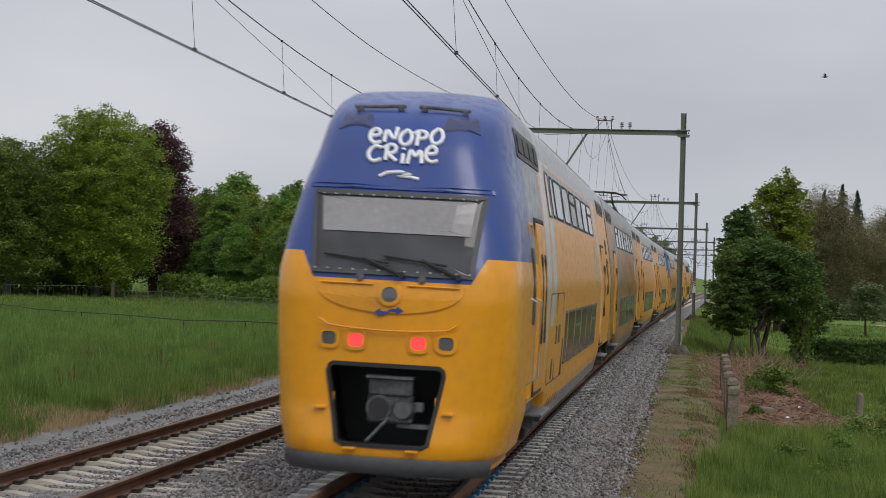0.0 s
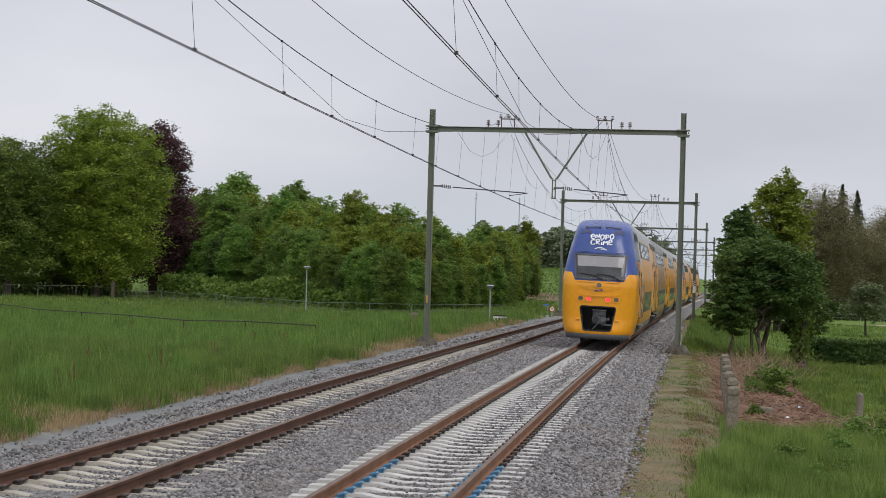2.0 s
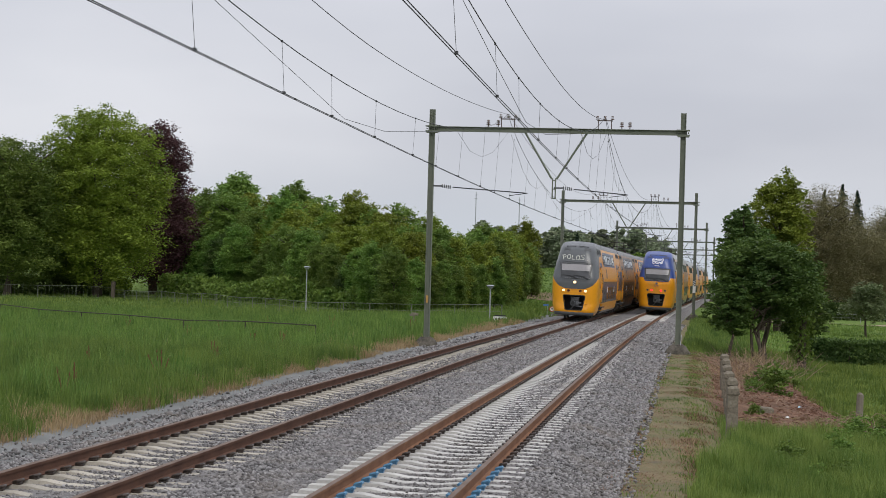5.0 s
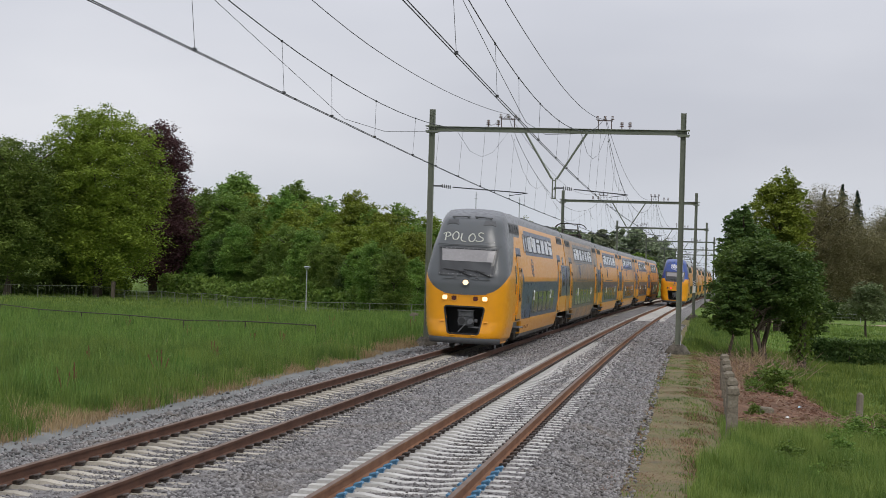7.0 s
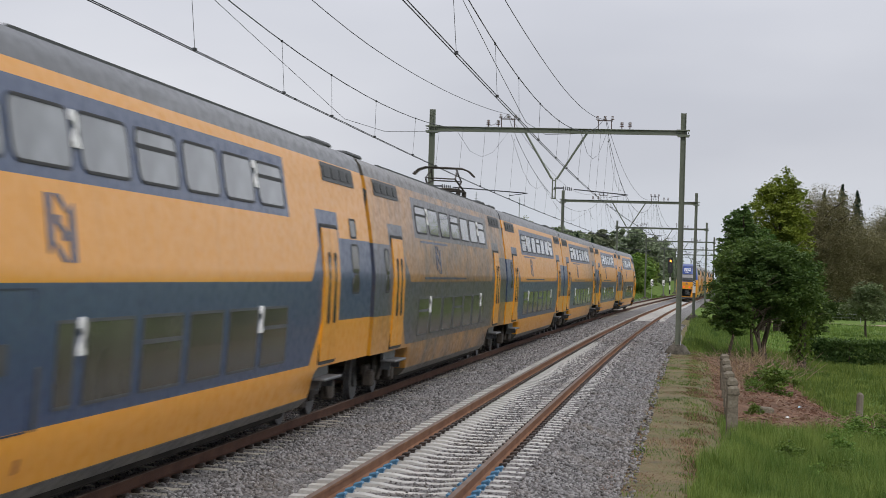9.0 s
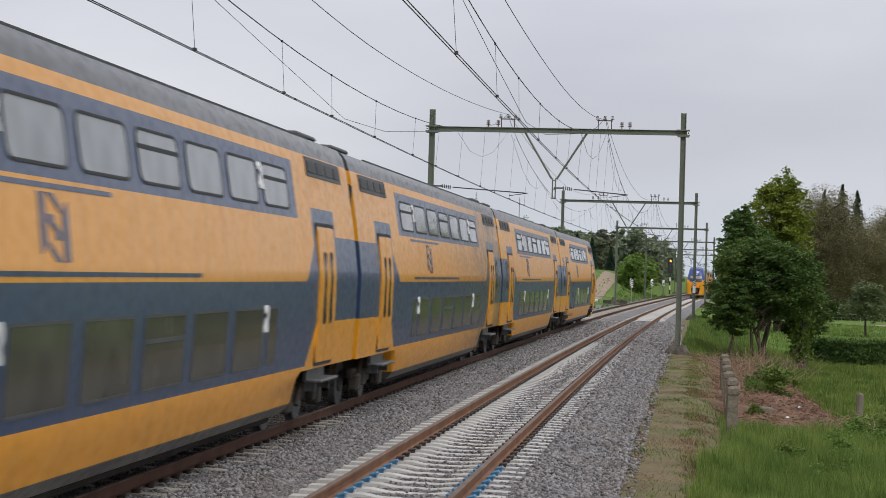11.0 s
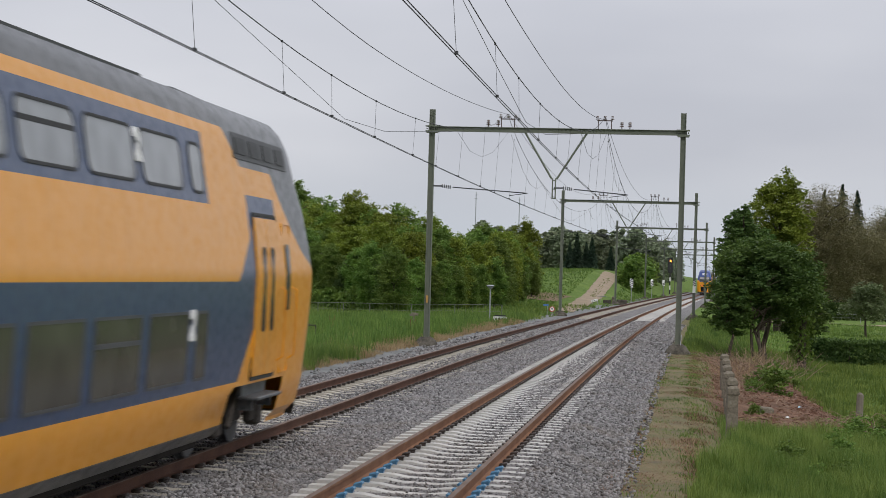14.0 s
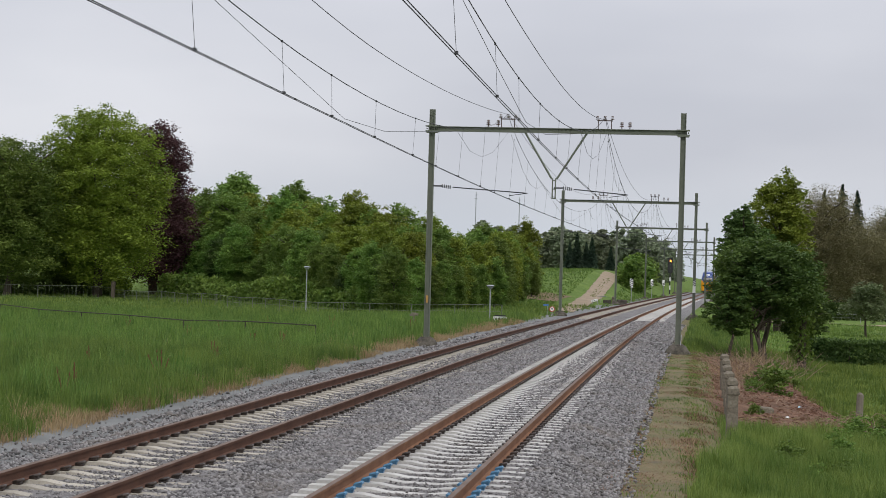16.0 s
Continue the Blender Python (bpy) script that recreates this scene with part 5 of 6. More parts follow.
# ---- plants ----
def turned(rng, n):
    q = rng.normal(size=(n, 4))
    q /= np.linalg.norm(q, axis=1, keepdims=True)
    w, x, y, z = q.T
    return np.stack([1 - 2 * (y * y + z * z), 2 * (x * y - z * w), 2 * (x * z + y * w), 2 * (x * y + z * w), 1 - 2 * (x * x + z * z), 2 * (y * z - x * w),
                     2 * (x * z - y * w), 2 * (y * z + x * w), 1 - 2 * (x * x + y * y)], 1).reshape(n, 3, 3)


def leaves_at(name, pts, size, material, rng, parent=None, label="", flat=0.0, long=1.5):
    """Many small leaf blades, one quad each, at the points given."""
    n = len(pts)
    base = np.array([(-0.5, 0, 0), (0, -0.5 * long, 0.08), (0.5, 0, 0), (0, 0.5 * long, 0.08)])
    R = turned(rng, n)
    v = np.einsum("nij,kj->nki", R, base)
    if flat:
        v[:, :, 2] *= 1 - flat
    v = v * (size * rng.uniform(0.55, 1.3, (n, 1, 1))) + pts[:, None, :]
    return fast_mesh(name, v.reshape(-1, 3), np.arange(4 * n).reshape(n, 4), material, parent, label)


def in_blobs(blobs, n, rng, clump=26, spread=0.22, shell=0.55):
    """Points in tufts spread over a set of rounded masses: (x, y, z, rx, ry, rz)."""
    b = np.array(blobs)
    k = max(1, n // clump)
    w = b[:, 3] * b[:, 5] + b[:, 3] * b[:, 4]
    i = rng.choice(len(b), k, p=w / w.sum())
    d = rng.normal(size=(k, 3))
    d /= np.linalg.norm(d, axis=1, keepdims=True)
    r = rng.uniform(shell, 1.08, (k, 1))
    c = b[i, :3] + d * r * b[i, 3:6]
    j = rng.integers(0, k, n)
    return c[j] + rng.normal(size=(n, 3)) * spread * b[i[j], 3:4] * np.array([1, 1, 0.6])


def limbs(bm, base, top, r, rng, n=7, reach=2.0, start=0.3):
    base, top = Vector(base), Vector(top)
    pts = [base.lerp(top, f) + Vector((rng.normal() * 0.04, rng.normal() * 0.04, 0)) * (top - base).length * (0.3 + f) for f in (0, 0.25, 0.5, 0.75, 1)]
    for i in range(4):
        rod(bm, pts[i], pts[i + 1], r * (1 - 0.2 * i), r * (0.8 - 0.2 * i), 7)
    for i in range(n):
        f = rng.uniform(start, 0.95)
        a = pts[int(f * 4)].lerp(pts[min(4, int(f * 4) + 1)], f * 4 % 1)
        ang = rng.uniform(0, 6.28)
        e = a + Vector((math.cos(ang), math.sin(ang), rng.uniform(0.3, 1.1))) * reach * rng.uniform(0.6, 1.1)
        m = a.lerp(e, 0.5) + Vector((0, 0, 0.08 * reach))
        rod(bm, a, m, r * 0.42, r * 0.28, 5)
        rod(bm, m, e, r * 0.28, r * 0.08, 5)


def tree(name, label, h, rad, material, seed, n=6000, leaf=0.3, low=0.1, wood=True, blobs=16, shell=0.5, category="tree", cone=0.0, spread=0.22, clump=26):
    """A broad-leaved tree or bush: trunk with limbs, and a crown of tufts with an uneven outline."""
    rng = np.random.default_rng(seed)
    t = thing(name, label, category)
    z0 = h * low
    bl = []
    for i in range(blobs):
        f = (i + rng.uniform(0.2, 0.8)) / blobs
        zc = z0 + (h - z0) * (0.12 + 0.76 * f)
        env = math.sin(math.pi * (0.16 + 0.74 * f)) ** 0.7 * (1 - cone * f)
        ang = i * 2.4 + rng.uniform(-0.5, 0.5)
        q = rad * env * rng.uniform(0.35, 0.68)
        s = rad * rng.uniform(0.34, 0.5) * (1 - 0.25 * f)
        bl.append((q * math.cos(ang), q * math.sin(ang), zc, s, s, min(s * 1.05, (h - z0) * 0.24)))
    bl.append((0, 0, h - rad * 0.36, rad * 0.3, rad * 0.3, rad * 0.36))
    leaves_at("crown", in_blobs(bl, n, rng, clump, spread, shell), leaf, material, rng, t, flat=0.4)
    if wood:
        b = bmesh.new()
        limbs(b, (0, 0, -0.3), (0, 0, h * 0.8), 0.028 * h, rng, 9, rad * 0.7, max(0.2, low))
        part("trunk", b, M["bark"], t)
    return t


def fir(label, h, rad, seed):
    rng = np.random.default_rng(seed)
    t = thing("fir_tree", label, "tree")
    pts = []
    for i in range(60):
        f = i / 60
        z = h * (0.12 + 0.86 * f)
        r = rad * (1 - f) * rng.uniform(0.75, 1.15) + 0.08
        k = int(10 + 10 * (1 - f))
        for a in range(k):
            ang = rng.uniform(0, 6.28)
            ln = r * rng.uniform(0.6, 1.1)
            m = int(16 * (0.4 + ln / rad))
            q = rng.uniform(0.1, 1, m)
            pts.append(np.c_[np.cos(ang) * q * ln, np.sin(ang) * q * ln, z - q * ln * 0.25 + rng.normal(size=m) * 0.06])
    leaves_at("crown", np.concatenate(pts), 0.24, M["needle"], rng, t, flat=0.3)
    b = bmesh.new()
    rod(b, (0, 0, -0.3), (0, 0, h * 0.96), 0.022 * h, 0.02)
    part("trunk", b, M["bark"], t)
    return t


def stand(ob, s, off, scale=1.0, tall=1.0, turn=0.0, sink=0.0):
    ob.matrix_basis = Matrix.Translation(G(s, off, -sink)) @ pose(0, 0, 0, 0, 0, turn)
    ob.scale = (scale, scale, scale * tall)
    return ob


def again(ob, s, off, scale=1.0, tall=1.0, turn=0.0, sink=0.0):
    return stand(copy_thing(ob, Matrix()), s, off, scale, tall, turn, sink)


def hedge(label, line, h, depth, n, leaf, material, seed, lumpy=0.0, name="hedge"):
    """A hedge along a line of (s, off)."""
    rng = np.random.default_rng(seed)
    g = [G(*p) for p in line]
    t = thing(name, label, "hedge")
    seg = rng.integers(0, len(g) - 1, n)
    f = rng.uniform(0, 1, n)
    a, b = np.array([tuple(p) for p in g])[seg], np.array([tuple(p) for p in g])[seg + 1]
    c = a + (b - a) * f[:, None]
    d = b - a
    nrm = np.c_[d[:, 1], -d[:, 0]] / np.linalg.norm(d[:, :2], axis=1, keepdims=True)
    hh = h * (1 + lumpy * np.sin(c[:, 0] * 0.9 + c[:, 1] * 0.33) + lumpy * 0.6 * np.sin(c[:, 0] * 2.3 + 1))
    u = rng.uniform(-1, 1, n)
    v = rng.uniform(0, 1, n)
    edge = rng.uniform(0, 1, n) < 0.75
    top = rng.uniform(0, 1, n) < 0.4
    u = np.where(edge & ~top, np.sign(u) * rng.uniform(0.85, 1.05, n), u)
    v = np.where(edge & top, rng.uniform(0.88, 1.05, n), v)
    c[:, :2] += nrm * (u * depth / 2 * (1 - 0.25 * lumpy * 3 * v))[:, None]
    c[:, 2] += v * hh
    leaves_at("foliage", c + rng.normal(size=c.shape) * leaf * 0.4, leaf, material, rng, t)
    bm = bmesh.new()
    for i in range(len(g) - 1):
        p, q = g[i], g[i + 1]
        k = max(2, int((q - p).length / 1.5))
        for j in range(k):
            w = p.lerp(q, j / k)
            rod(bm, w - Vector((0, 0, 0.1)), w + Vector((0.05, 0, h * 0.8)), 0.04, 0.02, 5)
    part("stems", bm, M["bark"], t)
    return t


def tufts(name, label, spots, blade_h, width, material, seed, blades=6, lean=0.45, category="grass"):
    """Grass: bent blades in tufts; spots: rows of (x, y, z, scale)."""
    rng = np.random.default_rng(seed)
    spots = np.asarray(spots)
    n = len(spots) * blades
    sp = np.repeat(spots, blades, axis=0)
    base = sp[:, :3] + np.c_[rng.normal(size=(n, 2)) * 0.06 * sp[:, 3:4], np.zeros(n)]
    ang = rng.uniform(0, 6.28, n)
    d = np.c_[np.cos(ang), np.sin(ang), np.zeros(n)]
    h = (blade_h * rng.uniform(0.5, 1.2, n) * sp[:, 3])[:, None]
    ln = rng.uniform(0.1, lean, n)[:, None] * h
    side = np.c_[-np.sin(ang), np.cos(ang), np.zeros(n)] * width * rng.uniform(0.7, 1.3, (n, 1))
    up = np.array([0, 0, 1.0])
    v = np.stack([base - side, base + side, base + d * ln * 0.45 + up * h * 0.62 + side * 0.7, base + d * ln * 0.45 + up * h * 0.62 - side * 0.7, base + d * ln + up * h], 1)
    v[:, 0:2, 2] -= 0.03
    k = 5 * np.arange(n)[:, None]
    f = np.concatenate([k + np.array([[0, 1, 2]]), k + np.array([[0, 2, 3]]), k + np.array([[3, 2, 4]])])
    return tagged(fast_mesh(name, v.reshape(-1, 3), f, material), label, category, kind="stuff")


def scatter(n, seed, s0, s1, o0, o1, edge=None, power=1.0, keep=None):
    rng = np.random.default_rng(seed)
    out = []
    for _ in range(n):
        s = s0 + (s1 - s0) * rng.uniform() ** power
        o = rng.uniform(o0, o1)
        w = noise.noise(Vector((s * 0.35, o * 0.5, seed)))
        if keep and not keep(s, o, w):
            continue
        c = noise.noise(Vector((s * 0.85, o * 1.1, seed + 7.3)))
        out.append((*G(s, o), max(0.3, 1.0 + 0.6 * w + 1.0 * c)))
    return out


def wedge(s, o, m=0.0):
    """Whether a place lies within the strip of land that the line's left side shows."""
    return o > -0.36 * s + 3 - m


TRACK_S, TRACK_O = [150, 160, 190, 222, 245, 271, 305, 335, 350], [-7.6, -8.3, -9.4, -10.9, -11.8, -13.0, -14.4, -15.7, -15.0]


def build_grass():
    left = lambda s, o, w: wedge(s, o, 2.0) and o < LEFT - 3.5 + 0.45 * w
    tufts("tall_grass", "tall green meadow grass on the left bank of the line", scatter(34000, 1, 26, 62, -22, LEFT - 2.9, keep=left), 0.42, 0.006, M["blade"], 21, 7)
    tufts("tall_grass", "tall green meadow grass farther along the line", scatter(26000, 2, 60, 130, -46, LEFT - 3.0, keep=left), 0.42, 0.011, M["blade"], 22, 5)
    tufts("fresh_grass", "fresh bright grass clumps in the meadow", scatter(15000, 3, 26, 110, -36, LEFT - 3.9, keep=lambda s, o, w: wedge(s, o, 2) and w > 0.0), 0.46, 0.009, M["blade_lush"], 23, 9)
    tufts("dry_grass", "dry straw-coloured grass along the gravel path", scatter(9000, 4, 25, 120, LEFT - 4.3, LEFT - 3.25), 0.22, 0.006, M["straw"], 24, 5, 1.2)
    tufts("dry_grass", "dry straw tufts in the meadow", scatter(9000, 5, 28, 90, -26, LEFT - 3.2, keep=lambda s, o, w: wedge(s, o, 2) and w < -0.36), 0.36, 0.006, M["straw"], 25, 5, 1.0)
    tufts("meadow_grass", "short meadow grass towards the woods", scatter(16000, 6, 110, 190, -66, LEFT - 3.2, keep=lambda s, o, w: wedge(s, o, 4)), 0.26, 0.02, M["blade"], 26, 4)
    tufts("field_grass", "grass on the rising field", scatter(16000, 16, 150, 345, -42, LEFT - 2.6, keep=lambda s, o, w: not -2.6 < o - float(np.interp(s, TRACK_S, TRACK_O)) < 2.3), 0.2, 0.03, M["blade"], 36, 4)
    right = lambda s, o, w: o < 0.125 * s + 4.2
    tufts("foreground_grass", "lush long grass below the fence posts", scatter(17000, 7, 24, 41, 3.55, 9.4, keep=lambda s, o, w: o > 4.25 - (0.4 if s < 30 else 0) + 0.5 * w - 0.02 * (34 - s)), 0.40, 0.006, M["blade_lush"], 27, 8)
    tufts("verge_grass", "short patchy grass on the verge", scatter(8500, 8, 24, 82, 2.65, 4.45, keep=lambda s, o, w: noise.noise(Vector((s * 1.1, o * 1.8, 5))) + 0.006 * (s - 50) + 0.5 * math.sin(s * 991.0 + o * 577.0) > -0.05), 0.06, 0.006, M["blade"], 28, 6, 1.0)
    tufts("verge_straw", "dry trodden grass on the verge", scatter(5000, 9, 24, 78, 2.6, 4.5), 0.045, 0.005, M["straw"], 29, 4, 2.2)
    tufts("verge_litter", "brown dead stalks on the verge", scatter(20000, 19, 24, 82, 2.5, 4.7), 0.045, 0.007, M["litter"], 39, 4, 2.4)
    tufts("pasture_grass", "pasture grass behind the old fence", scatter(18000, 10, 46, 100, 6.0, 16, keep=lambda s, o, w: right(s, o, w) and o > 7.2 + 0.03 * (60 - s)), 0.20, 0.010, M["blade"], 30, 5)
    tufts("pasture_grass", "pasture grass beyond the hedge", scatter(12000, 11, 95, 185, 5.0, 30, keep=lambda s, o, w: o < 0.13 * s + 6), 0.16, 0.02, M["blade_lush"], 31, 4)
    tufts("bank_grass", "rough grass beside the second portal", scatter(9000, 12, 78, 150, 3.2, 7.0), 0.34, 0.012, M["blade"], 32, 5)
    weed = tree("broadleaf_weed", "low leafy weeds among the long grass", 0.5, 0.55, M["blade_lush"], 51, 1100, 0.06, 0.0, False, 8, category="weeds")
    stand(weed, 46, -13.0)
    wr = random.Random(12)
    for i in range(60):
        s = wr.uniform(38, 95)
        again(weed, s, wr.uniform(max(-0.33 * s + 4, -26), LEFT - 4.6), wr.uniform(0.4, 0.95), wr.uniform(0.6, 1.0), wr.uniform(0, 360), 0.05)
    for i in range(22):
        again(weed, wr.uniform(27, 40), wr.uniform(4.3, 7.4), wr.uniform(0.45, 0.8), 0.8, wr.uniform(0, 360), 0.05)
    rng = np.random.default_rng(3)
    for i in range(15):
        s, o = rng.uniform(34, 95), 0
        o = rng.uniform(-0.30 * s + 2, LEFT - 5)
        b = bmesh.new()
        g = Vector((0, 0, 0))
        for k in range(3):
            e = Vector((rng.normal() * 0.12, rng.normal() * 0.12, rng.uniform(0.5, 0.75)))
            rod(b, (0, 0, 0), e, 0.006, 0.004, 4)
            for q in range(7):
                c = e * rng.uniform(0.6, 1.02)
                bmesh.ops.create_icosphere(b, subdivisions=1, radius=rng.uniform(0.012, 0.026), matrix=Matrix.Translation(c) @ Matrix.Diagonal((0.7, 0.7, 1.6, 1)))
        part("sorrel_plant", b, M["sorrel"]).matrix_basis = Matrix.Translation(G(s, o))
        tagged(bpy.context.scene.objects[-1], "reddish sorrel plant in seed among the grass", "plant", "sorrel in the meadow")


def build_left_trees():
    big = tree("broadleaf_tree", "tall fresh-green tree at the meadow's edge", 18.4, 7.2, M["leaf_fresh"], 1, 130000, 0.18, 0.12, blobs=64, shell=0.72, spread=0.15, clump=70)
    stand(big, 173, -54.2)
    mid = tree("broadleaf_tree", "dense mid-green tree beside the hedge", 14.8, 5.8, M["leaf_mid"], 2, 90000, 0.175, 0.1, blobs=54, shell=0.72, spread=0.16, clump=60)
    stand(mid, 168, -61.0)
    again(mid, 176, -68.5, 1.05, 1.0, 80)
    again(mid, 187, -63.5, 0.95, 1.0, 200)
    again(big, 186, -74, 0.9, 0.95, 130)
    again(mid, 178, -57.5, 0.8, 0.9, 40)
    cop = tree("copper_beech", "tall copper beech with dark purple leaves", 18.0, 5.3, M["leaf_copper"], 3, 80000, 0.18, 0.04, blobs=56, shell=0.7, cone=0.3, spread=0.18, clump=60)
    stand(cop, 187, -52.9)
    hedge("clipped green hedge along a wire fence", [(172, -76), (173, -64), (178, -58), (181, -53.5)], 1.6, 1.2, 9000, 0.2, M["leaf_mid"], 5)
    hedge("long lumpy dark-green shrub border below the woods", [(184, -50.5), (170, -39), (160, -30), (152, -24), (148, -20.5)], 1.85, 2.6, 18000, 0.22, M["leaf_mid"], 6, 0.22, "shrub_border")


def build_wood():
    """The young wood beyond the meadow, in three rows."""
    kinds = [tree("wood_tree", "leafy young tree at the edge of the wood", 9.0, 2.7, M[m], 40 + i, 28000, 0.155, 0.02, blobs=28, shell=0.5, cone=c, spread=0.24, clump=50)
             for i, (m, c) in enumerate((("leaf_mid", 0.0), ("leaf_fresh", 0.2), ("leaf_mid", 0.35), ("leaf_fresh", 0.0), ("leaf_dark", 0.1)))]
    xs, base, tops = [290, 500, 700, 800, 880, 945], [192, 168, 143, 152, 172, 212], [300, 330, 410, 460, 500, 560, 650, 700, 740, 800, 850, 945]
    highs = [9.8, 10.2, 12.8, 9.6, 11.6, 9.4, 8.8, 8.4, 7.8, 7.2, 7.6, 6.9]
    rng = random.Random(9)
    used = set()
    for row, (back, f, step) in enumerate(((2.0, 0.62, 21), (9, 0.84, 19), (19, 1.0, 17), (33, 1.08, 26))):
        c = 296 + 5 * row
        while c < 950:
            s = float(np.interp(c, xs, base)) + back + rng.uniform(-1.5, 1.5)
            h = float(np.interp(c, tops, highs)) * f * rng.uniform(0.86, 1.1)
            bearing = -6.898 + math.degrees(math.atan((c - 784) / 3318.5))
            x = 3.275 + s * math.tan(radians(bearing))
            off = x - centre(s)[0]
            k = rng.randrange(4) if row else rng.choice((0, 2, 4, 0))
            dz = gz(s, off) + 0.5
            args = (s, off, h / 9.0, rng.uniform(0.9, 1.1) * (9.0 / 9.0), rng.uniform(0, 360), 0.15)
            (again if k in used else stand)(kinds[k], *args)
            used.add(k)
            c += step * rng.uniform(0.75, 1.25)
    # far trees wear the leaves with the painted haze
    far = [tree("far_tree", "distant tree on the hillside, with haze put into its leaf colour", 10, 4.0, M["leaf_far"], 70 + i, 2600, 0.8, 0.02, False, 12) for i in range(3)]
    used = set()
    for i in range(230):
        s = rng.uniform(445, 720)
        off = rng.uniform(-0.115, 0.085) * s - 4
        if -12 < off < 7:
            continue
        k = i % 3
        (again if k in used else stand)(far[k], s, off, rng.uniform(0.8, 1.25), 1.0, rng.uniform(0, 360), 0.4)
        used.add(k)
    spruce = fir("dark spruce on the hillside", 8.6, 2.0, 80)
    stand(spruce, 419, -28.9)
    for s, off, k in ((421, -25.7, 0.92), (424, -27.2, 0.8), (430, -22, 0.7), (425, -31, 0.8)):
        again(spruce, s, off, k)
    bank = tree("bank_shrub", "rounded green shrub on the railway bank", 5.2, 2.8, M["leaf_mid"], 90, 6000, 0.36, 0.0, True, 16, category="shrub")
    stand(bank, 318, -11.0, 1.0, 1.0, 0, 0.2)
    for s, off, k, h in ((328, -11.3, 1.15, 1.0), (340, -11.8, 1.1, 0.9), (350, -12, 1.2, 1.0), (375, -12.5, 1.2, 1.0), (400, -13, 1.2, 1.0)):
        again(bank, s, off, k, h, s * 7 % 360, 0.2)


def build_right_trees():
    el = tree("hawthorn_tree", "spreading dark-green hawthorn beside the verge", 5.2, 2.75, M["leaf_thorn"], 7, 46000, 0.115, 0.43, True, 40, 0.7, spread=0.17, clump=60)
    stand(el, 82, 6.75)
    low = tree("hawthorn_tree", "drooping dark-green hawthorn beside the verge", 3.6, 1.4, M["leaf_thorn"], 8, 9000, 0.115, 0.40, True, 14, 0.7, spread=0.16)
    stand(low, 80, 5.2, 0.9)
    again(low, 85, 8.5, 1.0, 1.0, 120)
    rng = np.random.default_rng(5)
    elder = thing("elder_bush", "several bare leaning stems under the hawthorn", "bush", Matrix.Translation(G(80.5, 6.55)))
    for i in range(3):
        b = bmesh.new()
        limbs(b, (rng.normal() * 0.15, rng.normal() * 0.1, -0.2), (rng.normal() * 0.5, 0.1, 3.2), 0.09, rng, 6, 1.2, 0.4)
        part("stem", b, M["bark"], elder)
    ivy = thing("ivy_stump", "old trunk wrapped in ivy beside the hedge", "tree trunk", Matrix.Translation(G(84, 8.35)))
    b = bmesh.new()
    rod(b, (0, 0, -0.2), (0.05, 0, 2.6), 0.22, 0.14, 9)
    part("trunk", b, M["bark"], ivy)
    leaves_at("ivy", np.c_[rng.normal(size=(1500, 2)) * 0.26, rng.uniform(0.4, 3.2, 1500)], 0.12, M["leaf_mid"], rng, ivy)
    tall = tree("lime_tree", "tall light-green tree behind the hawthorn", 12.9, 3.0, M["leaf_fresh"], 11, 44000, 0.17, 0.1, True, 46, 0.65, spread=0.2, clump=50)
    stand(tall, 150, 9.6)
    dk = tree("holly_tree", "dark-green tree behind the hawthorn", 9.2, 2.2, M["leaf_dark"], 12, 26000, 0.19, 0.06, True, 26, 0.6, clump=40)
    stand(dk, 141, 6.5)
    again(dk, 146, 8.3, 0.95, 0.9, 70)
    br = tree("budding_tree", "large tree with brownish budding leaves", 15.2, 6.6, M["leaf_brown"], 13, 90000, 0.14, 0.14, True, 50, 0.3, spread=0.24, clump=40)
    stand(br, 230, 16.4)
    again(br, 243, 26, 0.92, 0.95, 110)
    again(br, 236, 22.5, 0.75, 0.95, 210)
    sp = fir("dark spruce behind the gardens", 18.5, 4.6, 14)
    stand(sp, 270, 21.0)
    again(sp, 272, 18.6, 0.96, 1.0, 50)
    again(sp, 268, 27.4, 0.92, 1.0, 90)
    again(sp, 280, 23.6, 1.0, 0.98, 140)
    ap = tree("fruit_tree", "small grey-green fruit tree on the lawn", 3.9, 2.05, M["leaf_bud"], 15, 5200, 0.16, 0.30, True, 14, 0.3)
    stand(ap, 140, 15.6)
    again(ap, 150, 19.4, 1.0, 1.0, 60)
    hedge("dark clipped hedge across the pasture", [(93.0, 8.9), (92.0, 11.0), (91.0, 14.5), (90, 18)], 1.15, 0.9, 12000, 0.11, M["leaf_dark"], 16)
    hedge("dark hedge behind the lawn", [(205, 14), (205, 24), (206, 34)], 1.7, 1.2, 6000, 0.25, M["leaf_dark"], 17)
    vs = [G(s, o, 0.10) for o in range(7, 46, 2) for s in (181.6, 185.4)]
    fs = [(2 * i, 2 * i + 1, 2 * i + 3, 2 * i + 2) for i in range(len(vs) // 2 - 1)]
    tagged(soup("garden_drive", vs, fs, M["dirt"]), "pale gravel drive across the lawn", "path", kind="structure")
    sh = tree("low_shrub", "low green bramble bush among the brown litter", 0.95, 0.75, M["leaf_mid"], 18, 2400, 0.075, 0.0, False, 10, category="shrub")
    stand(sh, 58, 6.25)
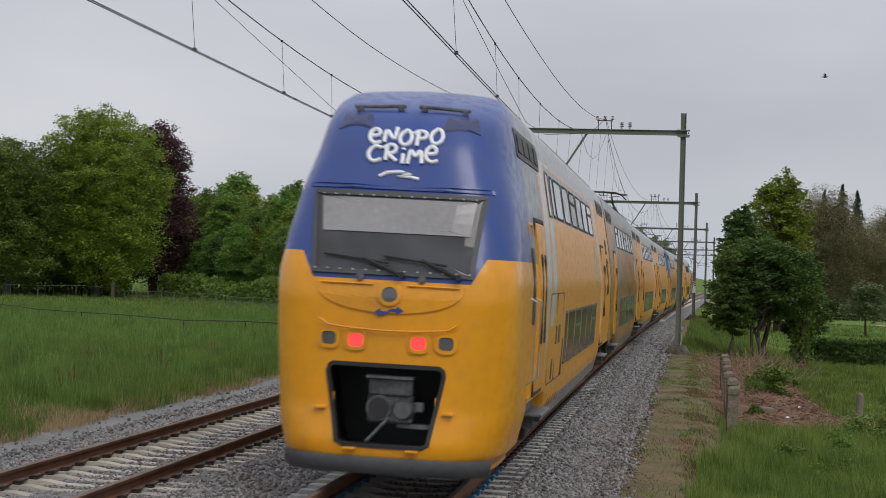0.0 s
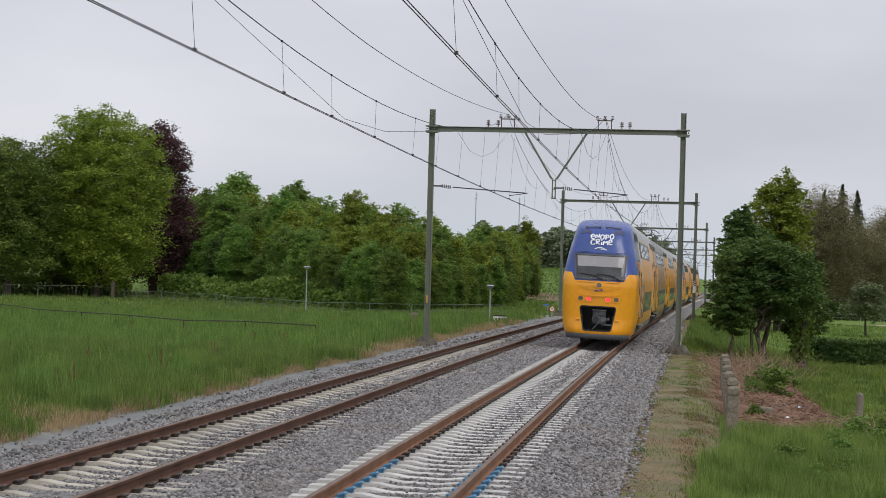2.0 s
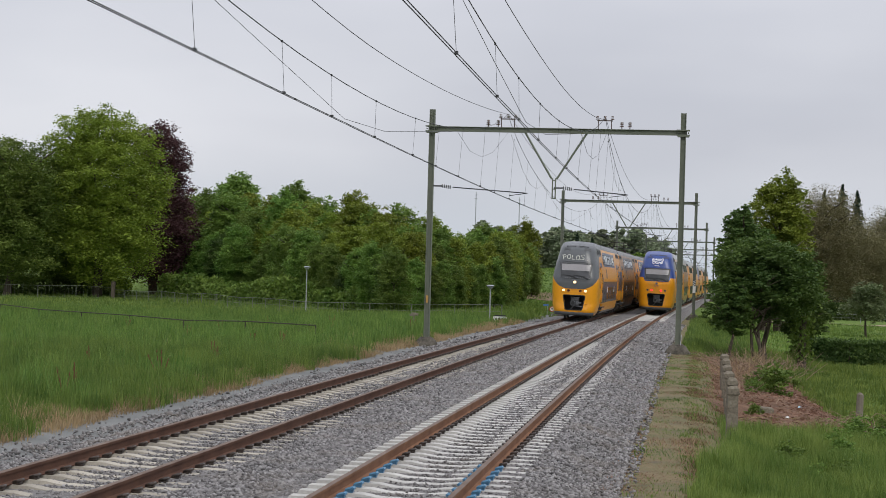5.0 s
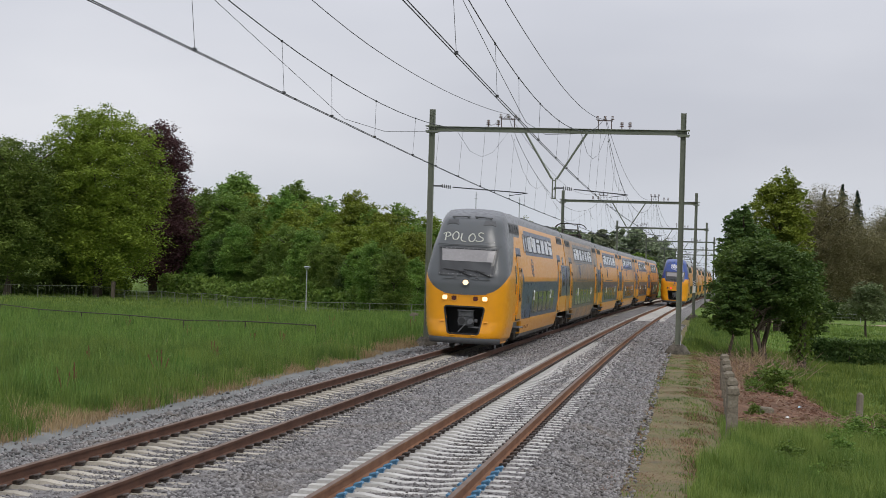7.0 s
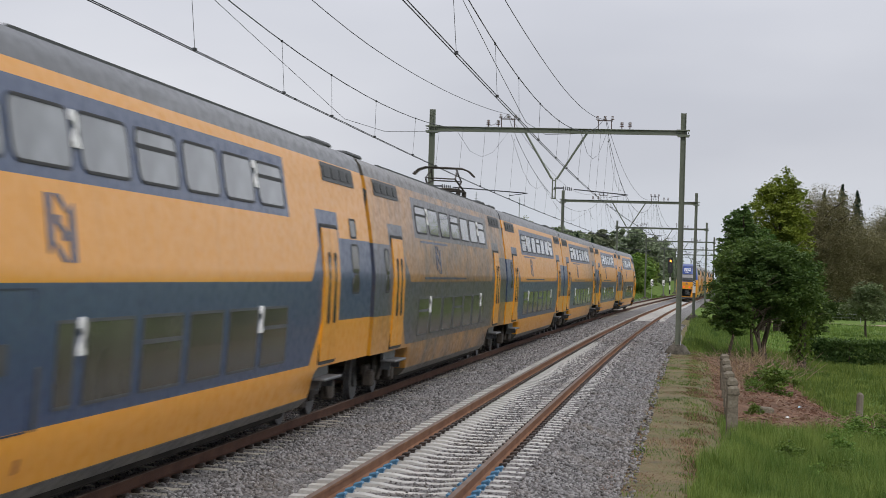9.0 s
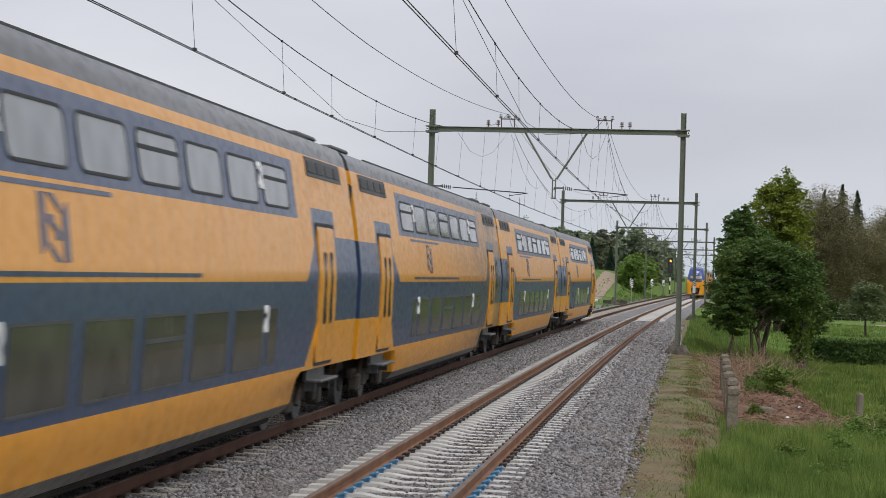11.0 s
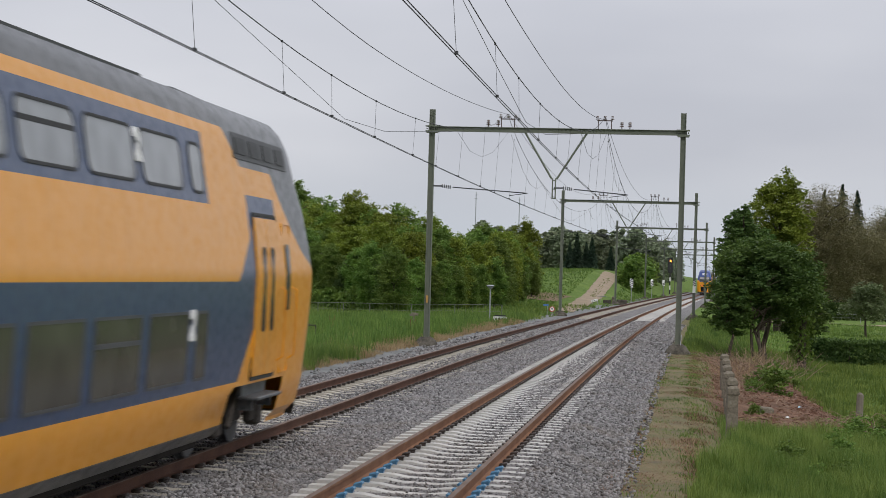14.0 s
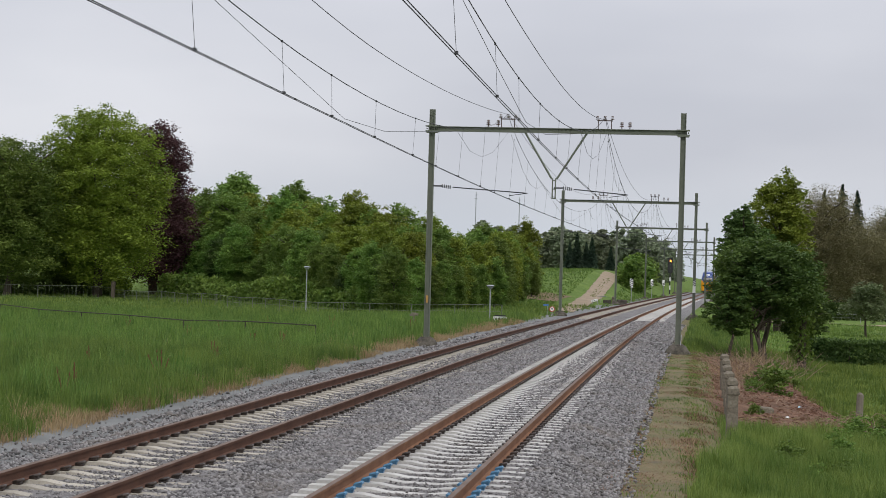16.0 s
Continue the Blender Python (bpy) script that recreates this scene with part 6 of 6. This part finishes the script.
    for s, o, k in ((57, 5.55, 0.55), (61, 5.9, 0.8), (47.5, 5.2, 0.4), (41.5, 7.2, 0.8), (40.5, 7.8, 0.9), (39.5, 6.6, 0.6), (43, 8.2, 0.9), (30, 4.3, 0.35), (34.5, 5.4, 0.55), (31, 5.6, 0.5), (36, 6.4, 0.7), (33, 6.3, 0.5), (44.5, 7.6, 0.5)):
        again(sh, s, o, k, 1.0, s * 31 % 360, 0.05)


def build_verge():
    """The brown litter and cut branches behind the fence posts."""
    m, nt, bs = begin("verge_soil")
    a, c = noise_of(nt, 0.7, 5), noise_of(nt, 9, 5)
    col = blend(nt, (a * 0.6 + c * 0.4).ramp(0.4, 0.6, 0, 1), (0.09, 0.088, 0.028), (0.165, 0.125, 0.06))
    nt.links.new(blend(nt, noise_of(nt, 2.2, 4).ramp(0.55, 0.7, 0, 0.8), col, (0.09, 0.065, 0.045)), bs.inputs["Base Color"])
    bs.inputs["Roughness"].default_value = 0.95
    bumped(nt, bs, c, 0.9, 0.04)
    strip("verge", -10, 150, 1.0, [(2.3, 0.03), (2.8, 0.04), (3.4, 0.04), (4.0, 0.05), (4.5, 0.03)], 0, m, "trodden verge of thin grass and bare earth", "verge", 0.35, True)
    m2 = mat("brown_litter_soil", (0.085, 0.05, 0.033), (0.21, 0.125, 0.08), 0.95, big=1.2, fine=16, bump=0.9, dist=0.04)
    strip("litter_bed", 40, 78, 1.0, [(4.35, 0.03), (5.2, 0.06), (6.0, 0.08), (6.9, 0.06), (7.5, 0.02)], 0, m2, "ground under brown wood chips and dead leaves", "ground", 0.8, True)
    rng = np.random.default_rng(8)
    pts = []
    while len(pts) < 16000:
        s, o = rng.uniform(39.5, 88), rng.uniform(4.3, 8.2)
        if o < 7.4 + 0.8 * noise.noise(Vector((s * 0.4, 0, 2))):
            pts.append(tuple(G(s, o, rng.uniform(0.02, 0.09))))
    tagged(leaves_at("leaf_litter", np.array(pts), 0.085, M["litter"], rng, flat=0.6, long=2.6), "brown wood chips and dead leaves behind the posts", "litter", kind="stuff")
    for spot, (s, o, n, ln, up) in enumerate(((66, 5.5, 60, 1.3, 0.8), (62, 5.3, 45, 1.1, 0.6), (72, 5.7, 60, 1.5, 0.9), (70, 4.9, 40, 0.9, 0.3), (57, 5.0, 40, 0.8, 0.4), (48, 6.8, 40, 1.1, 0.12), (44, 7.6, 46, 1.2, 0.45), (41.5, 8.1, 46, 1.2, 0.5), (52, 4.9, 36, 0.7, 0.4),
                                              (46, 5.3, 24, 0.7, 0.15), (76, 4.2, 60, 0.8, 0.3), (75, 5.2, 60, 0.9, 0.4), (78, 5.8, 70, 1.2, 0.6), (74, 6.4, 70, 1.1, 0.6), (69, 6.2, 60, 1.0, 0.5), (64, 4.9, 50, 0.7, 0.4), (80, 7.6, 60, 1.2, 0.7), (60, 4.8, 50, 0.7, 0.4))):
        b = bmesh.new()
        for i in range(n):
            a = Vector((rng.normal() * 0.55, rng.normal() * 0.9, rng.uniform(-0.05, 0.1)))
            ang = rng.uniform(0, 6.28)
            d = Vector((math.cos(ang), math.sin(ang), rng.uniform(0.05, 1) * up * 2)).normalized() * ln * rng.uniform(0.4, 1.1)
            r = rng.uniform(0.004, 0.014)
            mid = a + d * 0.5 + Vector((rng.normal(), rng.normal(), rng.normal())) * 0.06
            rod(b, a, mid, r, r * 0.8, 4)
            rod(b, mid, a + d, r * 0.8, r * 0.4, 4)
        tagged(part("brushwood", b, M["twig"] if spot % 3 else M["straw"]), "heap of dead cut branches and stalks", "brushwood", kind="stuff").matrix_basis = Matrix.Translation(G(s, o))
    for s, o, n in ((42.5, 8.2, 26), (44.5, 8.6, 26), (40.8, 8.3, 20), (46.5, 7.9, 16), (67, 5.2, 30)):
        bramble = thing("bramble", "tangled arching bramble canes with few leaves", "bush", Matrix.Translation(G(s, o)), "brambles beside the posts")
        b = bmesh.new()
        tips = []
        for i in range(n):
            a = Vector((rng.normal() * 0.3, rng.normal() * 0.5, -0.03))
            ang, ln, up = rng.uniform(0, 6.28), rng.uniform(0.5, 1.3), rng.uniform(0.3, 0.9)
            d = Vector((math.cos(ang), math.sin(ang), 0)) * ln
            pts = [a + d * f + Vector((0, 0, up * 4 * f * (1 - 0.75 * f) * 0.6)) for f in (0, 0.2, 0.4, 0.6, 0.8, 1.0)]
            tube(b, pts, rng.uniform(0.006, 0.011), 5)
            tips += [tuple(p + Vector((rng.normal() * 0.05, rng.normal() * 0.05, 0.02))) for p in pts[2:] for _ in range(2 if s < 60 else 0)]
        tagged(part("cane", b, M["twig"], bramble), kind="stuff")
        if tips:
            leaves_at("leaves", np.array(tips), 0.07, M["leaf_mid"], rng, bramble, flat=0.5)
    for s, k in ((37.0, 1.0), (40.6, 1.0), (44.2, 0.99), (47.8, 1.0), (51.6, 1.01), (55.4, 1.0)):
        b = bmesh.new()
        rnd = random.Random(int(s * 10))
        prev = None
        for z, w in ((-0.3, 0.11), (0.3, 0.105), (0.8, 0.10), (0.98, 0.105), (1.0, 0.092), (1.04, 0.115), (1.13, 0.11), (1.19, 0.06)):
            ring = [b.verts.new((sx * w * rnd.uniform(0.9, 1.1), sy * w * rnd.uniform(0.9, 1.1), z * k + rnd.uniform(-0.012, 0.012))) for sx, sy in ((-1, -1), (1, -1), (1, 1), (-1, 1))]
            if prev:
                for a in range(4):
                    b.faces.new((prev[a], prev[(a + 1) % 4], ring[(a + 1) % 4], ring[a]))
            prev = ring
        b.faces.new(prev)
        col = 1303 - (s - 37) * 0.80
        bearing = -6.898 + math.degrees(math.atan((col - 784) / 3318.5))
        off = 3.275 + s * math.tan(radians(bearing)) - centre(s)[0]
        tagged(part("fence_post", b, M["post_conc"]), "old square concrete fence post with a worn lichen-covered top", "fence post", "old concrete fence posts").matrix_basis = \
            Matrix.Translation(G(s, off)) @ pose(0, 0, 0, rnd.uniform(-1.5, 1.5), rnd.uniform(-1.5, 1.5), rnd.uniform(-8, 8))
    for s, o, h in ((49.5, 7.95, 0.86), (47.5, 8.55, 0.8)):
        b = bmesh.new()
        rod(b, (0, 0, -0.2), (0.02, 0, h), 0.10, 0.09, 9)
        rod(b, (0.02, 0, h), (0.03, 0, h + 0.05), 0.09, 0.03, 9)
        tagged(part("wooden_post", b, M["wood"]), "weathered split wooden post among brambles", "fence post", "wooden posts").matrix_basis = Matrix.Translation(G(s, o))
    b = bmesh.new()
    box(b, 0, 0, 0.08, 0.34, 0.25, 0.26, pose(0, 0, 0, 6, 4, 20), bevel=0.03)
    tagged(part("concrete_block", b, M["post_conc"]), "broken concrete block on the brown litter", "rubble").matrix_basis = Matrix.Translation(G(48.3, 5.52))
    for s, o, mt in ((52.5, 6.6, M["scrap_blue"]), (47.2, 6.0, M["white"]), (44.0, 7.0, M["white"]), (41.8, 7.75, M["white"])):
        b = bmesh.new()
        bmesh.ops.create_grid(b, x_segments=4, y_segments=4, size=0.045)
        rr = random.Random(int(s * 10))
        for v in b.verts:
            v.co.z = 0.04 + rr.uniform(-0.025, 0.03)
        tagged(part("paper_scrap", b, mt), "crumpled scrap of paper on the brown litter", "scrap", "scraps of paper").matrix_basis = Matrix.Translation(G(s, o, 0.06)) @ pose(0, 0, 0, 35, 0, 20)


M["scrap_blue"] = mat("pale_blue_plastic", (0.35, 0.50, 0.60), (0.55, 0.66, 0.72), 0.4, bump=0)
M["sign_red"] = mat("red_paint", (0.40, 0.03, 0.03), (0.48, 0.05, 0.04), 0.5, bump=0)
M["sign_blue"] = mat("blue_paint", (0.05, 0.14, 0.34), (0.08, 0.19, 0.42), 0.5, bump=0)


# ---- fences, signs, signal ----
def fence(label, line, h, gap, wires, mt, r=0.03, mesh=False):
    t = thing("wire_fence", label, "fence")
    tops = []
    for i in range(len(line) - 1):
        (s0, o0), (s1, o1) = line[i], line[i + 1]
        k = max(1, int((G(s1, o1) - G(s0, o0)).length / gap))
        for j in range(k + (i == len(line) - 2)):
            p = G(s0 + (s1 - s0) * j / k, o0 + (o1 - o0) * j / k)
            b = bmesh.new()
            rod(b, p - Vector((0, 0, 0.2)), p + Vector((0, 0, h)), r, n=6)
            part("post", b, mt, t)
            tops.append(p)
    for z, rr in wires:
        b = bmesh.new()
        tube(b, [p + Vector((0, 0, z)) for p in tops], rr, 5)
        part("rail", b, mt, t)
    if mesh:
        b = bmesh.new()
        for p, q in zip(tops, tops[1:]):
            k = max(2, int((q - p).length / 0.35))
            for j in range(k):
                c = p.lerp(q, j / k)
                rod(b, c, c + Vector((0, 0, h)), 0.006, n=3)
        tagged(part("mesh_wire", b, mt, t), kind="stuff")
    return t


def post_at(s, off, h, r, mt, name="post", parent=None):
    b = bmesh.new()
    rod(b, (0, 0, -0.3), (0, 0, h), r, n=8)
    return part(name, b, mt, parent)


def build_furniture():
    fence("low dark tube-rail fence across the meadow", [(116, -45.5), (106.6, -37.3), (97, -29), (87, -20.5), (77, -12)], 0.62, 5.2, [(0.60, 0.028)], M["bogie"], 0.03)
    fence("wire-mesh fence with thin posts below the hedge", [(160, -72), (163, -60), (170, -51.5)], 1.15, 3.2, [(1.12, 0.014), (0.1, 0.01)], M["steel_green"], 0.035, True)
    fence("green wire fence along the woods", [(170, -51.5), (150, -36), (135, -26), (128, -19), (124, -12.5), (121, -9.0)], 0.95, 2.9, [(0.93, 0.018), (0.5, 0.01)], M["steel_green"], 0.035, True)
    fence("low fence across the lawn", [(195, 13), (194, 22), (193, 32)], 0.9, 2.5, [(0.88, 0.015), (0.5, 0.012)], M["galv"], 0.03)
    t = thing("gate_post", "thick dark wooden post at the fence corner", "fence post", Matrix.Translation(G(169, -51.2)))
    b = bmesh.new()
    box(b, 0, 0, 0.75, 0.34, 0.34, 1.9, bevel=0.04)
    part("post", b, M["bark"], t)
    for s, o, h in ((131.5, -24.3, 3.25), (112.1, -8.73, 2.05)):
        t = thing("street_lamp", "grey path lamp with a flat hooded head", "street lamp", Matrix.Translation(G(s, o)), "path lamps")
        b = bmesh.new()
        rod(b, (0, 0, -0.3), (0, 0, h), 0.045, 0.035)
        part("pole", b, M["galv"], t)
        b = bmesh.new()
        disc(b, (0, 0, h + 0.10), (0, 0, 1), 0.10, 0.16, 12, 0.22)
        disc(b, (0, 0, h + 0.21), (0, 0, 1), 0.27, 0.06, 14, 0.12)
        part("head", b, M["galv"], t)
    # sign boards beside the line
    for s, o, n in ((237, -6.5, 3), (300, -6.8, 2), (350, -6.95, 1)):
        t = thing("marker_board", "white board with black slanting bars on a post", "railway sign", Matrix.Translation(G(s, o)), "striped boards along the line")
        base = 2.0
        post_at(s, o, base + 1.1, 0.04, M["galv"], "post", t)
        b = bmesh.new()
        box(b, 0, -0.06, base + 0.55, 0.42, 0.03, 1.1, bevel=0.008)
        board = part("board", b, M["white"], t)
        for i in range(n + 1):
            b = bmesh.new()
            box(b, 0, -0.082, 0, 0.46, 0.01, 0.11, Matrix.Translation((0, 0, base + 0.2 + i * 0.26)) @ pose(0, 0, 0, 0, -32, 0))
            part("bar", b, M["black"], board)
    t = thing("path_sign", "round white sign with a red ring", "sign", Matrix.Translation(G(139, -7.3)))
    post_at(139, -7.3, 0.85, 0.03, M["galv"], "post", t)
    b = bmesh.new()
    disc(b, (0, -0.04, 0.62), (0, 1, 0), 0.20, 0.02, 20)
    ring = part("ring", b, M["sign_red"], t)
    b = bmesh.new()
    disc(b, (0, -0.055, 0.62), (0, 1, 0), 0.145, 0.02, 20)
    disc_ob = part("face", b, M["white"], t)
    b = bmesh.new()
    box(b, 0, -0.07, 0.62, 0.05, 0.01, 0.16)
    box(b, 0, -0.07, 0.66, 0.13, 0.01, 0.05)
    part("symbol", b, M["black"], disc_ob)
    t = thing("blue_sign", "small blue board beside the track crossing", "sign", Matrix.Translation(G(140, -7.75)))
    post_at(0, 0, 0.8, 0.02, M["galv"], "post", t)
    b = bmesh.new()
    box(b, -0.1, -0.03, 0.86, 0.38, 0.02, 0.14)
    part("board", b, M["sign_blue"], t)
    t = thing("barrier_board", "white barrier board lying askew beside the dirt track", "sign", Matrix.Translation(G(203, -8.5)) @ pose(0, 0, 0, 0, -14, 0))
    b = bmesh.new()
    box(b, 0, 0, 0.42, 0.72, 0.04, 0.24, bevel=0.01)
    part("board", b, M["white"], t)
    b = bmesh.new()
    for dx in (-0.2, 0.0, 0.2):
        box(b, dx, -0.026, 0.42, 0.12, 0.01, 0.07)
    part("bars", b, M["black"], t)
    for dx in (-0.28, 0.28):
        b = bmesh.new()
        rod(b, (dx, 0, -0.2), (dx, 0, 0.35), 0.03, n=6)
        part("leg", b, M["galv"], t)
    t = thing("low_sign", "low white board with a dark top edge in the grass", "sign", Matrix.Translation(G(115.6, -8.5)))
    b = bmesh.new()
    box(b, 0, 0, 0.22, 0.80, 0.08, 0.26, bevel=0.01)
    part("board", b, M["white"], t)
    b = bmesh.new()
    box(b, 0.02, 0, 0.40, 0.72, 0.12, 0.09, bevel=0.01)
    part("cap", b, M["black"], t)
    b = bmesh.new()
    for dx in (-0.25, -0.05, 0.12, 0.3):
        box(b, dx, -0.046, 0.2, 0.1, 0.01, 0.12)
    part("bars", b, M["frame_grey"], t)
    b = bmesh.new()
    box(b, -0.55, 0.1, 0.1, 0.34, 0.3, 0.22, bevel=0.05)
    part("stone", b, M["post_conc"], t)
    for s, o in ((98, -11.1), (99, -11.3)):
        t = thing("wooden_stake", "leaning pale wooden stake with a board", "stake", Matrix.Translation(G(s, o)) @ pose(0, 0, 0, 0, 10 if s > 98 else -6, 0), "stakes in the grass")
        b = bmesh.new()
        rod(b, (0, 0, -0.2), (0, 0, 0.7), 0.03, n=6)
        part("stake", b, M["wood"], t)
        b = bmesh.new()
        box(b, 0, -0.04, 0.62, 0.34, 0.03, 0.12, bevel=0.01)
        part("board", b, M["wood"], t)
    t = thing("culvert_wall", "low grey concrete culvert wall beside the track", "culvert", Matrix.Translation(G(216, -7.3)))
    for x, w, h, mt in ((-0.8, 0.9, 0.55, M["footing"]), (0.0, 0.5, 0.95, M["post_conc"]), (0.9, 1.2, 0.6, M["footing"])):
        b = bmesh.new()
        box(b, x, 0, h / 2 - 0.1, w, 0.7, h + 0.2, bevel=0.05)
        part("block", b, mt, t)
    b = bmesh.new()
    rod(b, (-1.5, -0.2, 0.2), (-1.5, -0.2, 1.0), 0.03, n=6)
    rod(b, (-1.9, -0.2, 0.95), (-0.9, -0.2, 0.95), 0.04, n=6)
    part("rail", b, M["galv"], t)
    # colour-light signal
    s, o = 382.0, -6.9
    t = thing("railway_signal", "black colour-light signal showing amber on a striped mast", "railway signal", T(s, o, gz(s, o), False))
    b = bmesh.new()
    rod(b, (0, 0, -0.3), (0, 0, 7.5), 0.10, n=10)
    mast = part("mast", b, M["galv"], t)
    for i in range(5):
        b = bmesh.new()
        rod(b, (0, 0, 0.3 + 0.85 * i), (0, 0, 1.15 + 0.85 * i), 0.14, n=10)
        part("band", b, M["black"] if i % 2 == 0 else M["white"], mast)
    b = bmesh.new()
    box(b, 0, -0.16, 6.1, 1.0, 0.10, 3.1, bevel=0.08)
    head = part("head", b, M["black"], t)
    b = bmesh.new()
    disc(b, (0.06, -0.24, 6.95), (0, 1, 0), 0.20, 0.05, 16)
    part("lit_lens", b, M["amber"], head)
    for z in (6.2, 5.5):
        b = bmesh.new()
        disc(b, (0.06, -0.23, z), (0, 1, 0), 0.13, 0.05, 14)
        part("lens", b, M["lamp_off"], head)
    # dirt track up the field
    line = [(157, -7.9, 0.7), (163, -8.4, 0.95), (190, -9.4, 1.05), (222, -10.9, 1.1), (245, -11.8, 1.1), (271, -13.0, 1.1), (305, -14.4, 1.15), (335, -15.7, 1.2), (350, -15.0, 1.2)]
    rows = []
    for i in range(81):
        s = 157 + 193 * i / 80
        o = float(np.interp(s, [l[0] for l in line], [l[1] for l in line]))
        w = float(np.interp(s, [l[0] for l in line], [l[2] for l in line])) * (1 + 0.2 * noise.noise(Vector((s * 0.2, 0, 0))))
        rows.append([G(s, o + f * w, 0.09 + 0.03 * (1 - abs(f))) for f in (-1, -0.5, 0, 0.5, 1)])
    vs = [v for r in rows for v in r]
    fs = [(i * 5 + j, i * 5 + j + 1, i * 5 + j + 6, i * 5 + j + 5) for i in range(80) for j in range(4)]
    tagged(soup("dirt_track", vs, fs, M["dirt"], smooth=True), "rutted pale dirt track climbing the green field", "dirt track", kind="structure")
    tufts("track_grass", "grass strip in the middle of the dirt track", scatter(700, 41, 235, 325, -14.6, -11.2, keep=lambda s, o, w: abs(o - float(np.interp(s, [l[0] for l in line], [l[1] for l in line]))) < 0.4), 0.2, 0.03, M["blade"], 42, 4)
    vs = [G(s, o, 0.06) for s in (205, 212, 219, 226) for o in (-24, -20, -16, -13)]
    tagged(soup("bare_soil", vs, [(i * 4 + j, i * 4 + j + 1, i * 4 + j + 5, i * 4 + j + 4) for i in range(3) for j in range(3)], M["litter_soil"], smooth=True), "strip of bare brown soil on the field", "soil", kind="structure")
    for col, s, top in ((840, 900, 38), (917, 900, 36)):
        bearing = -6.898 + math.degrees(math.atan((col - 784) / 3318.5))
        x = 3.275 + s * math.tan(radians(bearing))
        t = thing("radio_mast", "thin distant lattice radio mast", "radio mast", Matrix.Translation((x, s, 4)), "distant masts")
        b = bmesh.new()
        for dx, dy in ((-0.25, 0), (0.25, 0), (0, 0.3)):
            rod(b, (dx, dy, 0), (dx * 0.5, dy * 0.5, top), 0.09, 0.06, 4)
        for z in range(2, top, 2):
            rod(b, (-0.25, 0, z), (0.25, 0, z + 1), 0.05, n=4)
        part("mast", b, M["mast_grey"], t)
        b = bmesh.new()
        for z in (top - 3, top - 1.2):
            rod(b, (-0.7, 0, z), (0.7, 0, z), 0.12, n=5)
        part("aerial", b, M["mast_grey"], t)


M["litter_soil"] = mat("ploughed_soil", (0.13, 0.095, 0.06), (0.22, 0.16, 0.10), 0.95, big=0.5, fine=5, bump=0.5)
M["mast_grey"] = mat("pale_mast_steel", (0.28, 0.30, 0.32), (0.38, 0.40, 0.42), 0.6, bump=0)
BIRD = []


def build_bird():
    t = thing("bird", "dark bird flying past", "bird")
    b = bmesh.new()
    bmesh.ops.create_icosphere(b, subdivisions=2, radius=0.06, matrix=Matrix.Diagonal((2.0, 0.9, 0.9, 1)))
    rod(b, (-0.10, 0, 0), (-0.24, 0, 0.0), 0.04, 0.015, 6)
    bmesh.ops.create_icosphere(b, subdivisions=1, radius=0.04, matrix=Matrix.Translation((0.14, 0, 0.02)))
    part("body", b, M["black"], t)
    for k in (-1, 1):
        b = bmesh.new()
        v = [b.verts.new(c) for c in ((0.07, 0, 0.02), (-0.05, 0, 0.02), (-0.10, k * 0.28, 0.20), (0.02, k * 0.22, 0.16))]
        w = [b.verts.new(x.co + Vector((0, 0, 0.012))) for x in v]
        b.faces.new(v)
        b.faces.new(w)
        for i in range(4):
            b.faces.new((v[i], v[(i + 1) % 4], w[(i + 1) % 4], w[i]))
        part("wing", b, M["black"], t)
    BIRD.append(t)


build_ground()
build_bed()
for number, at in enumerate(PORTALS):
    build_portal(number, at)
build_wires()
build_trains()
build_left_trees()
build_wood()
build_right_trees()
build_verge()
build_furniture()
build_bird()
build_grass()
build_rails()
build_stones()
motions()
